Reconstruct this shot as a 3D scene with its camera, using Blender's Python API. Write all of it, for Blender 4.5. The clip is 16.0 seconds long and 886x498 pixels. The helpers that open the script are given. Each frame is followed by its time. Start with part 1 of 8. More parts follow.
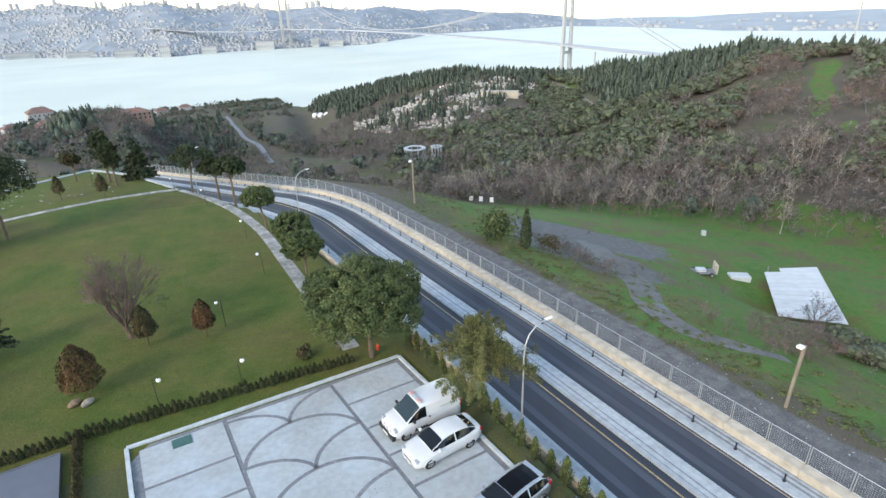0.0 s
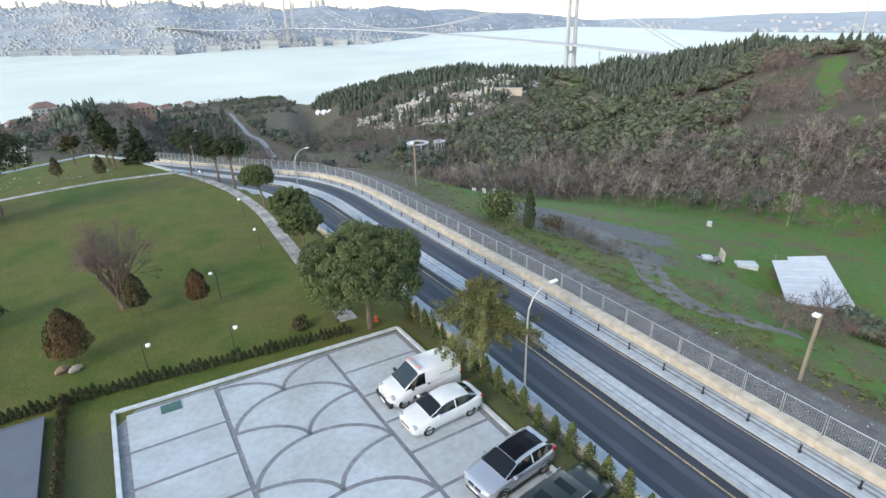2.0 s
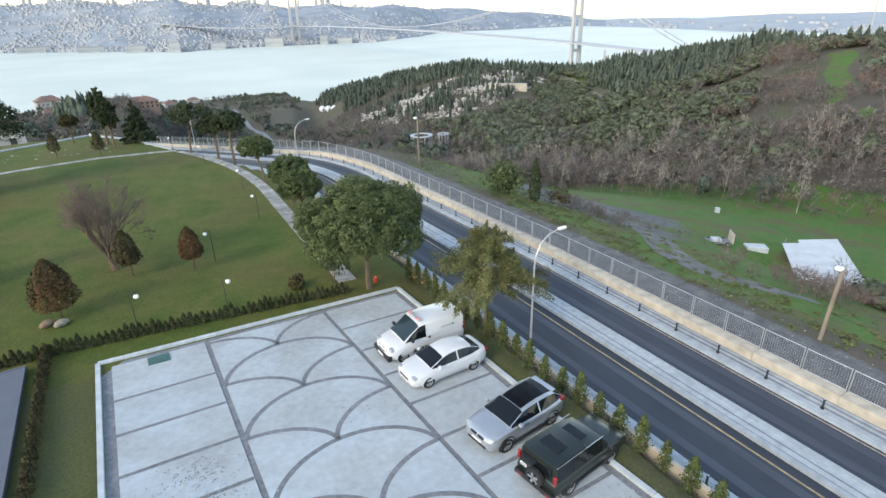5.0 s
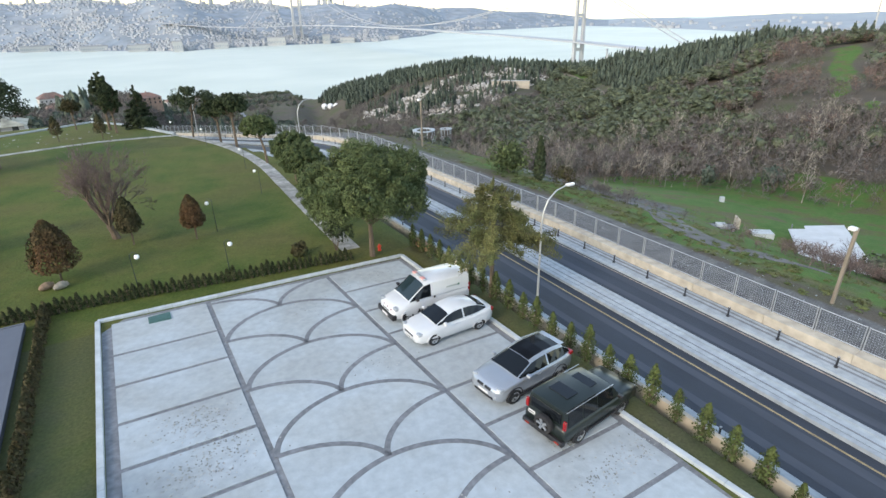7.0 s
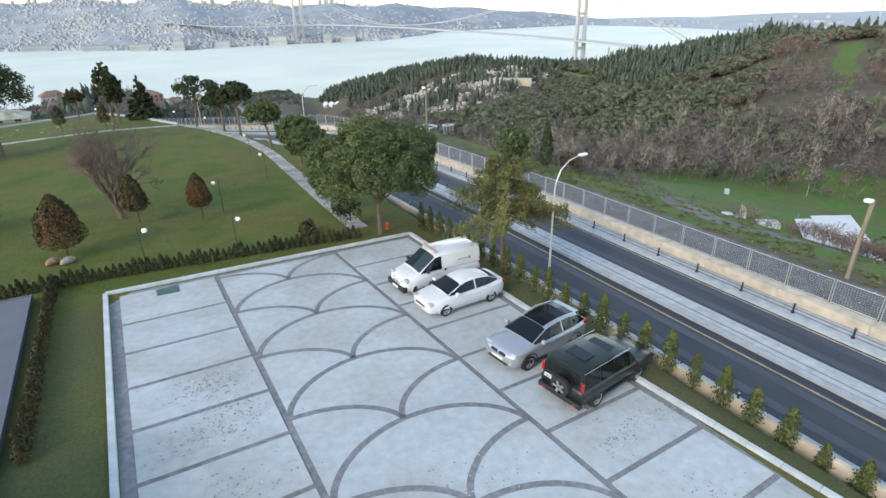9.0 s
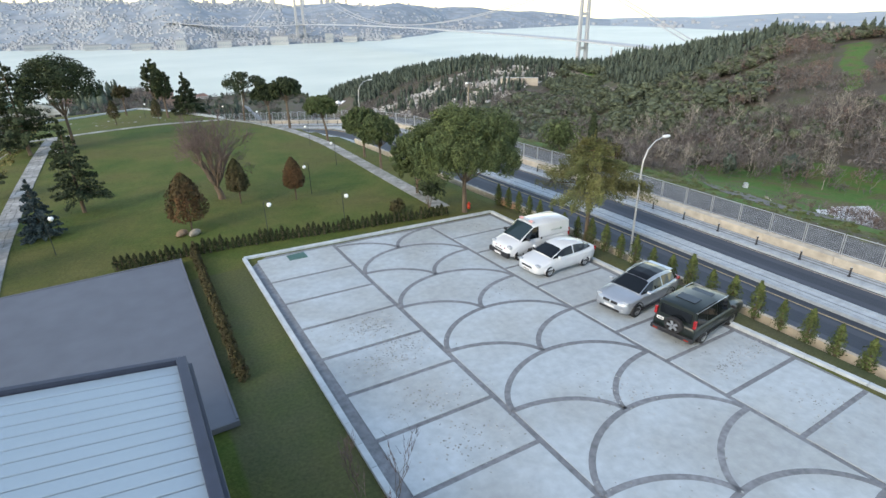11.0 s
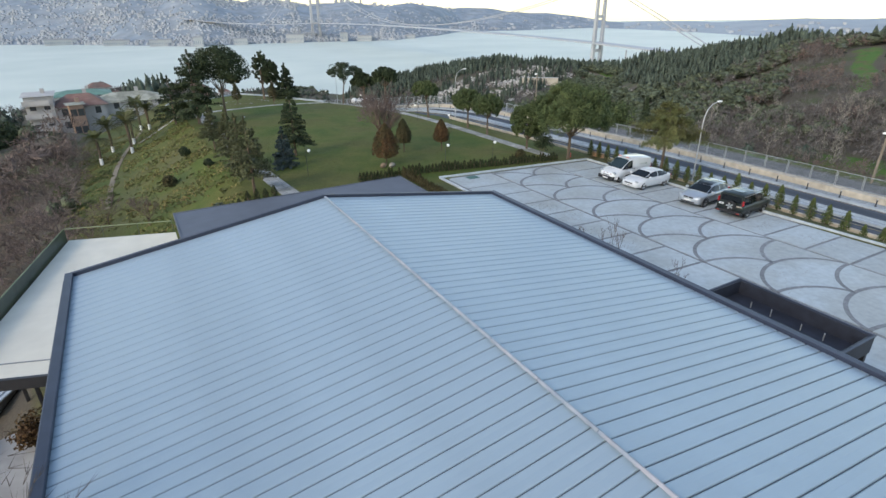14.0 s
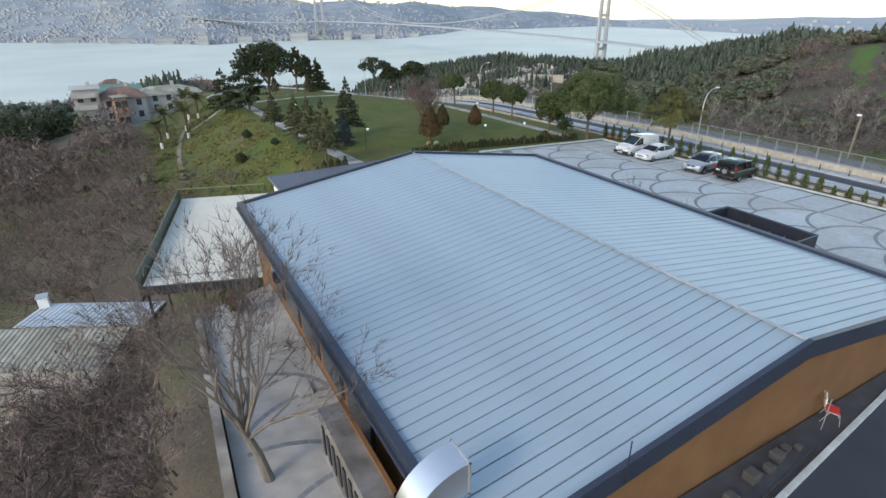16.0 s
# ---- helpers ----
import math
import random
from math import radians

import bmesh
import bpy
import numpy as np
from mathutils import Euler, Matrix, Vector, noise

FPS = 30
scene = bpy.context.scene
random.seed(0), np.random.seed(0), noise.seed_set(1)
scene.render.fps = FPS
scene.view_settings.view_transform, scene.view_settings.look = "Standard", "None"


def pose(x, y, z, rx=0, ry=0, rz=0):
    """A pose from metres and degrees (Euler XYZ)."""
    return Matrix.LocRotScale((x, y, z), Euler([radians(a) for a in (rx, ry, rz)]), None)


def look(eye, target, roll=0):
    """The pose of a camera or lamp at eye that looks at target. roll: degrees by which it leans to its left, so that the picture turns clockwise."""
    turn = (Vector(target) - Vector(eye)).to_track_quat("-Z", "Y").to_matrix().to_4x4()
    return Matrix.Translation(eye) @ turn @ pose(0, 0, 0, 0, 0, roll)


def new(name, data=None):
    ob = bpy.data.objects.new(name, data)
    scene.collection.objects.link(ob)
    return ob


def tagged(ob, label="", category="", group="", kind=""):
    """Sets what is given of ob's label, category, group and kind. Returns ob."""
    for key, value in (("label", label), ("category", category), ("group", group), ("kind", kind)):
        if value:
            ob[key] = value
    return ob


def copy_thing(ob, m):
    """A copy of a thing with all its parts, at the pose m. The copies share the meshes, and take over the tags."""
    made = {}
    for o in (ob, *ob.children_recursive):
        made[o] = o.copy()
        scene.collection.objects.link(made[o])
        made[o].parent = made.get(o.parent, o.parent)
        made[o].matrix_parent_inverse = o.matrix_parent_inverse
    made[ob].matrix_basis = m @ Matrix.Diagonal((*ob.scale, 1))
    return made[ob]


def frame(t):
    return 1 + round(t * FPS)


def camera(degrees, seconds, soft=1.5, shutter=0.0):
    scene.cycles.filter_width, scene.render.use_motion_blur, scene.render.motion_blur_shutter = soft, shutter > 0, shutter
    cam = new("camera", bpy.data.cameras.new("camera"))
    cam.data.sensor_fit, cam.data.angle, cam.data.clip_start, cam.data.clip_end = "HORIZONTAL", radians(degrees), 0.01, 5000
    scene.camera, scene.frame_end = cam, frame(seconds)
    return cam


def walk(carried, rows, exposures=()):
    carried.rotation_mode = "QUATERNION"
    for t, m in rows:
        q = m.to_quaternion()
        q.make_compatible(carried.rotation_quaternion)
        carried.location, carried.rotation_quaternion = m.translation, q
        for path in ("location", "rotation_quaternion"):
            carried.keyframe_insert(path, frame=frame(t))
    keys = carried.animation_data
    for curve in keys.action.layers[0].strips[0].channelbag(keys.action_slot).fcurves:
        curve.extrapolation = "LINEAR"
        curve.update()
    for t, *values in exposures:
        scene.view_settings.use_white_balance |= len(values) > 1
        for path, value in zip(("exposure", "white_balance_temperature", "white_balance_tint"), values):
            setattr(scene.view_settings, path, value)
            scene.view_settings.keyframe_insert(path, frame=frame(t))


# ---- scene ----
cam = camera(79.0, 16.0)
PATH = [
    (0, (3.090, -26.045, 19.699), (4.038, -24.487, 18.879), -1.98),
    (0.5, (3.122, -25.994, 19.139), (4.068, -24.434, 18.319), -1.89),
    (1, (3.150, -25.934, 18.524), (4.095, -24.373, 17.704), -1.78),
    (1.5, (3.172, -25.894, 17.949), (4.115, -24.332, 17.129), -1.68),
    (2, (3.214, -25.894, 17.450), (4.154, -24.331, 16.631), -1.68),
    (2.5, (3.225, -25.860, 16.969), (4.163, -24.296, 16.149), -1.69),
    (3, (3.253, -25.810, 16.491), (4.189, -24.245, 15.671), -1.68),
    (3.5, (3.292, -25.763, 16.052), (4.226, -24.196, 15.232), -1.69),
    (4, (3.309, -25.713, 15.551), (4.242, -24.146, 14.731), -1.57),
    (6.5, (3.113, -25.840, 13.196), (4.038, -24.269, 12.375), -1.39),
    (7, (2.912, -25.947, 12.668), (3.836, -24.374, 11.847), -1.39),
    (7.5, (2.767, -25.969, 12.150), (3.689, -24.396, 11.328), -1.38),
    (8, (2.656, -25.969, 11.618), (3.577, -24.395, 10.796), -1.39),
    (10.5, (-1.033, -25.878, 11.364), (-0.113, -24.304, 10.542), -1.46),
    (11, (-3.770, -26.428, 11.492), (-2.850, -24.854, 10.670), -1.34),
    (11.5, (-6.454, -27.466, 11.579), (-5.534, -25.892, 10.757), -1.23),
    (12, (-9.336, -28.961, 11.689), (-8.420, -27.385, 10.866), -1.13),
    (12.5, (-11.887, -30.103, 11.843), (-10.976, -28.524, 11.020), -1.04),
    (13, (-14.627, -31.583, 11.889), (-13.719, -30.002, 11.069), -0.73),
    (13.5, (-17.069, -33.207, 11.995), (-16.167, -31.623, 11.173), -0.69),
    (14, (-19.620, -35.119, 12.070), (-18.723, -33.531, 11.250), -0.54),
    (14.5, (-21.950, -36.959, 12.167), (-21.055, -35.370, 11.346), -0.39),
    (15, (-24.244, -38.931, 12.206), (-23.349, -37.342, 11.384), -0.32),
    (15.5, (-25.793, -40.098, 12.237), (-24.900, -38.509, 11.414), -0.33),
    (16, (-26.608, -40.561, 12.248), (-25.719, -38.970, 11.423), -0.51),
]
walk(cam, [(t, look(eye, target, roll)) for t, eye, target, roll in PATH], exposures=[(0.0, 1.54, 7850, 10), (4.0, 1.49, 7900, 10), (8.0, 1.41, 7950, 10), (11.0, 1.34, 7950, 10), (12.5, 1.18, 7650, 10), (14.5, 0.98, 7600, 10), (16.0, 1.0, 7600, 10)])

# ---- light ----
SUN_EL, SUN_AZ = radians(30), radians(250)
world = bpy.data.worlds.new("world")
scene.world = world
world.use_nodes = True
wn = world.node_tree
sky = wn.nodes.new("ShaderNodeTexSky")
sky.sky_type, sky.sun_disc = "NISHITA", False
sky.sun_elevation, sky.sun_rotation = SUN_EL, SUN_AZ
sky.air_density, sky.dust_density, sky.ozone_density = 1.0, 0.7, 1.2
wn.nodes["Background"].inputs[1].default_value = 0.185
wn.links.new(sky.outputs[0], wn.nodes["Background"].inputs[0])
sun = new("sun", bpy.data.lights.new("sun", "SUN"))
sun.data.energy, sun.data.angle, sun.data.color = 0.6, radians(14), (1.0, 0.93, 0.86)
sun.matrix_world = look((0, 0, 0), (-math.sin(SUN_AZ) * math.cos(SUN_EL), -math.cos(SUN_AZ) * math.cos(SUN_EL), -math.sin(SUN_EL)))


# ---- materials ----
def material(name, colour, rough=0.8, metal=0.0, vary=0.15, grain=8.0, big=0.3, bump=0.0, second=None, island=False, spec=0.5, per_object=0.0, bump_scale=None, stretch=None, warp=None):
    """A surface with colour noise at two scales, optional second colour in patches, fine relief and slight change from piece to piece."""
    m = bpy.data.materials.new(name)
    m.use_nodes = True
    nt = m.node_tree
    b = nt.nodes["Principled BSDF"]
    b.inputs["Roughness"].default_value, b.inputs["Metallic"].default_value = rough, metal
    b.inputs["Specular IOR Level"].default_value = spec
    co = nt.nodes.new("ShaderNodeTexCoord").outputs["Object"]
    if stretch:
        mp = nt.nodes.new("ShaderNodeMapping")
        mp.inputs["Scale"].default_value = stretch
        nt.links.new(co, mp.inputs["Vector"])
        co = mp.outputs[0]

    def tex(scale, detail=5):
        n = nt.nodes.new("ShaderNodeTexNoise")
        n.inputs["Scale"].default_value, n.inputs["Detail"].default_value = scale, detail
        nt.links.new(co, n.inputs["Vector"])
        return n.outputs["Fac"]

    def mix(fac, a, c, kind="MIX"):
        n = nt.nodes.new("ShaderNodeMix")
        n.data_type, n.blend_type = "RGBA", kind
        for sock, v in ((n.inputs[0], fac), (n.inputs[6], a), (n.inputs[7], c)):
            if isinstance(v, (int, float)):
                sock.default_value = v
            elif isinstance(v, tuple):
                sock.default_value = (*v, 1)
            else:
                nt.links.new(v, sock)
        return n.outputs[2]

    def span(v, lo, hi, a=0.0, c=1.0):
        n = nt.nodes.new("ShaderNodeMapRange")
        for sock, x in zip(n.inputs[1:5], (lo, hi, a, c)):
            sock.default_value = x
        nt.links.new(v, n.inputs[0])
        return n.outputs[0]

    base = colour
    if second:
        base = mix(span(tex(big, 6), 0.42, 0.6), colour, second)
    f = span(tex(grain), 0.3, 0.7, 1 - vary, 1 + vary)
    g = span(tex(big * 0.7, 3), 0.3, 0.7, 1 - vary * 0.6, 1 + vary * 0.6)
    mul = nt.nodes.new("ShaderNodeMath")
    mul.operation = "MULTIPLY"
    nt.links.new(f, mul.inputs[0])
    nt.links.new(g, mul.inputs[1])
    fac = mul.outputs[0]
    if island or per_object:
        if island:
            src = nt.nodes.new("ShaderNodeNewGeometry").outputs["Random Per Island"]
        else:
            src = nt.nodes.new("ShaderNodeObjectInfo").outputs["Random"]
        amount = per_object or 0.3
        m2 = nt.nodes.new("ShaderNodeMath")
        m2.operation = "MULTIPLY"
        nt.links.new(fac, m2.inputs[0])
        nt.links.new(span(src, 0, 1, 1 - amount, 1 + amount), m2.inputs[1])
        fac = m2.outputs[0]
    vm = nt.nodes.new("ShaderNodeVectorMath")
    vm.operation = "SCALE"
    if isinstance(base, tuple):
        vm.inputs[0].default_value = base
    else:
        nt.links.new(base, vm.inputs[0])
    nt.links.new(fac, vm.inputs["Scale"])
    nt.links.new(vm.outputs[0], b.inputs["Base Color"])
    if bump:
        bn = nt.nodes.new("ShaderNodeBump")
        bn.inputs["Strength"].default_value = min(1.0, bump)
        bn.inputs["Distance"].default_value = 0.03
        nt.links.new(tex(bump_scale or grain, 6), bn.inputs["Height"])
        nt.links.new(bn.outputs[0], b.inputs["Normal"])
    return m


def glassy(name, colour, rough=0.05, metal=0.0, spec=0.8):
    m = bpy.data.materials.new(name)
    m.use_nodes = True
    b = m.node_tree.nodes["Principled BSDF"]
    b.inputs["Base Color"].default_value = (*colour, 1)
    b.inputs["Roughness"].default_value, b.inputs["Metallic"].default_value = rough, metal
    b.inputs["Specular IOR Level"].default_value = spec
    return m


concrete = material("concrete", (0.375, 0.425, 0.445), 0.85, vary=0.1, grain=3.2, big=0.32, second=(0.335, 0.365, 0.365), bump=0.35, bump_scale=9, per_object=0.05)
joint_stone = material("joint_stone", (0.17, 0.18, 0.19), 0.8, vary=0.25, grain=5, big=0.6, bump=0.4, bump_scale=20)
kerb_stone = material("kerb_stone", (0.41, 0.455, 0.47), 0.8, vary=0.12, grain=3, big=0.5, bump=0.2, per_object=0.08)
asphalt = material("asphalt", (0.028, 0.036, 0.049), 0.75, vary=0.16, grain=1.2, big=0.08, bump=0.3, bump_scale=40, stretch=(1, 0.25, 1))
lane_wear = material("lane_wear", (0.05, 0.06, 0.077), 0.75, vary=0.2, grain=1.2, big=0.12, stretch=(1, 0.2, 1))
pale_stone = material("pale_stone", (0.32, 0.36, 0.38), 0.85, vary=0.16, grain=2.5, big=0.3, bump=0.3, per_object=0.08)
grey_stone = material("grey_stone", (0.17, 0.185, 0.2), 0.85, vary=0.2, grain=2.5, big=0.3)
cream_wall = material("cream_wall", (0.44, 0.395, 0.32), 0.9, vary=0.18, grain=2.0, big=0.25, bump=0.3, per_object=0.08)
yellow_paint = material("yellow_paint", (0.32, 0.25, 0.13), 0.7, vary=0.3, grain=4)
white_paint = material("white_paint", (0.72, 0.73, 0.73), 0.5, vary=0.06, grain=2)
galvanised = material("galvanised", (0.42, 0.44, 0.45), 0.45, metal=0.6, vary=0.12, grain=4)
roof_sheet = material("roof_sheet", (0.292, 0.375, 0.43), 0.45, metal=0.15, vary=0.05, grain=0.5, big=0.12)
navy_trim = material("navy_trim", (0.026, 0.034, 0.056), 0.45, vary=0.15, grain=2)
flat_grey = material("flat_grey", (0.1, 0.115, 0.14), 0.7, vary=0.08, grain=1.2, big=0.2)
# darkened roof tone that stands in for the shadow along the seams
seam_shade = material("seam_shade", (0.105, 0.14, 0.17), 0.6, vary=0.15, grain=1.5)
rust_wall = material("rust_wall", (0.17, 0.085, 0.035), 0.75, vary=0.14, grain=0.8, big=0.3)
cream_cloth = material("cream_cloth", (0.62, 0.59, 0.5), 0.8, vary=0.06, grain=0.8)
black_metal = material("black_metal", (0.02, 0.022, 0.028), 0.5, vary=0.2, grain=4)


# ---- shaping helpers ----
def part(name, bm, mat, parent=None, label="", smooth=False):
    me = bpy.data.meshes.new(name)
    bm.to_mesh(me)
    bm.free()
    for m in mat if isinstance(mat, (list, tuple)) else [mat]:
        me.materials.append(m)
    if smooth:
        me.polygons.foreach_set("use_smooth", [True] * len(me.polygons))
    ob = new(name, me)
    ob.parent = parent
    if label:
        ob["label"] = label
    return ob


def arrays(name, verts, faces, mats, parent=None, index=None, smooth=False):
    """A mesh object from numpy arrays of corners and of faces with one corner count."""
    verts, faces = np.asarray(verts, np.float32), np.asarray(faces, np.int32)
    me = bpy.data.meshes.new(name)
    k = faces.shape[1]
    me.vertices.add(len(verts))
    me.vertices.foreach_set("co", verts.ravel())
    me.loops.add(faces.size)
    me.loops.foreach_set("vertex_index", faces.ravel())
    me.polygons.add(len(faces))
    me.polygons.foreach_set("loop_start", np.arange(0, faces.size, k, dtype=np.int32))
    for m in mats if isinstance(mats, (list, tuple)) else [mats]:
        me.materials.append(m)
    if index is not None:
        me.polygons.foreach_set("material_index", np.asarray(index, np.int32))
    if smooth:
        me.polygons.foreach_set("use_smooth", np.ones(len(faces), bool))
    me.update(calc_edges=True)
    me.validate()
    ob = new(name, me)
    ob.parent = parent
    return ob


def box(bm, x0, x1, y0, y1, z0, z1, bevel=0.0):
    r = bmesh.ops.create_cube(bm, size=1.0, matrix=Matrix.Translation(((x0 + x1) / 2, (y0 + y1) / 2, (z0 + z1) / 2)) @ Matrix.Diagonal((x1 - x0, y1 - y0, z1 - z0, 1)))
    if bevel:
        es = {e for v in r["verts"] for e in v.link_edges}
        bmesh.ops.bevel(bm, geom=list(es), offset=bevel, segments=2, affect="EDGES", profile=0.5)
    return r["verts"]


def tube(bm, points, radii, sides=8, caps=True):
    """A round bar through points, with a radius at each."""
    points = [Vector(p) for p in points]
    rings = []
    for n, p in enumerate(points):
        way = (points[min(n + 1, len(points) - 1)] - points[max(n - 1, 0)]).normalized()
        side = way.cross(Vector((0, 0, 1)))
        side = side.normalized() if side.length > 1e-3 else Vector((1, 0, 0))
        up = side.cross(way)
        r = radii[n] if isinstance(radii, (list, tuple)) else radii
        rings.append([bm.verts.new(p + r * (math.cos(a) * side + math.sin(a) * up)) for a in (2 * math.pi * k / sides for k in range(sides))])
    for a, c in zip(rings, rings[1:]):
        for k in range(sides):
            bm.faces.new((a[k], a[(k + 1) % sides], c[(k + 1) % sides], c[k]))
    if caps:
        bm.faces.new(rings[0][::-1])
        bm.faces.new(rings[-1])
    return rings


def ribbon(bm, left, right, z0, z1):
    """A slab between two plan lines of equal length; z0, z1: heights under and over, numbers or functions of (x, y)."""
    def at(v, p):
        return v(*p) if callable(v) else v
    rows = [[bm.verts.new((p[0], p[1], at(z, p))) for p, z in ((a, z0), (a, z1), (b, z1), (b, z0))] for a, b in zip(left, right)]
    for r, s in zip(rows, rows[1:]):
        for k in range(4):
            bm.faces.new((r[k], r[(k + 1) % 4], s[(k + 1) % 4], s[k]))
    bm.faces.new(rows[0][::-1])
    bm.faces.new(rows[-1])


def empty(name, m, label, category, group="", kind=""):
    ob = new(name)
    ob.matrix_world = m
    return tagged(ob, label, category, group, kind)


# ---- the lie of the land ----
SEA = -118.0
SLOPE = -0.042          # the car park falls gently to the road


def lot_z(x, y=0):
    return SLOPE * x


def smooth(t):
    t = np.clip(t, 0, 1)
    return t * t * (3 - 2 * t)


# the road runs straight beside the car park, then bends to the left; offsets count from the far row of bollards
ROAD_X, BEND_Y, BEND_R, BEND_A = 26.5, 29.0, 36.0, radians(16.5)


def road_line(off, y0=-62.0, step=2.0):
    """Plan points of a line off metres beyond the far bollards (minus: towards the car park)."""
    pts = [(ROAD_X + off, float(y)) for y in np.arange(y0, BEND_Y, step)]
    cx = ROAD_X - BEND_R
    for a in np.linspace(0, BEND_A, 10):
        pts.append((cx + (BEND_R + off) * math.cos(a), BEND_Y + (BEND_R + off) * math.sin(a)))
    x, y = pts[-1]
    for d in np.arange(4, 72, 4.0):
        pts.append((x - d * math.sin(BEND_A), y + d * math.cos(BEND_A)))
    return pts


def road_off(x, y):
    """How far beyond the far bollards plan points lie."""
    cx = ROAD_X - BEND_R
    ang = np.arctan2(y - BEND_Y, x - cx)
    arc = np.hypot(x - cx, y - BEND_Y) - BEND_R
    out = (x - cx) * math.cos(BEND_A) + (y - BEND_Y) * math.sin(BEND_A) - BEND_R
    return np.where(y <= BEND_Y, x - ROAD_X, np.where((ang < BEND_A) & (ang > 0), arc, out))


def road_z(x, y):
    return -1.75 - 0.026 * np.clip(y, 0, 110) - 0.1 * np.clip(y - 42, 0, 70) - 0.25 * np.clip(y - 100, 0, 600)


# the hill across the valley: bearing from the car park in degrees, distance and height of its crest
HILL_B = [15.0, 17.5, 19.1, 21.5, 26, 29.5, 33.5, 37.5, 42.5, 46.2, 48.2, 50.7, 53.1, 55.9, 58.9, 60, 64, 68, 75, 95, 130]
HILL_R = [800, 750, 680, 600, 540, 510, 500, 500, 520, 490, 460, 435, 410, 390, 375, 370, 340, 310, 300, 300, 300]
HILL_Z = [-100, -95, -79, -62, -46, -39, -35, -36, -40, -36, -28, -23, -18, -13, -10, -6, -5, -4.5, -3, 0, 4]


def uphill(x, y):
    """Bearing and distance of plan points, and how far up the hill they lie: 0 at its foot, 1 on the crest."""
    bear, far = np.degrees(np.arctan2(x - 3, y + 26)), np.hypot(x - 3, y + 26)
    foot = np.interp(bear, [15, 30, 40, 50, 95], [300, 210, 150, 125, 115])
    s = np.clip((far - foot) / (np.interp(bear, HILL_B, HILL_R) - foot), 0, 1)
    return bear, far, (1 - (1 - s) ** 1.4) * smooth((bear - 15.5) / 3.0) * smooth((150 - bear) / 20)


def ground_z(x, y):
    """Height of the land at plan points (arrays)."""
    x, y = np.asarray(x, float), np.asarray(y, float)
    off = road_off(x, y)
    n = np.interp(y, [-400, 0, 20, 40, 50, 58, 66, 78, 81, 110, 170, 300, 600, 900, 1000, 1300], [0, 0, -0.6, -1.3, -1.75, -2.15, -2.6, -3.0, -4.4, -13, -27, -50, -72, -100, -120, -126])
    valley = np.interp(y, [-400, -100, 30, 150, 300, 600, 900, 1000, 1300], [-10, -17, -22, -38, -57, -85, -111, -121, -128])
    fall = np.interp(x, [-400, -60, -34, -24.4, -22, -20.7, -18, -15.8, -13.8, 0, 16], [-40, -22, -9, -4.5, -3.9, -3.5, -2.2, -1.0, 0, 0, -0.67])
    shelf = n + fall * (1 - 0.5 * smooth((y - 30) / 45) * smooth((-24 - x) / 8))
    road = road_z(x, y)
    wide = 0.8 + 0.05 * np.clip(y - 42, 0, 60)
    on = smooth((off + 8.6 + wide) / wide)
    near = shelf + (np.minimum(road - 0.1, shelf - 0.1) - shelf) * on
    near = np.where(off > 1.35, road + 0.5, near)
    side = np.interp(off, [5, 10, 40, 68, 85], [0, 0.05, 0.62, 0.92, 1.0])
    z = near + (valley - near) * side
    bear, far, up = uphill(x, y)
    top = np.interp(bear, HILL_B, HILL_Z)
    z = z + (top - z) * up
    past = far - np.interp(bear, HILL_B, HILL_R)
    z = np.where((past > 0) & (up > 0), z - past * 0.22, z)
    z = z + 25 * smooth((5.4 - bear) / 4.5) * smooth((y - 130) / 170) * smooth((720 - y) / 220) * smooth((bear + 60) / 20)
    west = np.clip((-22.0 - x) / 1.5, 0, 1) * np.clip((-16.6 - y) / 1.2, 0, 1)
    yard = np.interp(x, [-400, -60, -44, -33, -28.6, -27.8, -22], [-40, -20, -9, -5.2, -3.4, -0.6, -0.5]) + n
    z = z + (yard - z) * west
    rough_amp = np.clip((np.hypot(x - 5, y - 10) - 85) / 150, 0, 1)
    wave = np.sin(x * 0.021 + 1.3) * np.cos(y * 0.017) * 1.6 + np.sin(x * 0.06 + y * 0.045) * 0.8
    z = z + wave * rough_amp * np.clip((z + 118) / 40, 0, 1)
    z = z - 3.6 * np.exp(-(((x - 66.5) / 8) ** 2 + ((y + 2) / 9) ** 2))
    return np.maximum(z, SEA - 8)


def axis(fine, lo, hi, step, far):
    a = list(np.arange(lo, hi + 0.1, step))
    s = step
    while a[-1] < far:
        s *= fine
        a.append(a[-1] + s)
    s = step
    while a[0] > -far:
        s *= fine
        a.insert(0, a[0] - s)
    return np.array(a)


gx, gy = axis(1.08, -60, 130, 1.0, 2600), axis(1.08, -70, 130, 1.0, 2600)
GX, GY = np.meshgrid(gx, gy)
GZ = ground_z(GX, GY)
under = (GX > -3.0) & (GX < 15.6) & (GY < -0.4) & (GY > -46)
GZ = np.where((GX > -27.5) & (GX < 0.6) & (GY < -34.2), np.minimum(GZ, -0.75), GZ)
GZ = np.where(under & (GX > 0.3), np.minimum(GZ, lot_z(GX)) - 0.25, GZ)
rows_, cols_ = GX.shape
idx = np.arange(rows_ * cols_).reshape(rows_, cols_)
quads = np.stack([idx[:-1, :-1], idx[:-1, 1:], idx[1:, 1:], idx[1:, :-1]], -1).reshape(-1, 4)


def soft_box(x, y, x0, x1, y0, y1, w=1.0):
    return np.clip((x - x0) / w, 0, 1) * np.clip((x1 - x) / w, 0, 1) * np.clip((y - y0) / w, 0, 1) * np.clip((y1 - y) / w, 0, 1)


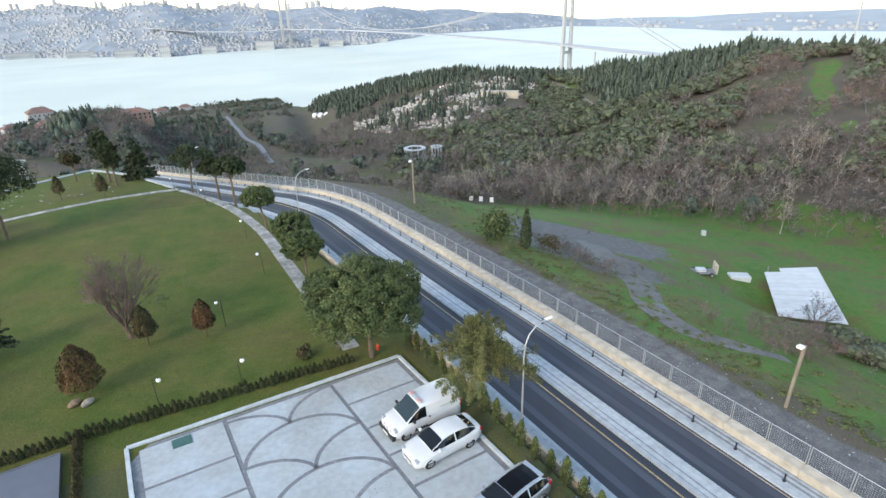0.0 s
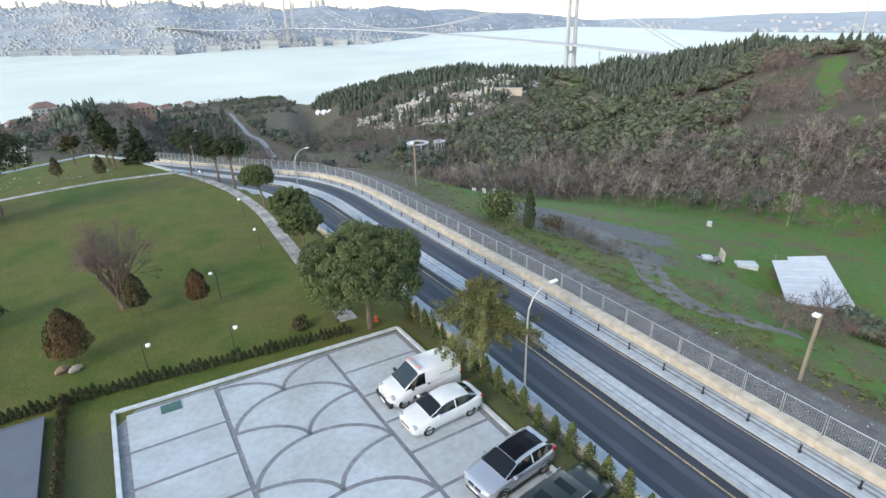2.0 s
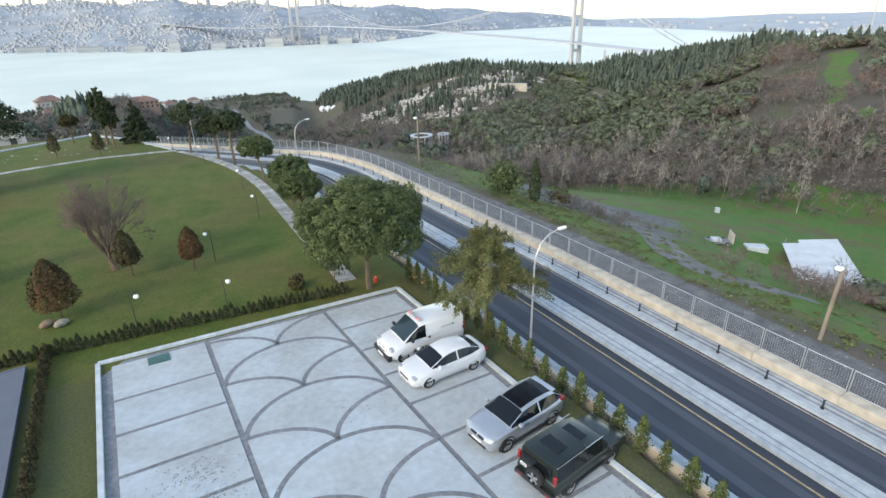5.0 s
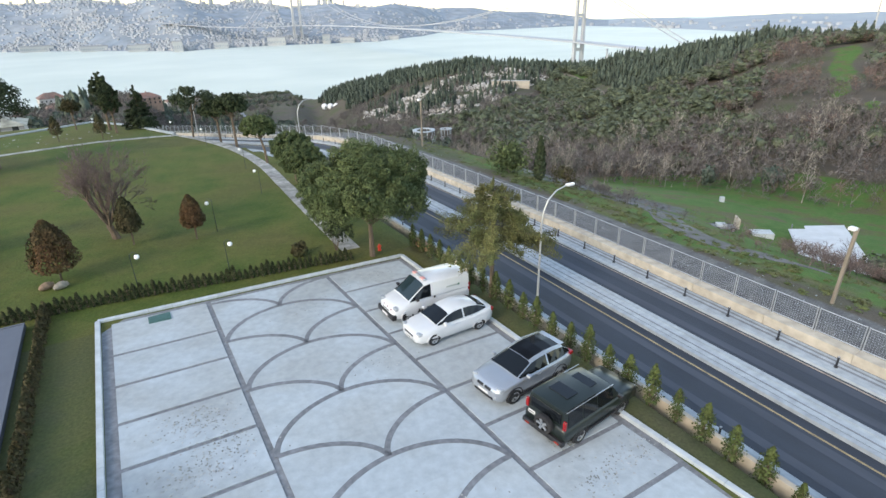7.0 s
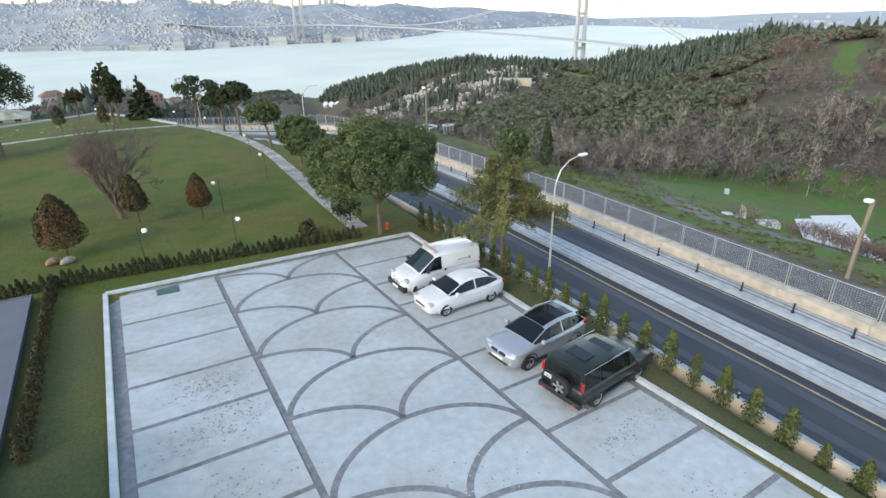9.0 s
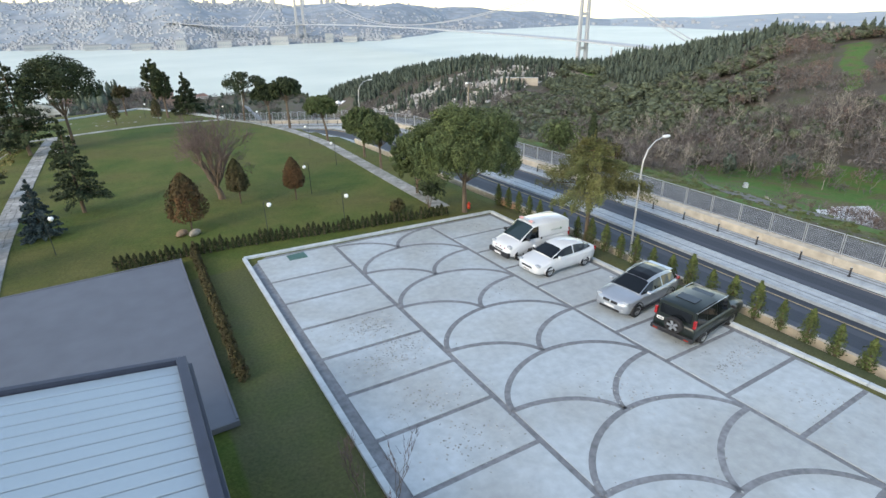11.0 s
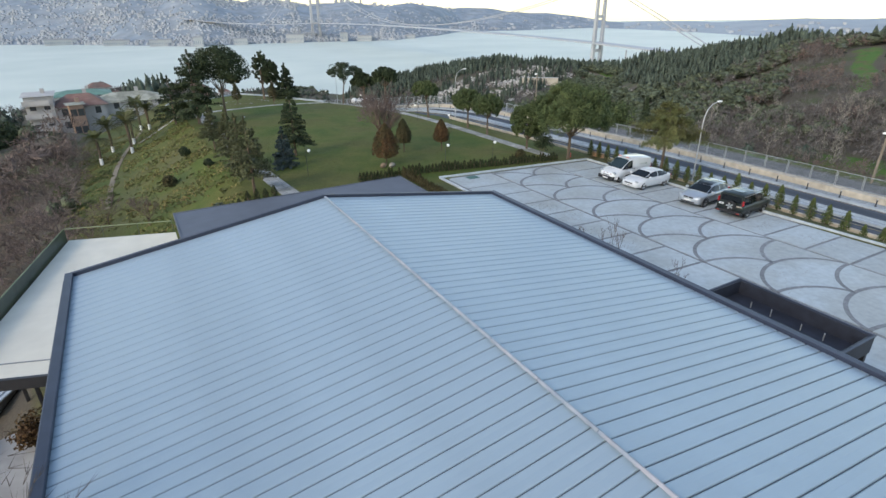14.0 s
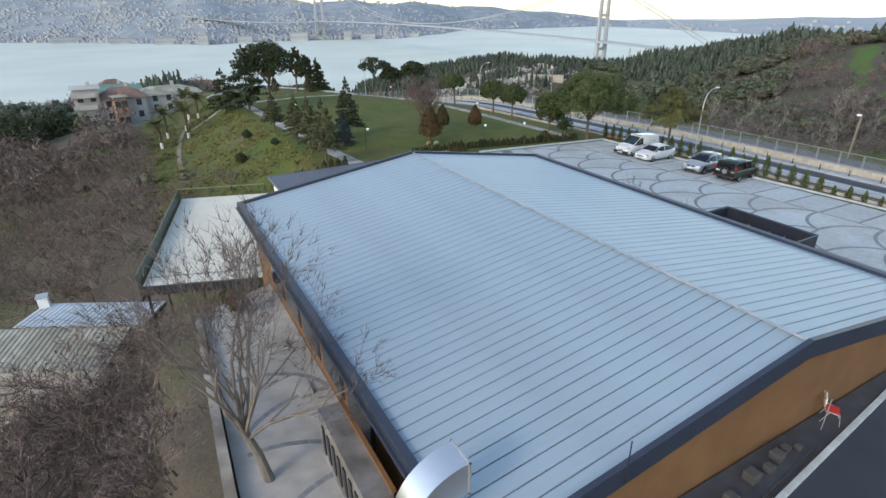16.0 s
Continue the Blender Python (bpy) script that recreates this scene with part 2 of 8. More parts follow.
OFF = road_off(GX, GY)
lawn = (1 - 0.43 * np.clip((-14.2 - GX) / 1.0, 0, 1)) * soft_box(GX, GY, -29.5, 40, -80, 84, 3.0) * (OFF < -6)
lawn = np.where((GX < -25.2) & (GY < -8), 0.0, lawn)
lawn = np.where(((GX > -3.4) & (GX < 0.6) & (GY < -0.5)) | ((GX > 15) & (GX < 19) & (GY < 2)), np.minimum(lawn, 0.535), lawn)
field = np.clip((1.15 - np.hypot((GX - 78) / 46, (GY - 2) / 64)) * 6, 0, 1)
HB, HF, HU = uphill(GX, GY)
HB, HF = HB + 0.5 * np.sin(GX * 0.11) * np.cos(GY * 0.17), HF + 9 * np.sin(GX * 0.07 + GY * 0.13)
field = np.maximum(field, soft_box(HB, HF, 64.5, 68.0, 212, 294, 1.4) * 0.9)      # the clearing high on the hill
field = np.maximum(field, soft_box(HB, HF, 67.8, 70.2, 168, 198, 1.0))      # and a small one below it
field = np.maximum(field, 0.62 * soft_box(HB, HF, 41.5, 47.5, 330, 480, 2.0))
gravel = np.maximum(np.clip((OFF - 1) / 1, 0, 1) * np.clip((5.7 - OFF) / 2, 0, 1) * (GY < 60), np.clip(1.25 - np.hypot((GX - 56) / 19, (GY - 22) / 12), 0, 1))
gravel = np.maximum(gravel, np.clip(1.2 - np.hypot((GX - 44) / 11, (GY - 12) / 15), 0, 1))
field = np.where(GX < 60, field * (0.6 + 0.4 * np.clip((OFF - 10.5 - 1.5 * np.sin(GY * 0.31)) / 4, 0, 1)), field)


def ground_material():
    m = bpy.data.materials.new("ground")
    m.use_nodes = True
    nt = m.node_tree
    b = nt.nodes["Principled BSDF"]
    b.inputs["Roughness"].default_value, b.inputs["Specular IOR Level"].default_value = 0.95, 0.2
    co = nt.nodes.new("ShaderNodeTexCoord").outputs["Object"]

    def tex(scale, detail=6, rough=0.6):
        n = nt.nodes.new("ShaderNodeTexNoise")
        n.inputs["Scale"].default_value, n.inputs["Detail"].default_value, n.inputs["Roughness"].default_value = scale, detail, rough
        nt.links.new(co, n.inputs["Vector"])
        return n.outputs["Fac"]

    def ramp(v, *stops):
        n = nt.nodes.new("ShaderNodeValToRGB")
        while len(n.color_ramp.elements) < len(stops):
            n.color_ramp.elements.new(0.5)
        for e, (p, c) in zip(n.color_ramp.elements, stops):
            e.position, e.color = p, (*c, 1)
        nt.links.new(v, n.inputs[0])
        return n.outputs[0]

    def mix(fac, a, c, kind="MIX"):
        n = nt.nodes.new("ShaderNodeMix")
        n.data_type, n.blend_type = "RGBA", kind
        if isinstance(fac, float):
            n.inputs[0].default_value = fac
        else:
            nt.links.new(fac, n.inputs[0])
        nt.links.new(a, n.inputs[6])
        nt.links.new(c, n.inputs[7])
        return n.outputs[2]

    def mask(name, w=0.35):
        a = nt.nodes.new("ShaderNodeAttribute")
        a.attribute_name = name
        add = nt.nodes.new("ShaderNodeMath")
        add.operation = "MULTIPLY_ADD"
        nt.links.new(tex(0.35), add.inputs[0])
        add.inputs[1].default_value = w
        nt.links.new(a.outputs["Fac"], add.inputs[2])
        r = nt.nodes.new("ShaderNodeMapRange")
        r.inputs[1].default_value, r.inputs[2].default_value = 0.45 + w / 2, 0.6 + w / 2
        nt.links.new(add.outputs[0], r.inputs[0])
        return r.outputs[0]

    scrub = ramp(tex(0.06), (0.3, (0.08, 0.07, 0.058)), (0.48, (0.1, 0.086, 0.066)), (0.58, (0.075, 0.082, 0.045)), (0.72, (0.075, 0.095, 0.042)))
    turf = mix(0.5, ramp(tex(0.11, 5), (0.32, (0.038, 0.088, 0.014)), (0.43, (0.07, 0.102, 0.02)), (0.52, (0.105, 0.108, 0.03)), (0.6, (0.095, 0.085, 0.03)), (0.7, (0.14, 0.118, 0.046))), mix(0.5, ramp(tex(0.45, 8, 0.7), (0.36, (0.03, 0.062, 0.01)), (0.62, (0.12, 0.128, 0.036))), ramp(tex(3.0), (0.3, (0.04, 0.064, 0.013)), (0.7, (0.11, 0.122, 0.034)))))
    meadow = mix(0.28, ramp(tex(0.22, 7), (0.32, (0.045, 0.125, 0.024)), (0.48, (0.068, 0.155, 0.034)), (0.56, (0.105, 0.118, 0.042)), (0.63, (0.115, 0.098, 0.06))), ramp(tex(1.6, 8, 0.7), (0.35, (0.036, 0.07, 0.014)), (0.65, (0.13, 0.15, 0.05))))
    stones = ramp(tex(1.4), (0.3, (0.085, 0.087, 0.09)), (0.55, (0.13, 0.132, 0.133)), (0.75, (0.17, 0.168, 0.162)))
    c = mix(mask("lawn", 0.16), scrub, turf)
    c = mix(mask("field", 0.5), c, meadow)
    c = mix(mask("gravel", 0.6), c, stones)
    fine = ramp(tex(9), (0.25, (0.7, 0.7, 0.7)), (0.75, (1.25, 1.25, 1.25)))
    c = mix(1.0, c, fine, "MULTIPLY")
    nt.links.new(c, b.inputs["Base Color"])
    bn = nt.nodes.new("ShaderNodeBump")
    bn.inputs["Strength"].default_value, bn.inputs["Distance"].default_value = 0.6, 0.08
    nt.links.new(tex(6), bn.inputs["Height"])
    nt.links.new(bn.outputs[0], b.inputs["Normal"])
    return m


ground = arrays("ground", np.stack([GX, GY, GZ], -1).reshape(-1, 3), quads, ground_material(), smooth=True)
for name, a in (("lawn", lawn), ("field", field.astype(float)), ("gravel", gravel)):
    ground.data.attributes.new(name, "FLOAT", "POINT").data.foreach_set("value", a.astype(np.float32).ravel())
tagged(ground, "winter lawn, brown scrub slopes and a green valley field", "ground", kind="structure")


def water_material():
    m = bpy.data.materials.new("water")
    m.use_nodes = True
    nt = m.node_tree
    b = nt.nodes["Principled BSDF"]
    b.inputs["Roughness"].default_value = 0.55
    co = nt.nodes.new("ShaderNodeTexCoord").outputs["Object"]
    n = nt.nodes.new("ShaderNodeTexNoise")
    n.inputs["Scale"].default_value, n.inputs["Detail"].default_value = 0.004, 5
    nt.links.new(co, n.inputs["Vector"])
    r = nt.nodes.new("ShaderNodeValToRGB")
    # brightness of the reflected sky is put into these pale base colours
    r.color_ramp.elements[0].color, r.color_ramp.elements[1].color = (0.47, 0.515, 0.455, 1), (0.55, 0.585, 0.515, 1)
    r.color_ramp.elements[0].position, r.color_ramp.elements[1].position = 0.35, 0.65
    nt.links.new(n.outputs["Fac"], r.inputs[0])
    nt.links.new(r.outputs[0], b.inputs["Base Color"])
    w = nt.nodes.new("ShaderNodeTexNoise")
    w.inputs["Scale"].default_value, w.inputs["Detail"].default_value = 0.12, 4
    nt.links.new(co, w.inputs["Vector"])
    bn = nt.nodes.new("ShaderNodeBump")
    bn.inputs["Strength"].default_value, bn.inputs["Distance"].default_value = 0.25, 0.6
    nt.links.new(w.outputs["Fac"], bn.inputs["Height"])
    nt.links.new(bn.outputs[0], b.inputs["Normal"])
    return m


bm = bmesh.new()
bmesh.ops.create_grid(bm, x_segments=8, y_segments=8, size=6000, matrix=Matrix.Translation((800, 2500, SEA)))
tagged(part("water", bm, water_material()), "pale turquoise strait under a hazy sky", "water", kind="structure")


# ---- car park ----
LOT_NEAR = -44.0


def line_a(y):
    return 4.6 - 0.006 * y


def line_b(y):
    return 10.58 - 0.0455 * y


def lot_right(y):
    return 15.35 - 0.03 * y if y > -16 else 15.83 - 0.07 * (y + 16)


def on_lot(x, y, up=0.0):
    return Vector((x, y, lot_z(x) + up))


lot = empty("car_park", Matrix.Identity(4), "pale brushed concrete car park with dark stone bands", "car park", kind="structure")
bm = bmesh.new()
ys = [float(y) for y in np.arange(LOT_NEAR, 0.01, 2.0)]
ribbon(bm, [(0.02, y) for y in ys], [(lot_right(y) - 0.02, y) for y in ys], lambda x, y: lot_z(x) - 0.3, lambda x, y: lot_z(x) - 0.03)
part("bed", bm, joint_stone, lot)


def slab(corners, name="slab"):
    """A concrete field of the car park: plan corners in order."""
    bm = bmesh.new()
    n = 6
    a, b, c, d = [Vector((*p, 0)) for p in corners]
    grid = []
    for i in range(n + 1):
        row = []
        for j in range(n + 1):
            p = (a * (1 - i / n) + b * i / n) * (1 - j / n) + (d * (1 - i / n) + c * i / n) * j / n
            row.append(bm.verts.new(on_lot(p.x, p.y)))
        grid.append(row)
    for i in range(n):
        for j in range(n):
            bm.faces.new((grid[i][j], grid[i + 1][j], grid[i + 1][j + 1], grid[i][j + 1]))
    rim = [e for e in bm.edges if e.is_boundary]
    r = bmesh.ops.extrude_edge_only(bm, edges=rim)
    for v in r["geom"]:
        if isinstance(v, bmesh.types.BMVert):
            v.co.z -= 0.06
    bmesh.ops.recalc_face_normals(bm, faces=bm.faces)
    return part(name, bm, concrete, lot)


BAND = 0.11             # half the width of a stone band
for side in (0, 1):
    bay_lines = [-0.92 - 2.35 * k for k in range(19)] if side == 0 else [-0.32 - 2.32 * k for k in range(19)]
    for k in range(18):
        y1, y0 = bay_lines[k] - 0.09, bay_lines[k + 1] + 0.09
        if k == 0:
            y1 = -0.42
        if y0 < LOT_NEAR + 0.3:
            continue
        if side == 0:
            if k > 8 and y1 < -21.5:
                continue
            slab([(0.52, y0), (line_a(y0) - BAND, y0), (line_a(y1) - BAND, y1), (0.52, y1)])
        else:
            t0, t1 = 0.012 * k, 0.012 * max(0, k - 1)       # the bay lines turn a little towards the near end
            slab([(line_b(y0) + BAND, y0), (lot_right(y0) - 0.42, y0 + t0), (lot_right(y1) - 0.42, y1 + t1), (line_b(y1) + BAND, y1)])
# the free ground in the middle: one long field under the scale pattern, and the apron at the near end
step = 3.0
for k in range(14):
    y1, y0 = -0.42 - step * k, max(-0.42 - step * (k + 1), LOT_NEAR + 0.2)
    slab([(line_a(y0) + BAND, y0), (line_b(y0) - BAND, y0), (line_b(y1) - BAND, y1), (line_a(y1) + BAND, y1)], "middle_slab")
for k in range(7):
    y1, y0 = -22.4 - step * k, max(-22.4 - step * (k + 1), LOT_NEAR + 0.2)
    slab([(0.52, y0), (line_a(y0) - BAND, y0), (line_a(y1) - BAND, y1), (0.52, y1)], "apron_slab")


def band(points, half, name="stone_band", up=0.006):
    """A band of dark setts along plan points, a little proud of the concrete."""
    left, right = [], []
    for n, p in enumerate(points):
        q, r = points[max(n - 1, 0)], points[min(n + 1, len(points) - 1)]
        d = Vector((r[0] - q[0], r[1] - q[1])).normalized()
        left.append((p[0] - d.y * half, p[1] + d.x * half))
        right.append((p[0] + d.y * half, p[1] - d.x * half))
    bm = bmesh.new()
    ribbon(bm, left, right, lambda x, y: lot_z(x) - 0.03, lambda x, y: lot_z(x) + up)
    return part(name, bm, joint_stone, lot)


# scale pattern: full arches across the middle, half arches springing from their crowns
def arch_rows():
    for k in range(-1, 11):
        ya = -4.45 - 3.83 * (k - 1)
        yb = -4.3 - 3.83 * (k - 1)
        top = (ya + yb) / 2 + 2.02
        yield k, ya, yb, top


def arch(x0, y0, x1, y1, rise, a0=0.0, a1=math.pi, n=26):
    pts = []
    for i in range(n + 1):
        t = a0 + (a1 - a0) * i / n
        u = (1 - math.cos(t)) / 2
        s = math.sin(t) ** 1.22 if 0 < t < math.pi else 0
        pts.append((x0 + (x1 - x0) * u, y0 + (y1 - y0) * u + rise * s))
    return pts


for k, ya, yb, top in arch_rows():
    if ya < LOT_NEAR + 1:
        continue
    xa, xb = line_a(ya) + BAND, line_b(yb) - BAND
    xm = (xa + xb) / 2 - 0.05
    if k >= 1:
        band(arch(xa, ya, xb, yb, top - (ya + yb) / 2), 0.1, "stone_arch")
    low = top - 3.83                     # where the half arches meet, on the crown of the next full arch
    span_a, span_b = (xm - xa) * 2, (xb - xm) * 2
    if k >= 0 and low > LOT_NEAR:
        band(arch(xa - (xm - xa), low, xm, low, ya - low, math.pi / 2, math.pi, 14), 0.1, "stone_arch")
        band(arch(xm, low, xb + (xb - xm), low, yb - low, 0, math.pi / 2, 14), 0.1, "stone_arch")


def kerb_run(name, points, width, height, mat, parent, piece=1.0, z=None, up0=-0.25):
    """Kerb stones in a row along a plan line of two or more points."""
    z = z or (lambda x, y: lot_z(x))
    line = []
    for a, b in zip(points, points[1:]):
        d = math.hypot(b[0] - a[0], b[1] - a[1])
        n = max(1, round(d / piece))
        line += [(a[0] + (b[0] - a[0]) * i / n, a[1] + (b[1] - a[1]) * i / n, b[0] - a[0], b[1] - a[1], d / n) for i in range(n)]
    made = {}
    for x, y, dx, dy, length in line:
        key = round(length, 2)
        if key not in made:
            bm = bmesh.new()
            box(bm, 0.006, length - 0.006, -width / 2, width / 2, up0, height, 0.015)
            me = bpy.data.meshes.new(name)
            bm.to_mesh(me)
            bm.free()
            me.materials.append(mat)
            made[key] = me
        ob = new(name, made[key])
        ob.parent = parent
        x2, y2 = x + dx / math.hypot(dx, dy) * length, y + dy / math.hypot(dx, dy) * length
        rise = math.atan2(float(z(x2, y2)) - float(z(x, y)), length)
        ob.matrix_world = Matrix.Translation((x, y, float(z(x, y)))) @ Matrix.Rotation(math.atan2(dy, dx), 4, "Z") @ Matrix.Rotation(-rise, 4, "Y")


kerb_run("kerb_stone", [(0.0, 0.05), (15.35, 0.05)], 0.2, 0.12, kerb_stone, lot)
kerb_run("kerb_stone", [(0.0, LOT_NEAR), (0.0, 0.0)], 0.2, 0.12, kerb_stone, lot)
kerb_run("kerb_stone", [(lot_right(LOT_NEAR), LOT_NEAR), (lot_right(-16), -16.0), (lot_right(0), 0.0)], 0.2, 0.12, kerb_stone, lot)

green_iron = material("green_iron", (0.05, 0.13, 0.11), 0.6, vary=0.2, grain=6)
drain = empty("drain_cover", Matrix.Translation((0, 0, lot_z(2.4) + 0.006)), "green slatted iron drain cover in the concrete", "drain cover")
bm = bmesh.new()
box(bm, 1.95, 2.9, -1.2, -0.5, -0.02, 0.012)
part("tray", bm, green_iron, drain)
for k in range(9):
    bm = bmesh.new()
    box(bm, 2.0 + k * 0.095, 2.07 + k * 0.095, -1.15, -0.55, 0.012, 0.03)
    part("slat", bm, green_iron, drain)

# ---- road ----
road = empty("road", Matrix.Identity(4), "two-lane asphalt road with worn wheel tracks and a pale median", "road", kind="structure")


def strip(name, a, c, z0, z1, mat, y0=-62.0, parent=road):
    bm = bmesh.new()
    ribbon(bm, road_line(a, y0), road_line(c, y0), lambda x, y: float(road_z(x, y)) + z0, lambda x, y: float(road_z(x, y)) + z1)
    return part(name, bm, mat, parent)


strip("carriageway", -7.3, -0.4, -0.4, 0, asphalt)
for a in (-6.75, -5.3, -2.35, -1.15):
    strip("wheel_track", a, a + 0.42, -0.02, 0.004, lane_wear)
strip("edge_line", -4.68, -4.59, -0.02, 0.005, yellow_paint)
strip("edge_line", -0.62, -0.54, -0.02, 0.005, material("faded_line", (0.3, 0.25, 0.2), 0.8, vary=0.3, grain=3))
median = empty("median_strip", Matrix.Identity(4), "raised pale concrete median with kerb stones", "median", kind="structure")
strip("median_kerb", -4.1, -3.85, -0.2, 0.16, pale_stone, parent=median)
strip("median_fill", -3.85, -3.05, -0.2, 0.13, pale_stone, parent=median)
strip("median_kerb", -3.05, -2.8, -0.2, 0.16, pale_stone, parent=median)
strip("median_groove", -3.5, -3.42, -0.1, 0.136, grey_stone, parent=median)
strip("median_groove", -3.83, -3.78, -0.1, 0.136, grey_stone, parent=median)
walkway = empty("roadside_pavement", Matrix.Identity(4), "striped pale stone pavement along the road", "pavement", kind="structure")
strip("kerb", -0.42, -0.2, -0.3, 0.12, pale_stone, parent=walkway)
for n, (a, c, m) in enumerate(((-0.2, 0.1, pale_stone), (0.1, 0.26, grey_stone), (0.26, 0.43, pale_stone), (0.43, 0.58, grey_stone), (0.58, 0.74, pale_stone), (0.74, 0.88, grey_stone), (0.88, 1.12, pale_stone))):
    strip("paving_strip", a, c, -0.3, 0.135 + 0.004 * (n % 2 == 0), m, parent=walkway)
near_walk = empty("near_pavement", Matrix.Identity(4), "narrow pale stone pavement between wall and road", "pavement", kind="structure")
strip("kerb", -7.5, -7.28, -0.3, 0.12, pale_stone, parent=near_walk)
strip("paving_strip", -8.05, -7.5, -0.3, 0.124, pale_stone, parent=near_walk)
strip("paving_strip", -8.6, -8.13, -0.3, 0.124, pale_stone, parent=near_walk)
strip("paving_gap", -8.13, -8.05, -0.3, 0.11, grey_stone, parent=near_walk)

# cream roadside wall in cast lengths, and the low wall behind the planting
wall_far = empty("wall_roadside", Matrix.Identity(4), "low cream rendered retaining wall below a wire fence", "wall", kind="structure")
pts = road_line(1.13, -61.0)
dense = [pts[0]]
for a, b in zip(pts, pts[1:]):
    d = math.hypot(b[0] - a[0], b[1] - a[1])
    for i in range(1, 9):
        dense.append((a[0] + (b[0] - a[0]) * i / 8, a[1] + (b[1] - a[1]) * i / 8))


def spaced(line, gap):
    out, left = [line[0]], gap
    for a, b in zip(line, line[1:]):
        d = math.hypot(b[0] - a[0], b[1] - a[1])
        while left <= d:
            t = left / d
            a = (a[0] + (b[0] - a[0]) * t, a[1] + (b[1] - a[1]) * t)
            out.append(a)
            d -= left
            left = gap
        left -= d
    return out


kerb_run("wall_length", spaced(pts, 3.86), 0.66, 0.6, cream_wall, wall_far, 4.0, road_z, -0.5)
wall_near = empty("wall_planting", Matrix.Identity(4), "low cream wall behind the row of young cypresses", "wall", kind="structure")
kerb_run("wall_length", spaced([(p[0], p[1]) for p in road_line(-8.75, -60) if p[1] < 30], 2.4), 0.2, 1.08, cream_wall, wall_near, 2.4, road_z, -0.4)

# wire fence: one panel of pipe frame and mesh on its posts, repeated
def fence_panel():
    bay = 1.93
    pan = empty("fence_panel", Matrix.Identity(4), "grey steel wire-mesh fence panel on a cream wall", "fence panel", "roadside fence panels")
    for x in (0.03, bay - 0.07):
        bm = bmesh.new()
        tube(bm, [(x, 0, -0.06), (x, 0, 1.2)], 0.026, 6)
        part("post", bm, galvanised, pan)
    for z in (0.08, 1.17):
        bm = bmesh.new()
        tube(bm, [(0.03, 0, z), (bay - 0.07, 0, z)], 0.02, 6)
        part("rail", bm, galvanised, pan)
    bm = bmesh.new()
    w = 0.002
    for i in range(1, 17):
        x = 0.03 + (bay - 0.1) * i / 17
        box(bm, x - w, x + w, -w, w, 0.08, 1.17)
    for i in range(1, 10):
        z = 0.08 + 1.09 * i / 10
        box(bm, 0.05, bay - 0.09, -w, w, z - w, z + w)
    part("wire_mesh", bm, galvanised, pan)
    return pan


first_panel = fence_panel()
stations = spaced([(x + 0.24, y) for x, y in dense], 1.93)
for n, (a, b) in enumerate(zip(stations, stations[1:])):
    m = Matrix.Translation((a[0], a[1], float(road_z(*a)) + 0.6)) @ Matrix.Rotation(math.atan2(b[1] - a[1], b[0] - a[0]), 4, "Z")
    if n == 0:
        first_panel.matrix_world = m
    else:
        copy_thing(first_panel, m)


def bollard():
    ob = empty("bollard", Matrix.Identity(4), "short black iron bollard with a ringed head on the kerb", "bollard", "roadside bollards")
    bm = bmesh.new()
    tube(bm, [(0, 0, 0), (0, 0, 0.05)], 0.085, 10)
    part("base", bm, black_metal, ob)
    bm = bmesh.new()
    tube(bm, [(0, 0, 0.05), (0, 0, 0.42), (0, 0, 0.44), (0, 0, 0.49)], [0.045, 0.04, 0.055, 0.055], 10)
    part("post", bm, black_metal, ob)
    bm = bmesh.new()
    tube(bm, [(0, 0, 0.49), (0, 0, 0.53), (0, 0, 0.55)], [0.04, 0.045, 0.02], 10)
    part("cap", bm, galvanised, ob)
    return ob


boll = bollard()
spots = [p + (0.14,) for p in spaced([(ROAD_X + 0.05, -38.0)] + [q for q in road_line(0.05, -38) if q[1] > -37], 2.46)][:44]
spots += [p + (0.125,) for p in spaced([q for q in road_line(-7.8, -38) if q[1] < 24], 4.95)]
for n, (x, y, up) in enumerate(spots):
    m = Matrix.Translation((x, y, float(road_z(x, y)) + up))
    if n == 0:
        boll.matrix_world = m
    else:
        copy_thing(boll, m)


# ---- footpaths over the lawn ----
path_stone = material("path_stone", (0.3, 0.3, 0.29), 0.9, vary=0.3, grain=2.5, big=0.5, bump=0.5, bump_scale=8, second=(0.22, 0.225, 0.21), per_object=0.18)


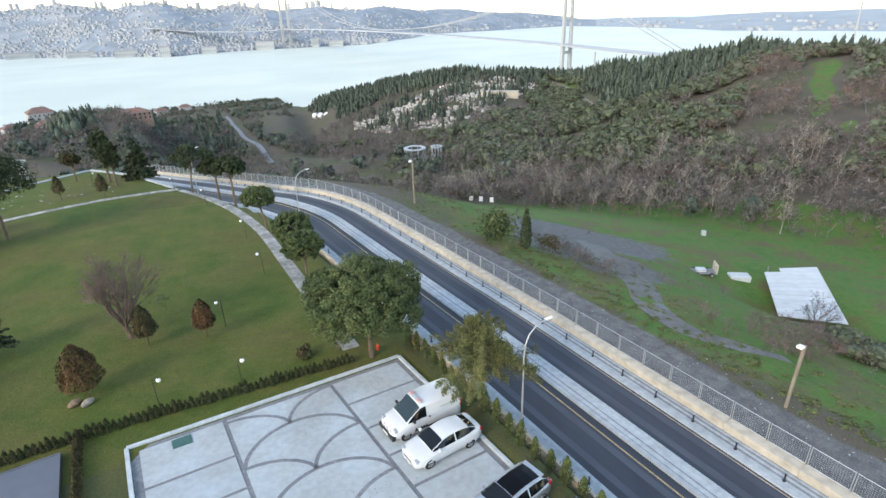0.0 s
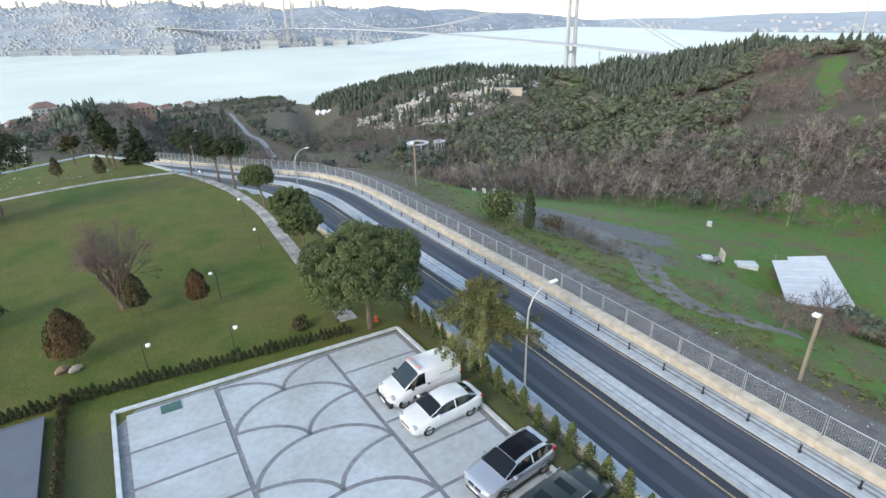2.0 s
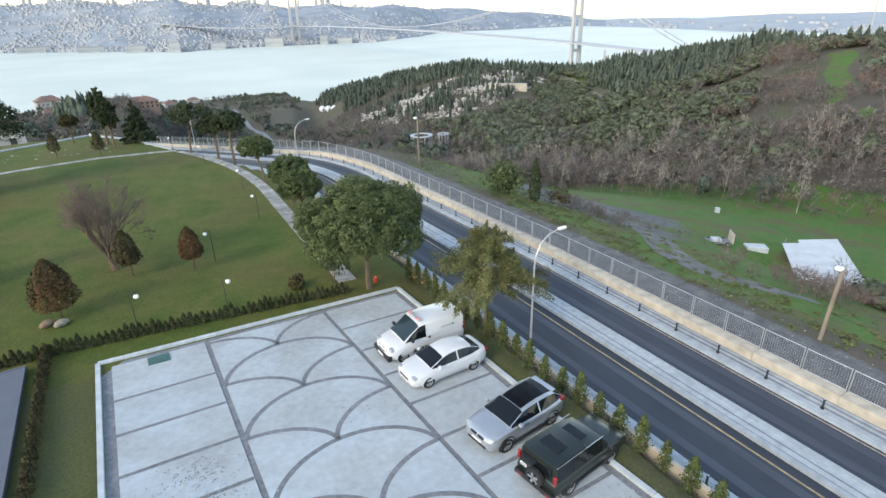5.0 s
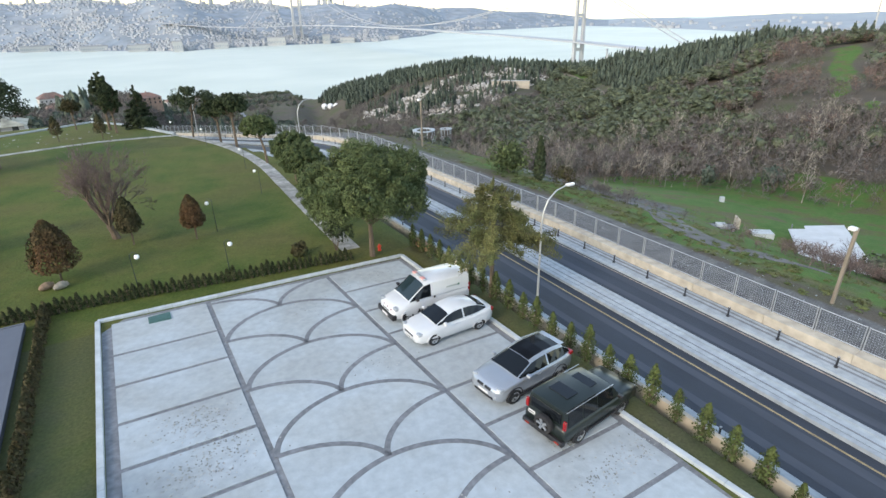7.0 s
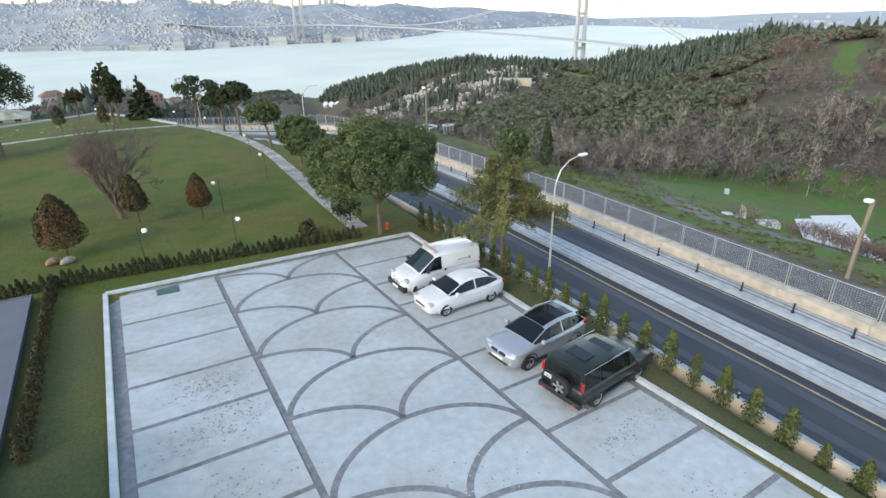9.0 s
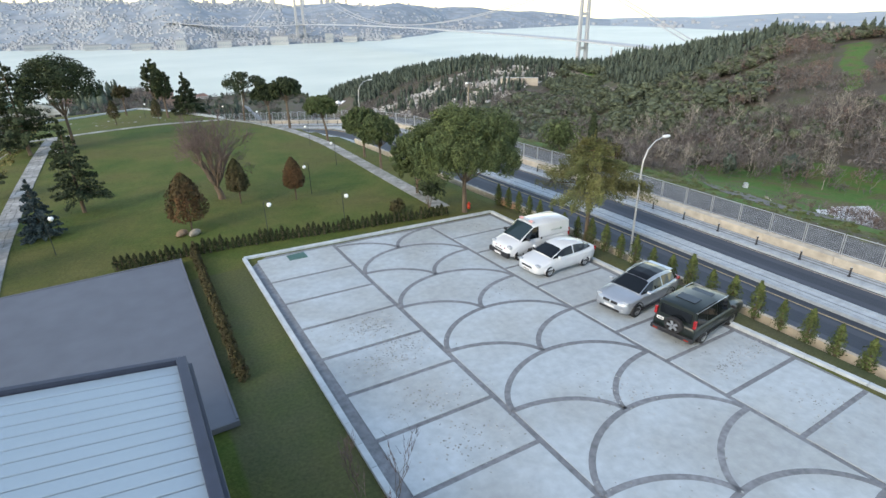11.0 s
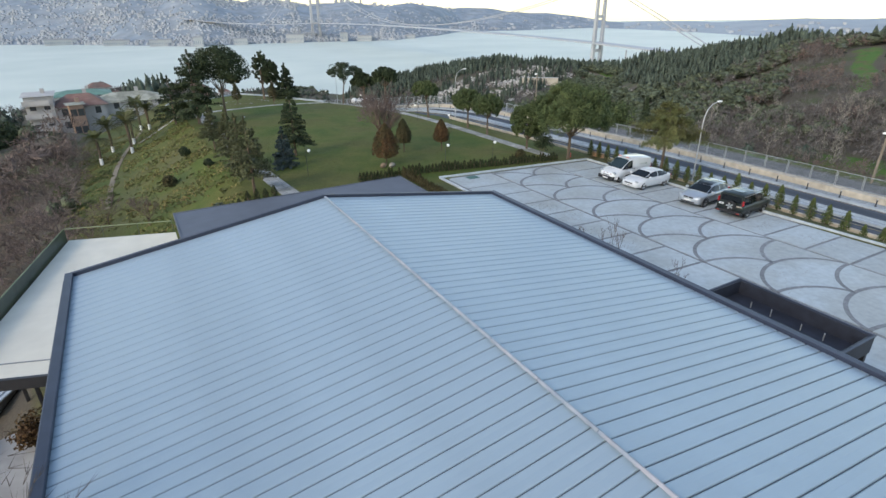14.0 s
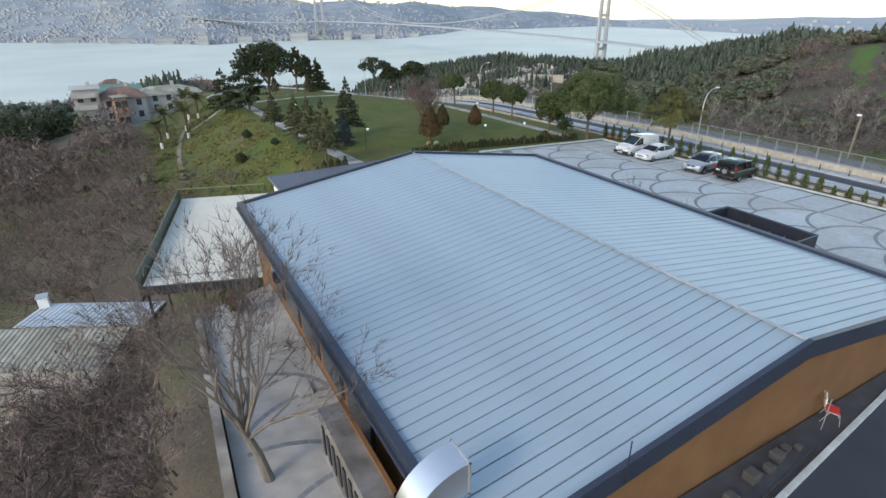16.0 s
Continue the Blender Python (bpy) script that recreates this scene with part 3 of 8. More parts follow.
def footpath(name, line, width, label):
    """A path of irregular flags, one row of stones after another."""
    ob = empty(name, Matrix.Identity(4), label, "footpath", kind="structure")
    rng = random.Random(7)
    pts = spaced(line, 0.9)
    for a, b in zip(pts, pts[1:]):
        d = Vector((b[0] - a[0], b[1] - a[1], 0)).normalized()
        nrm = Vector((-d.y, d.x, 0))
        cut = sorted([rng.uniform(0.25, 0.45), rng.uniform(0.6, 0.8)])
        edges = [0] + cut + [1]
        bm = bmesh.new()
        for u0, u1 in zip(edges, edges[1:]):
            vs = []
            for u, q in ((u0 + 0.01, a), (u1 - 0.01, a), (u1 - 0.01, b), (u0 + 0.01, b)):
                p = Vector((q[0], q[1], 0)) + nrm * (u - 0.5) * width
                q2 = p + (d * 0.02 if q is a else -d * 0.02)
                vs.append((q2.x, q2.y, float(ground_z(q2.x, q2.y))))
            top = [bm.verts.new((v[0], v[1], v[2] + 0.05 + rng.uniform(0, 0.012))) for v in vs]
            low = [bm.verts.new((v[0], v[1], v[2] - 0.25)) for v in vs]
            bm.faces.new(top)
            for i in range(4):
                bm.faces.new((top[i], low[i], low[(i + 1) % 4], top[(i + 1) % 4]))
        bmesh.ops.recalc_face_normals(bm, faces=bm.faces)
        part("flagstones", bm, path_stone, ob)


def bend(points, n=8):
    """A smooth plan line through a few points."""
    p = [points[0]] + list(points) + [points[-1]]
    out = []
    for i in range(1, len(p) - 2):
        for k in range(n):
            t = k / n
            out.append(tuple(0.5 * (2 * p[i][j] + (p[i + 1][j] - p[i - 1][j]) * t + (2 * p[i - 1][j] - 5 * p[i][j] + 4 * p[i + 1][j] - p[i + 2][j]) * t * t + (3 * p[i][j] - p[i - 1][j] - 3 * p[i + 1][j] + p[i + 2][j]) * t ** 3) for j in (0, 1)))
    return out + [points[-1]]


footpath("path_lawn_edge", bend([(13.2, 2.6), (13.5, 10), (14.0, 20), (14.4, 30), (13.6, 40), (11.6, 49), (9.5, 55)]), 1.15, "grey flagstone path round the lawn beside the road")
footpath("path_lawn_far", bend([(9.4, 55.2), (4, 55.2), (-1, 54.6), (-6, 53.8), (-12, 52.3), (-20, 50)]), 1.1, "pale flagstone path along the far edge of the lawn")
footpath("path_lawn_side", bend([(-10.9, 1.5), (-11.3, 10), (-11.5, 25), (-11.5, 40), (-11.3, 52)]), 1.25, "grey flagstone path past the conifers")

# low pale edging round the second lawn
edging = empty("lawn_edging", Matrix.Identity(4), "low pale stone edging round the far lawn", "edging", kind="structure")
kerb_run("kerb_stone", [(-14.5, 70.5), (-8.7, 73.4), (-0.9, 77.7), (5.0, 69.0), (9.0, 56.2)], 0.45, 0.22, pale_stone, edging, 1.4, lambda x, y: ground_z(x, y))


# ---- restaurant building ----
RX, RZ, EZ, GY0, GY1, EL, ER = -12.97, 4.37, 2.98, -35.1, -12.68, -22.92, -3.87
house = empty("restaurant_building", Matrix.Identity(4), "long single-storey building with blue-grey seamed metal roof and rust-brown walls", "building")


def slope_z(x):
    return EZ + (RZ - EZ) * ((x - EL) / (RX - EL) if x < RX else (ER - x) / (ER - RX))


# walls with thickness
def gable(y0, y1, name):
    bm = bmesh.new()
    prof = [(EL + 0.45, -1.6), (ER - 0.45, -1.6), (ER - 0.45, slope_z(ER - 0.45) - 0.22), (RX, RZ - 0.22), (EL + 0.45, slope_z(EL + 0.45) - 0.22)]
    a = [bm.verts.new((x, y0, z)) for x, z in prof]
    b = [bm.verts.new((x, y1, z)) for x, z in prof]
    bm.faces.new(a)
    bm.faces.new(b[::-1])
    for k in range(5):
        bm.faces.new((a[k], b[k], b[(k + 1) % 5], a[(k + 1) % 5]))
    bmesh.ops.recalc_face_normals(bm, faces=bm.faces)
    return part(name, bm, rust_wall, house)


gable(GY0 + 0.35, GY0 + 0.6, "gable_wall")
gable(GY1 - 0.6, GY1 - 0.35, "gable_wall")
for x in (EL + 0.45, ER - 0.7):
    bm = bmesh.new()
    box(bm, x, x + 0.25, GY0 + 0.6, GY1 - 0.6, -1.6, slope_z(EL + 0.45) - 0.24)
    part("side_wall", bm, rust_wall, house)
# roof: a deck and its seamed sheets
bm = bmesh.new()
for a, c in ((EL, RX), (RX, ER)):
    v = [bm.verts.new((x, y, slope_z(x) - d)) for d in (0.02, 0.2) for x, y in ((a, GY0), (c, GY0), (c, GY1), (a, GY1))]
    for q in ((0, 1, 2, 3), (7, 6, 5, 4), (0, 4, 5, 1), (1, 5, 6, 2), (2, 6, 7, 3), (3, 7, 4, 0)):
        bm.faces.new([v[k] for k in q])
bmesh.ops.recalc_face_normals(bm, faces=bm.faces)
# deck colour shows in the gaps as painted shadow lines
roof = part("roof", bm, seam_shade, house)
SEAM = (GY1 - GY0) / 54
for side, (x0, x1) in enumerate(((EL + 0.02, RX), (RX, ER - 0.02))):
    bm = bmesh.new()
    prof = [(0.0, 0.004), (0.015, 0.022), (SEAM * 0.16, 0.026), (SEAM * 0.5, 0.02), (SEAM * 0.84, 0.026), (SEAM - 0.05, 0.024), (SEAM - 0.032, 0.004)]
    a = [bm.verts.new((x0, y, slope_z(x0) + z)) for y, z in prof]
    b = [bm.verts.new((x1, y, slope_z(x1) + z)) for y, z in prof]
    for k in range(len(prof) - 1):
        bm.faces.new((a[k], b[k], b[k + 1], a[k + 1]))
    r = bmesh.ops.extrude_edge_only(bm, edges=[e for e in bm.edges if e.is_boundary])
    for v in r["geom"]:
        if isinstance(v, bmesh.types.BMVert):
            v.co.z -= 0.02
    bmesh.ops.recalc_face_normals(bm, faces=bm.faces)
    me = bpy.data.meshes.new("roof_sheet")
    bm.to_mesh(me)
    bm.free()
    me.materials.append(roof_sheet)
    for k in range(54):
        ob = new("roof_sheet", me)
        ob.parent = roof
        ob.location.y = GY0 + k * SEAM
ridge_mat = material("ridge_sheet", (0.27, 0.315, 0.36), 0.5, metal=0.2, vary=0.12, grain=2, second=(0.38, 0.37, 0.39), big=0.8)
for k in range(12):
    y0 = GY0 + (GY1 - GY0) * k / 12
    y1 = GY0 + (GY1 - GY0) * (k + 1) / 12 - 0.02
    bm = bmesh.new()
    a = [bm.verts.new((x, y0, z)) for x, z in ((RX - 0.06, slope_z(RX - 0.06) + 0.08), (RX, RZ + 0.105), (RX + 0.06, slope_z(RX + 0.06) + 0.08), (RX, RZ + 0.05))]
    b = [bm.verts.new((v.co.x, y1, v.co.z)) for v in a]
    for i in range(4):
        bm.faces.new((a[i], a[(i + 1) % 4], b[(i + 1) % 4], b[i]))
    bm.faces.new(a[::-1])
    bm.faces.new(b)
    part("ridge_cap", bm, ridge_mat, house, "pale ridge capping with faint rust")
# fascia boards, gutters and barge boards
for x0, x1 in ((EL - 0.16, EL + 0.1), (ER - 0.1, ER + 0.16)):
    bm = bmesh.new()
    box(bm, x0, x1, GY0 - 0.12, GY1 + 0.12, EZ - 0.33, EZ + 0.17, 0.02)
    part("fascia", bm, navy_trim, house)
    bm = bmesh.new()
    xa = x0 - 0.1 if x0 < RX else x1 - 0.02
    box(bm, xa, xa + 0.12, GY0 - 0.05, GY1 + 0.05, EZ - 0.16, EZ - 0.06, 0.02)
    part("gutter", bm, navy_trim, house)
for y0 in (GY0 - 0.14, GY1):
    for xa, xb in ((EL - 0.05, RX), (RX, ER + 0.05)):
        bm = bmesh.new()
        v = [bm.verts.new((x, y, slope_z(min(max(x, EL), ER)) + d)) for d in (0.15, -0.4) for x, y in ((xa, y0), (xb, y0), (xb, y0 + 0.14), (xa, y0 + 0.14))]
        for q in ((0, 1, 2, 3), (7, 6, 5, 4), (0, 4, 5, 1), (1, 5, 6, 2), (2, 6, 7, 3), (3, 7, 4, 0)):
            bm.faces.new([v[k] for k in q])
        bmesh.ops.recalc_face_normals(bm, faces=bm.faces)
        part("barge_board", bm, navy_trim, house)
bm = bmesh.new()
tube(bm, [(-19.4, GY0 - 0.2, 3.2), (-19.45, GY0 - 0.22, 4.4)], 0.015, 5)
part("aerial", bm, black_metal, house)
# windows along the long wall to the yard
dark_glass = glassy("dark_glass", (0.02, 0.025, 0.03), 0.08)
for k in range(5):
    y = GY1 - 3.6 - k * 2.6
    bm = bmesh.new()
    box(bm, EL + 0.40, EL + 0.45, y - 2.2, y, 0.1, 2.3)
    w = part("window", bm, navy_trim, house)
    bm = bmesh.new()
    box(bm, EL + 0.385, EL + 0.405, y - 2.1, y - 0.1, 0.2, 2.2)
    part("pane", bm, dark_glass, w)

# low flat-roofed wing, its roof barely above the lawn
wing = empty("flat_roofed_wing", Matrix.Identity(4), "low wing with a dark grey flat roof level with the lawn", "building")
bm = bmesh.new()
box(bm, -18.45, -3.0, -12.2, 1.05, -4.0, 0.03)
part("walling", bm, white_paint, wing)
bm = bmesh.new()
box(bm, -18.75, -2.75, -12.28, 1.35, 0.03, 0.24, 0.02)
part("roof_slab", bm, flat_grey, wing)
for x0, x1, y0, y1 in ((-18.75, -2.75, 1.27, 1.35), (-18.75, -18.67, -12.2, 1.27), (-2.83, -2.75, -12.2, 1.27)):
    bm = bmesh.new()
    box(bm, x0, x1, y0, y1, 0.24, 0.28, 0.008)
    part("roof_edge", bm, flat_grey, wing)


def prism(bm, corners, z0, z1):
    a = [bm.verts.new((x, y, z0)) for x, y in corners]
    b = [bm.verts.new((x, y, z1)) for x, y in corners]
    bm.faces.new(a[::-1])
    bm.faces.new(b)
    for k in range(len(a)):
        bm.faces.new((a[k], a[(k + 1) % len(a)], b[(k + 1) % len(a)], b[k]))
    return b


# terrace roof beside it, of stretched cream cloth on dark beams
terrace = empty("terrace_canopy", Matrix.Identity(4), "cream fabric terrace canopy on dark steel posts", "canopy")
TZ = -1.35
bm = bmesh.new()
prism(bm, [(-28.25, -10.45), (-22.6, -12.45), (-18.8, -12.4), (-18.8, 2.3), (-24.9, 4.3)], TZ - 0.08, TZ)
part("cloth", bm, cream_cloth, terrace)
bm = bmesh.new()
prism(bm, [(-28.0, -9.45), (-22.5, -11.4), (-22.5, -11.34), (-27.98, -9.39)], TZ - 0.01, TZ + 0.025)
part("seam_batten", bm, grey_stone, terrace)
bm = bmesh.new()
prism(bm, [(-28.3, -10.6), (-22.6, -12.6), (-22.6, -12.45), (-28.25, -10.45)], TZ - 0.5, TZ + 0.01)
part("front_beam", bm, black_metal, terrace)
for x, y in ((-28.1, -10.4), (-25.4, -11.35), (-22.8, -12.3), (-27.2, -6.0), (-26.1, -1.0), (-25.0, 4.0)):
    bm = bmesh.new()
    box(bm, x - 0.07, x + 0.07, y - 0.07, y + 0.07, float(ground_z(x, y)) - 0.3, TZ - 0.08)
    part("post", bm, black_metal, terrace)
rail_green = material("rail_green", (0.05, 0.065, 0.05), 0.4, vary=0.2, grain=2)


def rail_panel(name, a, b, z0, z1, mat, parent, thick=0.03):
    bm = bmesh.new()
    d = Vector((b[0] - a[0], b[1] - a[1], 0)).normalized()
    nrm = Vector((-d.y, d.x, 0)) * thick / 2
    prism(bm, [(a[0] + nrm.x, a[1] + nrm.y), (b[0] + nrm.x, b[1] + nrm.y), (b[0] - nrm.x, b[1] - nrm.y), (a[0] - nrm.x, a[1] - nrm.y)], z0, z1)
    return part(name, bm, mat, parent)


screen = empty("wind_screen", Matrix.Identity(4), "green-tinted screen with a thin rail along the terrace edge", "screen")
ends = [(-28.42, -10.5), (-27.55, -6.75), (-26.7, -3.0), (-25.85, 0.75), (-25.0, 4.45)]
for a, b in zip(ends, ends[1:]):
    rail_panel("screen_panel", a, b, TZ - 0.9, TZ + 0.72, rail_green, screen)
bm = bmesh.new()
tube(bm, [(x, y, TZ + 0.75) for x, y in ends] + [(-18.9, 2.5, TZ + 0.75)], 0.03, 6)
part("rail", bm, material("rail_olive", (0.16, 0.2, 0.11), 0.5), screen)
for x, y in ((-25.0, 4.45), (-22.9, 3.8), (-20.9, 3.15), (-18.9, 2.5)):
    bm = bmesh.new()
    tube(bm, [(x, y, TZ), (x, y, TZ + 0.75)], 0.02, 6)
    part("rail_post", bm, rail_green, screen)

# black open-topped box canopy over the entrance, beside the eave
portal = empty("entrance_canopy", Matrix.Identity(4), "black steel open-topped box canopy beside the eave", "canopy")
soot = material("soot_panel", (0.018, 0.022, 0.034), 0.55, vary=0.3, grain=2.5)
for x0, x1, y0, y1 in ((-3.72, -1.45, -25.32, -25.2), (-3.72, -1.45, -29.6, -29.48), (-1.57, -1.45, -29.48, -25.32), (-3.72, -3.62, -29.48, -25.32)):
    bm = bmesh.new()
    box(bm, x0, x1, y0, y1, 2.25, 2.85, 0.008)
    part("side_panel", bm, soot, portal)
bm = bmesh.new()
box(bm, -3.62, -1.57, -29.48, -25.32, 2.27, 2.36)
part("deck", bm, soot, portal)
for x0, x1, y0, y1 in ((-3.74, -1.43, -25.25, -25.18), (-3.74, -1.43, -29.62, -29.55), (-1.5, -1.43, -29.55, -25.25)):
    bm = bmesh.new()
    box(bm, x0, x1, y0, y1, 2.85, 2.88, 0.005)
    part("rim", bm, navy_trim, portal)
for x, y in ((-1.55, -25.3), (-1.55, -29.5)):
    bm = bmesh.new()
    box(bm, x - 0.07, x + 0.07, y - 0.07, y + 0.07, -0.3, 2.26)
    part("post", bm, black_metal, portal)
for k, y in enumerate((-26.2, -26.9, -27.9, -28.6)):
    bm = bmesh.new()
    tube(bm, [(-2.2, y, 2.36), (-2.2, y, 2.36 + 0.22 + 0.05 * (k % 2))], 0.018, 6)
    part("rod", bm, galvanised, portal)

# shiny rectangular extract duct with a wide quarter bend over the eave
duct = empty("kitchen_duct", Matrix.Translation((-23.95, -34.0, 3.2)), "shiny galvanised kitchen duct with a wide quarter bend", "duct")
steel = material("bright_steel", (0.72, 0.74, 0.76), 0.34, metal=0.9, vary=0.06, grain=1.2)
DW = 0.33
bm = bmesh.new()
box(bm, -0.02, 0.72, -DW, DW, -3.7, 0.0)
part("riser", bm, steel, duct)
bm = bmesh.new()
outer, inner = [], []
for a in np.linspace(0, math.pi / 2, 15):
    for r, row in ((1.35, outer), (0.62, inner)):
        row.append([bm.verts.new((1.35 - r * math.cos(a), y, r * math.sin(a))) for y in (-DW, DW)])
for k in range(14):
    bm.faces.new((outer[k][0], outer[k][1], outer[k + 1][1], outer[k + 1][0]))
    bm.faces.new((inner[k][1], inner[k][0], inner[k + 1][0], inner[k + 1][1]))
    for j in (0, 1):
        bm.faces.new((outer[k][j], outer[k + 1][j], inner[k + 1][j], inner[k][j]))
bmesh.ops.recalc_face_normals(bm, faces=bm.faces)
part("bend", bm, steel, duct, smooth=True).data.set_sharp_from_angle(angle=radians(40))
bm = bmesh.new()
box(bm, 1.33, 1.37, -DW - 0.03, DW + 0.03, 0.6, 0.64)
box(bm, 1.33, 1.37, -DW - 0.03, DW + 0.03, 1.35, 1.38)
box(bm, 1.33, 1.37, -DW - 0.03, -DW - 0.002, 0.6, 1.38)
box(bm, 1.33, 1.37, DW + 0.002, DW + 0.03, 0.6, 1.38)
part("flange", bm, galvanised, duct)

# grey cladded bay on the yard side
bay = empty("yard_lean_to", Matrix.Identity(4), "narrow grey lean-to with a rusty top edge against the wall", "lean-to")
bm = bmesh.new()
v = prism(bm, [(-23.75, -31.6), (-23.05, -31.6), (-23.05, -27.7), (-23.75, -27.7)], -0.5, 1.35)
part("casing", bm, material("stained_panel", (0.13, 0.115, 0.105), 0.6, vary=0.3, grain=1.5, big=0.6, second=(0.2, 0.2, 0.2)), bay)
bm = bmesh.new()
box(bm, -23.1, -22.98, -31.6, -27.7, 1.35, 1.45)
part("top_edge", bm, rust_wall, bay)
for k in range(8):
    bm = bmesh.new()
    box(bm, -23.79, -23.755, -31.4 + k * 0.45, -31.2 + k * 0.45, 0.0, 1.0)
    part("slat", bm, black_metal, bay)

# yard behind the building
yard_paving = material("yard_paving", (0.36, 0.35, 0.33), 0.9, vary=0.15, grain=1.5, big=0.3, second=(0.28, 0.27, 0.25), bump=0.2)
yard = empty("yard", Matrix.Identity(4), "worn concrete yard with dark curved bands", "yard", kind="structure")
bm = bmesh.new()
prism(bm, [(-26.9, -44), (-22.5, -44), (-22.5, -15.4), (-25.9, -16.8)], -0.75, -0.42)
part("paving", bm, yard_paving, yard)
def yard_band(points, half=0.09):
    left, right = [], []
    for n, p in enumerate(points):
        a, b = points[max(n - 1, 0)], points[min(n + 1, len(points) - 1)]
        d = Vector((b[0] - a[0], b[1] - a[1])).normalized()
        left.append((p[0] - d.y * half, p[1] + d.x * half))
        right.append((p[0] + d.y * half, p[1] - d.x * half))
    bm = bmesh.new()
    ribbon(bm, left, right, -0.5, -0.414)
    part("stone_band", bm, joint_stone, yard)
for y0 in (-22.6, -26.6, -30.8):
    yard_band(arch(-28.6, y0 - 2.0, -22.6, y0 - 2.0, 2.0, 1.5, 3.1, 14))
    yard_band(arch(-26.4, y0 - 4.6, -20.4, y0 - 4.6, 2.6, 0.68, 1.85, 14))
bm = bmesh.new()
prism(bm, [(-27.35, -44), (-27.0, -44), (-25.95, -16.9), (-26.25, -16.9)], -3.2, -0.1)
part("parapet", bm, material("stained_render", (0.3, 0.28, 0.25), 0.9, vary=0.3, grain=1.2, big=0.5, second=(0.2, 0.18, 0.15)), yard)
for x, y, s in ((-23.6, -21.2, 0.8), (-23.4, -24.4, 0.5), (-24.0, -30.2, 0.7)):
    bm = bmesh.new()
    box(bm, x - s / 2, x + s / 2, y - 0.4, y + 0.4, -0.42, -0.3, 0.02)
    tagged(part("paving_slab", bm, yard_paving), "loose concrete slab lying in the yard", "slab")

# drive and area railing in front of the near gable
drive = empty("service_drive", Matrix.Identity(4), "dark asphalt drive behind the building", "drive", kind="structure")
DRIVE_Z = 0.6
bm = bmesh.new()
prism(bm, [(-22, -60), (0.2, -60), (0.2, -35.0), (-3.5, -35.1), (-6.8, -35.44), (-14, -36.16), (-22, -37.0)], -0.8, DRIVE_Z)
part("asphalt", bm, asphalt, drive)
bm = bmesh.new()
prism(bm, [(-22, -34.8), (-22, -36.85), (-14, -36.0), (-6.8, -35.28), (-3.5, -34.95), (-3.5, -34.8)], -0.8, DRIVE_Z + 0.01)
part("paving", bm, material("dark_paving", (0.045, 0.05, 0.06), 0.7, vary=0.25, grain=1.5, big=0.4), drive)
kerb_run("kerb_stone", [(-22, -36.92), (-14, -36.08), (-6.8, -35.36), (-3.5, -35.02)], 0.16, 0.1, kerb_stone, drive, 1.0, lambda x, y: DRIVE_Z)
area_rail = empty("area_railing", Matrix.Identity(4), "low black iron railing along the kerb", "railing")
for k in range(44):
    t = k / 43
    x, y = -19.5 + 7.5 * t, -36.5 + 0.78 * t
    bm = bmesh.new()
    tube(bm, [(x, y, DRIVE_Z), (x, y, DRIVE_Z + 0.5)], 0.01, 5)
    part("bar", bm, black_metal, area_rail)
bm = bmesh.new()
tube(bm, [(-19.5, -36.5, DRIVE_Z + 0.48), (-12, -35.72, DRIVE_Z + 0.48)], 0.016, 5)
part("top_rail", bm, black_metal, area_rail)
chair = empty("garden_chair", Matrix.Translation((-10.1, -35.15, DRIVE_Z + 0.01)) @ Matrix.Scale(0.85, 4) @ Matrix.Rotation(0.5, 4, "Z"), "folding chair with a red seat and pale metal frame", "chair")
for x in (-0.25, 0.25):
    bm = bmesh.new()
    tube(bm, [(x, -0.28, 0), (x, -0.2, 0.45), (x, 0.25, 0.5), (x, 0.36, 1.0)], 0.018, 6)
    part("side_frame", bm, galvanised, chair)
    bm = bmesh.new()
    tube(bm, [(x, 0.3, 0), (x, 0.1, 0.48)], 0.018, 6)
    part("leg", bm, galvanised, chair)
bm = bmesh.new()
box(bm, -0.24, 0.24, -0.2, 0.25, 0.45, 0.49, 0.015)
part("seat", bm, material("red_cloth", (0.5, 0.03, 0.025), 0.8, vary=0.1, grain=8), chair, "red cloth seat")
bm = bmesh.new()
box(bm, -0.24, 0.24, 0.27, 0.32, 0.62, 0.98, 0.015)
part("backrest", bm, white_paint, chair)
mast = empty("thin_mast", Matrix.Identity(4), "thin pale pole beside the wall", "pole")
bm = bmesh.new()
tube(bm, [(-10.75, -35.25, DRIVE_Z), (-10.75, -35.25, DRIVE_Z + 1.15)], 0.015, 6)
part("pole", bm, galvanised, mast)
stone_pot = material("grey_pot", (0.055, 0.057, 0.06), 0.9, vary=0.2, grain=4)
for x, y, s in ((-13.0, -35.25, 0.32), (-13.6, -35.4, 0.26), (-12.5, -35.2, 0.24), (-14.3, -35.35, 0.36), (-15.4, -35.5, 0.3), (-12.1, -35.35, 0.2)):
    bm = bmesh.new()
    box(bm, x - s / 2, x + s / 2, y - s / 2, y + s / 2, DRIVE_Z, DRIVE_Z + s * 0.8, 0.03)
    tagged(part("crate", bm, stone_pot), "small grey box standing by the wall", "crate", "boxes by the wall")

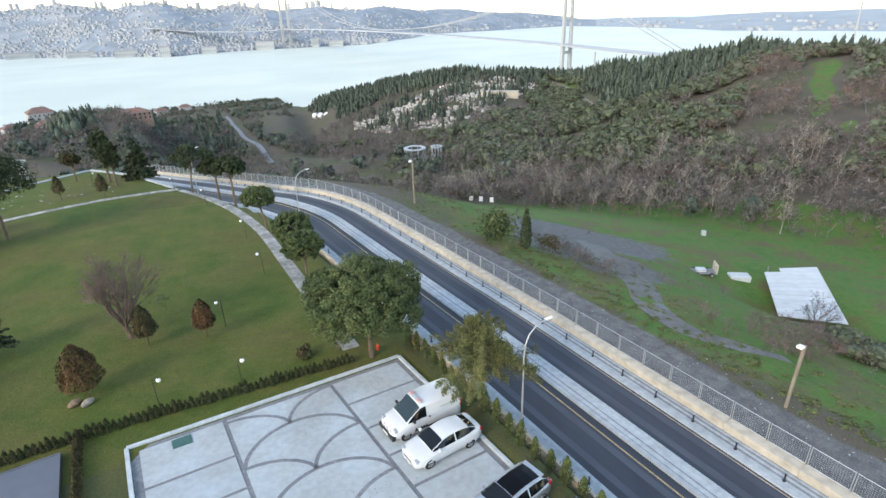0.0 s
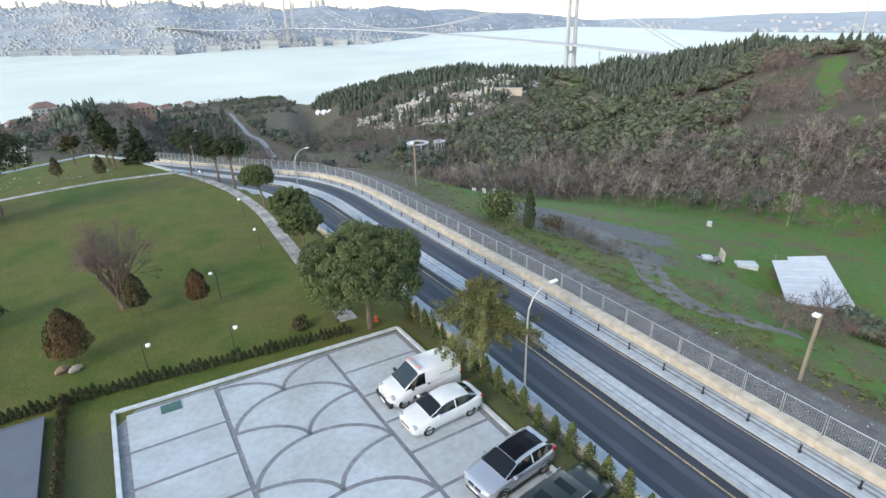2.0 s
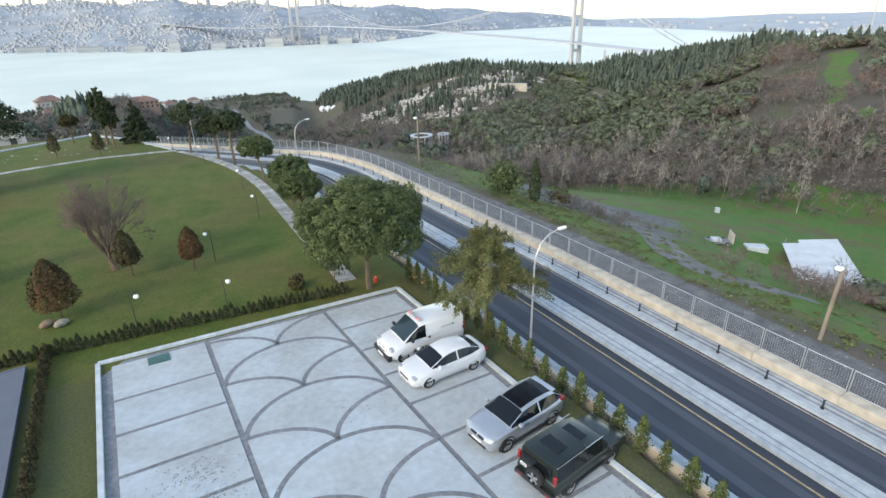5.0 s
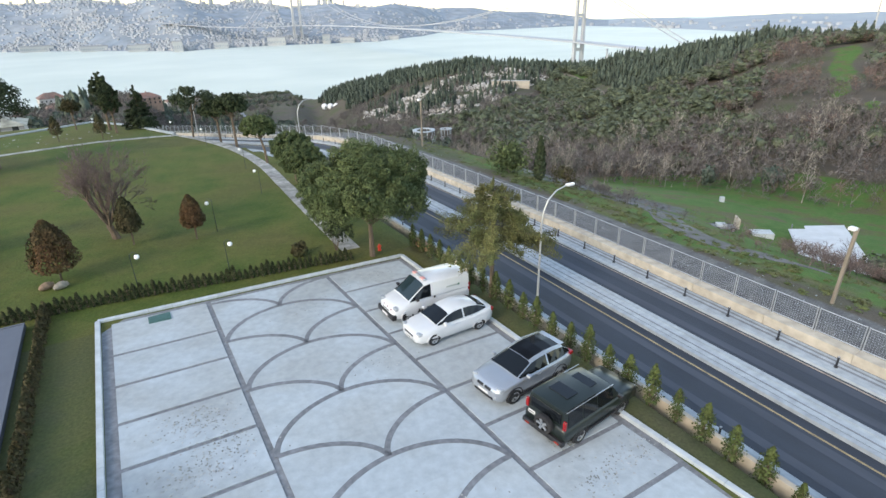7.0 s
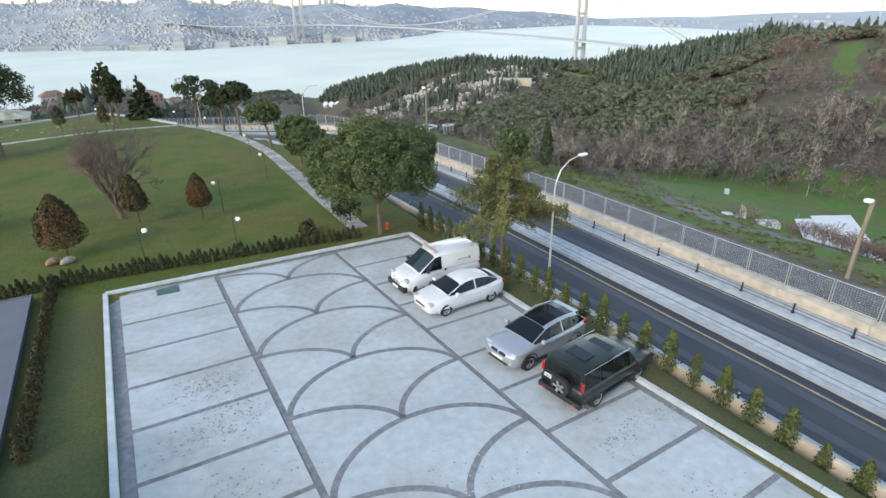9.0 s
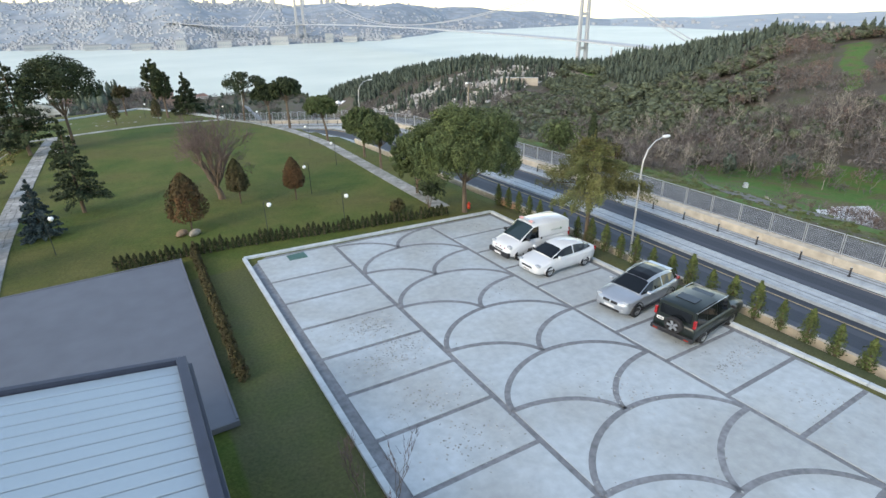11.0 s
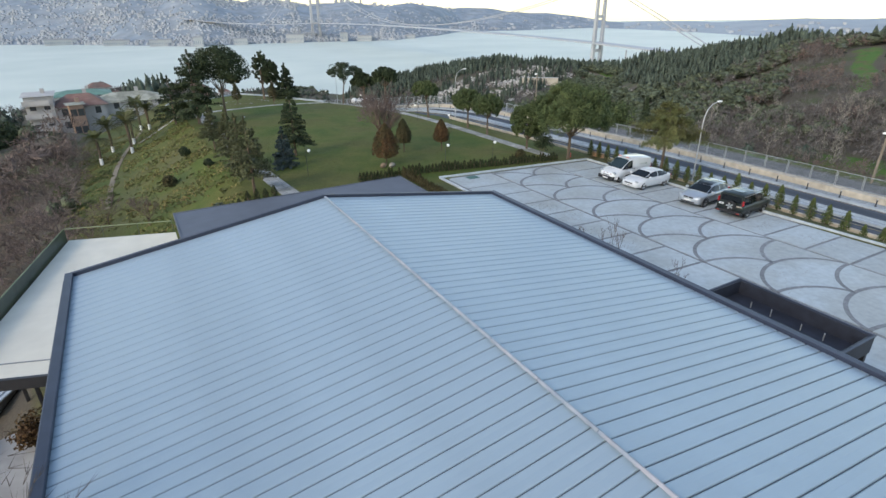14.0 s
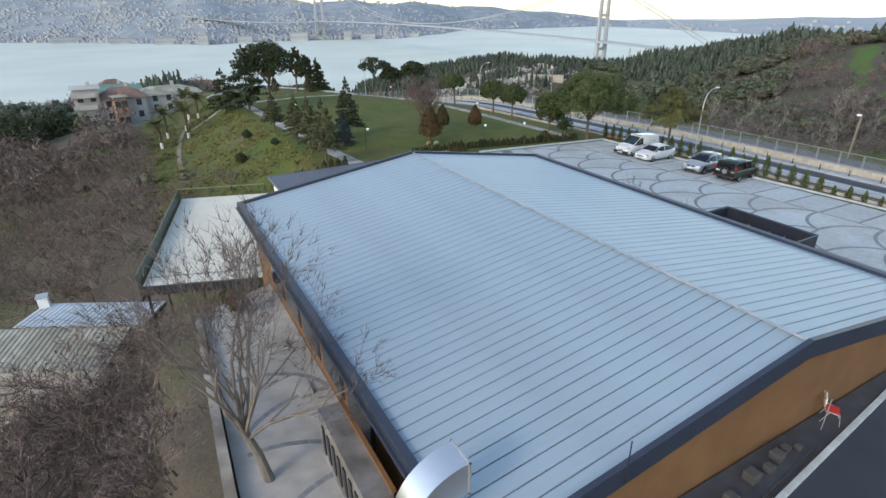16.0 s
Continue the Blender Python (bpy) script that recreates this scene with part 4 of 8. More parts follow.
# sheds below the yard
def shed(x0, x1, y0, y1, zlow, zhigh, floor_z, label, mat):
    ob = empty("shed", Matrix.Translation((-36.1, -2.5, 0)) @ Matrix.Rotation(radians(-28), 4, "Z"), label, "shed")
    bm = bmesh.new()
    box(bm, x0 + 0.2, x1 - 0.2, y0 + 0.2, y1 - 0.2, floor_z, min(zlow, zhigh) - 0.05)
    part("walling", bm, material("shed_wall", (0.34, 0.34, 0.33), 0.8, vary=0.2, grain=1.2), ob)
    n = int((x1 - x0) / 0.32)
    for k in range(n):
        xa, xb = x0 + (x1 - x0) * k / n, x0 + (x1 - x0) * (k + 1) / n
        bm = bmesh.new()
        pr = [(xa, 0.0), (xa + (xb - xa) * 0.6, 0.0), (xa + (xb - xa) * 0.72, 0.05), (xa + (xb - xa) * 0.88, 0.05), (xb, 0.0)]
        a = [bm.verts.new((x, y0, zlow + z)) for x, z in pr]
        b = [bm.verts.new((x, y1, zhigh + z)) for x, z in pr]
        for i in range(4):
            bm.faces.new((a[i], a[i + 1], b[i + 1], b[i]))
        r = bmesh.ops.extrude_face_region(bm, geom=bm.faces[:])
        for v in r["geom"]:
            if isinstance(v, bmesh.types.BMVert):
                v.co.z -= 0.03
        part("roof_sheet", bm, mat, ob)
    return ob
pale_sheet = material("pale_sheet", (0.5, 0.55, 0.58), 0.5, metal=0.2, vary=0.15, grain=1.5, per_object=0.06)
mossy_sheet = material("mossy_sheet", (0.3, 0.3, 0.25), 0.85, vary=0.2, grain=1.2, big=0.4, second=(0.2, 0.2, 0.16), per_object=0.08)
shed(0.0, 8.1, 0.0, 3.1, -5.8, -5.9, -11.0, "low shed with a pale corrugated metal roof", pale_sheet)
shed(-0.8, 7.3, -3.4, -0.05, -6.7, -5.9, -11.0, "low white shed with a mossy corrugated roof", mossy_sheet)
vent = empty("roof_vent", Matrix.Identity(4), "small square white chimney on the shed roof", "chimney")
bm = bmesh.new()
box(bm, -34.9, -34.3, -0.6, 0.0, -6.2, -5.1, 0.02)
part("stack", bm, white_paint, vent)
bm = bmesh.new()
box(bm, -34.96, -34.24, -0.66, 0.06, -5.1, -5.02, 0.01)
part("cap", bm, galvanised, vent)
dish = empty("satellite_dish", Matrix.Translation((-37.6, -0.6, -4.6)), "white satellite dish on a short mast", "satellite dish")
bm = bmesh.new()
tube(bm, [(0, 0, float(ground_z(-37.6, -0.6)) + 4.4), (0, 0, -0.7)], 0.04, 6)
part("mast", bm, galvanised, dish)
bm = bmesh.new()
rings = []
for k in range(5):
    r = 0.5 * k / 4
    rings.append([bm.verts.new((r * math.cos(a), 0.12 * (k / 4) ** 2 - 0.1 - 0.05, -0.55 + r * math.sin(a) * 1.1)) for a in (2 * math.pi * i / 20 for i in range(20))])
for a, b in zip(rings[1:], rings[2:]):
    for i in range(20):
        bm.faces.new((a[i], a[(i + 1) % 20], b[(i + 1) % 20], b[i]))
bm.faces.new(rings[1])
r = bmesh.ops.extrude_face_region(bm, geom=bm.faces[:])
for v in r["geom"]:
    if isinstance(v, bmesh.types.BMVert):
        v.co.y += 0.02
part("reflector", bm, white_paint, dish)


# ---- plants ----
def foliage(name, colour, second, rough=0.75, vary=0.35):
    return material(name, colour, rough, vary=0.25, grain=2.5, big=0.7, second=second, island=True, per_object=vary, spec=0.25)


leaf_pine = foliage("leaf_pine", (0.055, 0.08, 0.032), (0.085, 0.112, 0.045))
leaf_cedar = foliage("leaf_cedar", (0.075, 0.085, 0.042), (0.1, 0.105, 0.052))
leaf_olive = foliage("leaf_olive", (0.112, 0.112, 0.042), (0.075, 0.088, 0.032))
leaf_rust = foliage("leaf_rust", (0.085, 0.046, 0.02), (0.055, 0.045, 0.018))
leaf_thuja = foliage("leaf_thuja", (0.05, 0.075, 0.022), (0.08, 0.095, 0.03))
leaf_dark = foliage("leaf_dark", (0.028, 0.042, 0.02), (0.04, 0.055, 0.024))
leaf_blue = foliage("leaf_blue", (0.06, 0.085, 0.085), (0.04, 0.06, 0.055))
leaf_palm = foliage("leaf_palm", (0.075, 0.09, 0.036), (0.11, 0.11, 0.05))
leaf_hedge = foliage("leaf_hedge", (0.028, 0.04, 0.014), (0.05, 0.05, 0.02))
leaf_brown_hedge = foliage("leaf_brown_hedge", (0.06, 0.05, 0.022), (0.045, 0.05, 0.02))
twig = foliage("twig", (0.125, 0.09, 0.08), (0.09, 0.068, 0.058), vary=0.25)
twig_grey = foliage("twig_grey", (0.15, 0.12, 0.105), (0.1, 0.08, 0.07), vary=0.3)
bark = material("bark", (0.12, 0.09, 0.065), 0.95, vary=0.3, grain=6, bump=0.8, bump_scale=12, stretch=(1, 1, 0.3))
bark_pale = material("bark_pale", (0.17, 0.148, 0.13), 0.95, vary=0.25, grain=5, bump=0.6, bump_scale=10, stretch=(1, 1, 0.3))
RNG = np.random.default_rng(11)


def tufts(centres, normals, size, rng, jitter=0.7, long=1.6):
    """Leaf quads at centres, facing roughly along normals. Returns corners and faces."""
    n = len(centres)
    nrm = normals + rng.normal(0, jitter, (n, 3))
    nrm /= np.linalg.norm(nrm, axis=1, keepdims=True) + 1e-9
    a = np.cross(nrm, rng.normal(0, 1, (n, 3)))
    a /= np.linalg.norm(a, axis=1, keepdims=True) + 1e-9
    b = np.cross(nrm, a)
    s = size * rng.uniform(0.6, 1.4, (n, 1))
    a, b = a * s * long / 2, b * s / 2
    v = np.stack([centres - a - b * 0.4, centres + b, centres + a - b * 0.2, centres - b], 1)
    return v.reshape(-1, 3), np.arange(4 * n).reshape(n, 4)


def blob(centre, radii, n, rng, shell=0.55):
    """n points in the outer shell of an ellipsoid, and their outward ways."""
    d = rng.normal(0, 1, (n, 3))
    d /= np.linalg.norm(d, axis=1, keepdims=True)
    r = rng.uniform(shell, 1.0, (n, 1)) ** 0.7
    return np.asarray(centre) + d * r * np.asarray(radii), d


def joined(items):
    vs, fs, k = [], [], 0
    for v, f in items:
        vs.append(v)
        fs.append(f + k)
        k += len(v)
    return np.concatenate(vs), np.concatenate(fs)


def crown_of(clumps, per, size, rng, flat=0.8, long=1.6):
    """A crown out of many leafy clumps: rows of centre and radius."""
    out = []
    for c, r in clumps:
        p, d = blob(c, (r, r, r * flat), per, rng)
        d[:, 2] += 0.35
        out.append(tufts(p, d, size, rng, 0.7, long))
    return joined(out)


def limbs(bm, base, targets, r0, rng, sides=6, lift=0.35):
    """Branches from a point on the trunk out to targets, with a bend."""
    base = Vector(base)
    for t in targets:
        t = Vector(t)
        mid = base.lerp(t, 0.5) + Vector((0, 0, lift * (t - base).length * 0.25)) + Vector(rng.normal(0, 0.06, 3)) * (t - base).length
        tube(bm, [base, mid, t], [r0, r0 * 0.65, r0 * 0.2], sides, caps=False)


def tree(name, x, y, label, category, parts_of, z=None, group="", turn=0.0, scale=1.0):
    z = float(ground_z(x, y)) if z is None else z
    ob = empty(name, Matrix.Translation((x, y, z - 0.04)) @ Matrix.Rotation(turn, 4, "Z") @ Matrix.Scale(scale, 4), label, category, group)
    for nm, maker, mats in parts_of:
        made = maker()
        if isinstance(made, tuple):
            arrays(nm, made[0], made[1], mats, ob)
        else:
            part(nm, made, mats, ob)
    return ob


def umbrella_pine(seed, height, spread, trunk_h, clumps=46, per=90, leaf=0.15, depth=0.5, lean=(0, 0)):
    rng = np.random.default_rng(seed)
    cz = trunk_h + (height - trunk_h) * 0.42
    tops = []
    for _ in range(clumps):
        a, r = rng.uniform(0, 2 * np.pi), np.sqrt(rng.uniform(0.02, 1)) * spread
        dome = np.sqrt(max(0.02, 1 - (r / (spread * 1.12)) ** 2))
        zz = trunk_h + (height - trunk_h) * (0.2 + 0.72 * dome * (1 - depth * rng.uniform(0, 1) ** 1.6))
        tops.append(((r * np.cos(a) + lean[0], r * np.sin(a) + lean[1], zz), rng.uniform(0.17, 0.27) * spread))
    def wood():
        bm = bmesh.new()
        r = 0.022 * height ** 0.85
        k = [(0, 0, -0.2), (lean[0] * 0.2, lean[1] * 0.2, trunk_h * 0.5), (lean[0] * 0.7, lean[1] * 0.7, trunk_h), (lean[0], lean[1], cz)]
        tube(bm, k, [r * 1.25, r, r * 0.8, r * 0.45], 9)
        limbs(bm, (lean[0] * 0.7, lean[1] * 0.7, trunk_h * 0.95), [t[0] for t in tops[:9]], r * 0.45, rng)
        return bm
    return [("trunk", wood, bark), ("crown", lambda: crown_of(tops, per, leaf, rng), leaf_dark)]


def dome_pine(seed, height, radius, trunk_h, clumps=240, per=95, leaf=0.085, low=-0.75, lean=(0, 0), mat=None, lobes=0.05):
    """A dense stone pine: needle clumps all over a wide dome, with a darker inside."""
    rng = np.random.default_rng(seed)
    half = (height - trunk_h) / 2
    mid = trunk_h + half
    tops = []
    while len(tops) < clumps:
        d = rng.normal(0, 1, 3)
        d /= np.linalg.norm(d)
        if d[2] < low:
            continue
        k = rng.uniform(0.84, 0.98) * (1 + lobes * np.sin(4 * np.arctan2(d[1], d[0]) + seed + 2 * d[2]) + lobes * np.sin(7 * d[2] + 3 * d[0] + 2 * seed))
        tops.append(((d[0] * radius * k + lean[0], d[1] * radius * k + lean[1], mid + d[2] * half * k), rng.uniform(0.075, 0.125) * radius))
    def wood():
        bm = bmesh.new()
        r = 0.03 * height ** 0.85
        tube(bm, [(0, 0, -0.2), (lean[0] * 0.2, lean[1] * 0.2, trunk_h * 0.5), (lean[0] * 0.7, lean[1] * 0.7, trunk_h), (lean[0], lean[1], mid)], [r * 1.25, r, r * 0.8, r * 0.45], 9)
        limbs(bm, (lean[0] * 0.7, lean[1] * 0.7, trunk_h * 0.95), [t[0] for t in tops[:12]], r * 0.4, rng)
        return bm
    def crown():
        inner = [((lean[0] + (c[0] - lean[0]) * 0.68, lean[1] + (c[1] - lean[1]) * 0.68, mid + (c[2] - mid) * 0.68), r * 1.5) for c, r in tops[::4]]
        return joined([crown_of(tops, per, leaf, rng, 1.05, 2.6), crown_of(inner, 110, leaf * 3.4, rng)])
    return [("trunk", wood, bark), ("crown", crown, mat or leaf_pine)]


def cone_thuja(seed, height, width, trunk_h, mat, leaf=0.075, n=5200, rag=0.0):
    rng = np.random.default_rng(seed)
    def crown():
        h = rng.uniform(0, 1, n) ** 0.8
        prof = np.interp(h, [0, 0.08, 0.25, 0.55, 0.82, 1], [0.6, 0.95, 1.0, 0.8, 0.46, 0.08])
        a = rng.uniform(0, 2 * np.pi, n)
        wob = 1 + 0.12 * np.sin(a * 5 + h * 9) + 0.08 * np.sin(a * 11)
        r = prof * wob * width / 2 * rng.uniform(0.35, 1.0, n) ** 0.35 * (1 + rag * rng.normal(0, 1, n))
        p = np.stack([r * np.cos(a), r * np.sin(a), trunk_h + h * (height - trunk_h)], 1)
        d = np.stack([np.cos(a), np.sin(a), 0.35 + 0 * a], 1)
        v, f = tufts(p, d, leaf, rng, 0.55, 2.2)
        return v, f
    def wood():
        bm = bmesh.new()
        tube(bm, [(0, 0, -0.15), (0.03, 0, trunk_h * 0.6), (0.0, 0.02, trunk_h + 0.8 * (height - trunk_h))], [0.075, 0.06, 0.02], 8)
        limbs(bm, (0, 0, trunk_h), [(0.3 * width * math.cos(a), 0.3 * width * math.sin(a), trunk_h + 0.5) for a in (0.4, 2.2, 4.1, 5.3)], 0.03, rng)
        return bm
    return [("trunk", wood, bark), ("crown", crown, mat)]


def tiered_conifer(seed, height, width, trunk_h, mat, tiers=15, per=70, leaf=0.16, droop=0.12, ragged=0.3, power=0.8, boughs_low=7):
    """A spruce or cedar: whorls of drooping boughs round a straight stem."""
    rng = np.random.default_rng(seed)
    boughs = []
    for k in range(tiers):
        t = k / (tiers - 1)
        z = trunk_h + (height - trunk_h) * t
        reach = width / 2 * (1 - t) ** power + 0.06
        for j in range(int(boughs_low * (1 - 0.43 * t))):
            a = rng.uniform(0, 2 * np.pi)
            L = reach * rng.uniform(1 - ragged, 1.05)
            boughs.append((np.array([0, 0, z]), np.array([L * np.cos(a), L * np.sin(a), z - droop * L + rng.normal(0, 0.06)])))
    def crown():
        out = []
        for a, b in boughs:
            m = max(10, int(per * (np.linalg.norm(b - a) / width + 0.15)))
            t = rng.uniform(0.12, 1.02, (m, 1)) ** 0.75
            side = np.cross(b - a, (0, 0, 1.0))
            side /= np.linalg.norm(side) + 1e-9
            w = (1.1 - t) * 0.3 * np.linalg.norm(b - a)
            p = a + (b - a) * t + side * rng.normal(0, 0.55, (m, 1)) * w + np.array([0, 0, 1.0]) * rng.normal(0, 0.05, (m, 1)) * width * 0.3
            d = np.tile(np.array([0, 0, 1.0]), (m, 1)) + (b - a) * 0.4
            out.append(tufts(p, d, leaf, rng, 0.6, 1.8))
        return joined(out)
    def wood():
        bm = bmesh.new()
        tube(bm, [(0, 0, -0.2), (0, 0, height * 0.5), (0, 0, height * 0.99)], [0.022 * height, 0.014 * height, 0.01], 8)
        for a, b in boughs[::3]:
            tube(bm, [tuple(a), tuple(b)], [0.03, 0.008], 4, caps=False)
        return bm
    return [("trunk", wood, bark), ("crown", crown, mat)]


def twigs_of(start, way, length, level, rng, out, spread=0.5, split=3, up=0.15, shrink=0.72):
    """Recursive bare boughs: collects (points, radii)."""
    way = way / np.linalg.norm(way)
    mid = start + way * length * 0.5 + rng.normal(0, 0.05, 3) * length
    end = start + way * length + rng.normal(0, 0.06, 3) * length
    out.append((start, mid, end, level))
    if level <= 0:
        return
    for _ in range(split + (rng.uniform() < 0.4)):
        w = way + rng.normal(0, spread, 3)
        w[2] += up
        twigs_of(end if rng.uniform() < 0.65 else mid, w, length * shrink * rng.uniform(0.75, 1.15), level - 1, rng, out, spread, split, up, shrink)


def bare_tree(seed, height, trunk_r, levels=5, spread=0.5, split=3, up=0.12, stems=1, mat=bark, thin=0.009):
    rng = np.random.default_rng(seed)
    out = []
    for s in range(stems):
        w = np.array([rng.normal(0, 0.28 * (stems > 1)), rng.normal(0, 0.28 * (stems > 1)), 1.0])
        twigs_of(np.array([0, 0, -0.1]), w, height * 0.32, levels, rng, out, spread, split, up)
    def wood():
        bm = bmesh.new()
        for a, m, b, lev in out:
            if lev >= levels - 2:
                r = trunk_r * 0.55 ** (levels - lev)
                tube(bm, [a, m, b], [r, r * 0.85, r * 0.62], 6, caps=False)
        return bm
    def fine():
        segs = [(a, b, lev) for a, _, b, lev in out if lev < levels - 2]
        a, b = np.array([s[0] for s in segs]), np.array([s[1] for s in segs])
        r = np.array([max(thin, trunk_r * 0.5 ** (levels - s[2])) for s in segs])[:, None]
        w = b - a
        side = np.cross(w, (0.3, 0.5, 0.8))
        side /= np.linalg.norm(side, axis=1, keepdims=True) + 1e-9
        other = np.cross(w, side)
        other /= np.linalg.norm(other, axis=1, keepdims=True) + 1e-9
        c = [a + side * r, a - side * r * 0.5 + other * r * 0.87, a - side * r * 0.5 - other * r * 0.87]
        v = np.stack(c + [b], 1).reshape(-1, 3)
        i = np.arange(len(segs))[:, None] * 4
        f = np.concatenate([i + np.array([[0, 1, 3]]), i + np.array([[1, 2, 3]]), i + np.array([[2, 0, 3]])])
        return v, f
    return [("trunk", wood, mat), ("branchwork", fine, twig if mat is bark else twig_grey)]


def fan_tree(seed, fork, arms, reach, levels, split, trunk_r, thin, mat, low=0.35, high=1.45, lean=(0.25, 0.0), spread=0.3):
    """A bare tree whose limbs rise like a fan from a low fork and end in fine branchwork."""
    rng = np.random.default_rng(seed)
    top = np.array([lean[0], lean[1], fork])
    out = []
    for k in range(arms):
        a, e = 6.283 * (k + rng.uniform(-0.3, 0.3)) / arms, rng.uniform(low, high)
        twigs_of(top * rng.uniform(0.75, 1.0), np.array([np.cos(a) * np.cos(e), np.sin(a) * np.cos(e), np.sin(e)]), reach * rng.uniform(0.85, 1.1), levels, rng, out, spread, split, 0.1, 0.7)
    def wood():
        bm = bmesh.new()
        tube(bm, [(0, 0, -0.2), (lean[0] * 0.4, lean[1] * 0.4, fork * 0.5), tuple(top)], [trunk_r * 1.3, trunk_r, trunk_r * 0.9], 8)
        for a, m, b, lev in out:
            if lev >= levels - 1:
                r = trunk_r * 0.5 * 0.55 ** (levels - lev)
                tube(bm, [a, m, b], [r, r * 0.8, r * 0.55], 6, caps=False)
        return bm
    def fine():
        segs = [(a, b, lev) for a, _, b, lev in out if lev < levels - 1]
        a, b = np.array([q[0] for q in segs]), np.array([q[1] for q in segs])
        r = np.array([max(thin, trunk_r * 0.25 * 0.5 ** (levels - q[2])) for q in segs])[:, None]
        w = b - a
        side = np.cross(w, (0.3, 0.5, 0.8))
        side /= np.linalg.norm(side, axis=1, keepdims=True) + 1e-9
        other = np.cross(w, side)
        other /= np.linalg.norm(other, axis=1, keepdims=True) + 1e-9
        c = [a + side * r, a - side * r * 0.5 + other * r * 0.87, a - side * r * 0.5 - other * r * 0.87]
        v = np.stack(c + [b], 1).reshape(-1, 3)
        i = np.arange(len(segs))[:, None] * 4
        return v, np.concatenate([i + np.array([[0, 1, 3]]), i + np.array([[1, 2, 3]]), i + np.array([[2, 0, 3]])])
    return [("trunk", wood, mat), ("branchwork", fine, twig if mat is bark else twig_grey)]


def palm(seed, height):
    rng = np.random.default_rng(seed)
    def wood():
        bm = bmesh.new()
        tube(bm, [(0, 0, -0.2), (0.05, 0, height * 0.5), (0, 0.05, height)], [0.2, 0.17, 0.2], 10)
        return bm
    def collar():
        bm = bmesh.new()
        tube(bm, [(0, 0, 0.02), (0.02, 0, 0.85)], [0.215, 0.2], 10)
        return bm
    def fronds():
        out = []
        for k in range(58):
            a, e = rng.uniform(0, 2 * np.pi), rng.uniform(-0.4, 1.05)
            L = rng.uniform(1.8, 2.7)
            t = np.linspace(0.1, 1, 16)[:, None]
            d = np.array([np.cos(a) * np.cos(e), np.sin(a) * np.cos(e), np.sin(e)])
            p = np.array([0, 0, height]) + d * L * t + np.array([0, 0, -0.62]) * t ** 2 * L * np.cos(e)
            side = np.array([-np.sin(a), np.cos(a), 0.0])
            for s in (-1, 1):
                w = 0.4 * np.sin(np.pi * np.clip(t, 0.05, 0.98)) + 0.06
                tip = p + side * s * w + d * 0.14 + np.array([0, 0, -0.08])
                v = np.stack([p - d * 0.035, p + d * 0.035, tip, tip - d * 0.01], 1).reshape(-1, 3)
                out.append((v, np.arange(len(v)).reshape(-1, 4)))
        return joined(out)
    return [("trunk", wood, bark), ("lime_wash", collar, white_paint), ("fronds", fronds, leaf_palm)]


def shrub(seed, height, width, mat, n=700, leaf=0.12, clumps=9):
    rng = np.random.default_rng(seed)
    def crown():
        cs = []
        for _ in range(clumps):
            a, r = rng.uniform(0, 2 * np.pi), rng.uniform(0, 0.32) * width
            cs.append(((r * np.cos(a), r * np.sin(a), height * rng.uniform(0.3, 0.72)), rng.uniform(0.2, 0.3) * width))
        return crown_of(cs, n // clumps, leaf, rng, 0.9)
    def wood():
        bm = bmesh.new()
        for k in range(5):
            a = k * 1.26
            tube(bm, [(0, 0, -0.1), (0.12 * width * math.cos(a), 0.12 * width * math.sin(a), height * 0.4)], [0.03, 0.012], 5)
        return bm
    return [("stems", wood, bark), ("crown", crown, mat)]


# pines along the road
PINE = "round-crowned stone pine with a bare trunk"
tree("stone_pine", 13.9, 0.95, "large dense stone pine with a wide rounded crown", "tree", dome_pine(1, 6.5, 3.5, 2.1, 430, 130, 0.055, -0.55, lobes=0.09))
tree("stone_pine", 13.4, 6.4, "bushy stone pine close to its neighbours", "tree", dome_pine(2, 4.4, 1.8, 1.0, 240, 90, 0.055))
tree("stone_pine", 14.4, 14.8, "low dense stone pine beside the footpath", "tree", dome_pine(3, 4.5, 1.7, 2.0, 220, 95, 0.05))
tree("stone_pine", 15.1, 20.0, "small round stone pine above the road", "tree", dome_pine(4, 4.5, 1.8, 2.1, 220, 95, 0.055))
tree("stone_pine", 15.05, 29.9, PINE, "tree", dome_pine(5, 4.9, 1.75, 2.7, 190, 100, 0.062, -0.6, (-0.5, 0.0)))
for n, (x, y, h, s) in enumerate(((14.5, 42.7, 6.4, 1.9), (13.8, 49.7, 6.6, 2.0))):
    tree("stone_pine", x, y, "tall stone pine with a flat dark crown near the bend", "tree", dome_pine(20 + n, h, s, h * 0.58, 110, 70, 0.11, -0.4, mat=leaf_dark))
tree("pine", 10.8, 51.6, "leaning pine with a loose open crown on the lawn", "tree", umbrella_pine(31, 6.6, 2.6, 3.2, 50, 80, 0.14, 0.6, (0.6, 0.2)))
tree("cedar", 5.7, 67.3, "broad dark cedar beyond the far path", "tree", tiered_conifer(32, 6.0, 5.2, 0.5, leaf_dark, 15, 330, 0.15, 0.1, 0.25, 0.7, 10))
tree("pine", -2.8, 70.9, "small round-headed pine on the far lawn", "tree", dome_pine(33, 4.4, 1.35, 2.2, 60, 60, 0.11, -0.5, mat=leaf_brown_hedge))
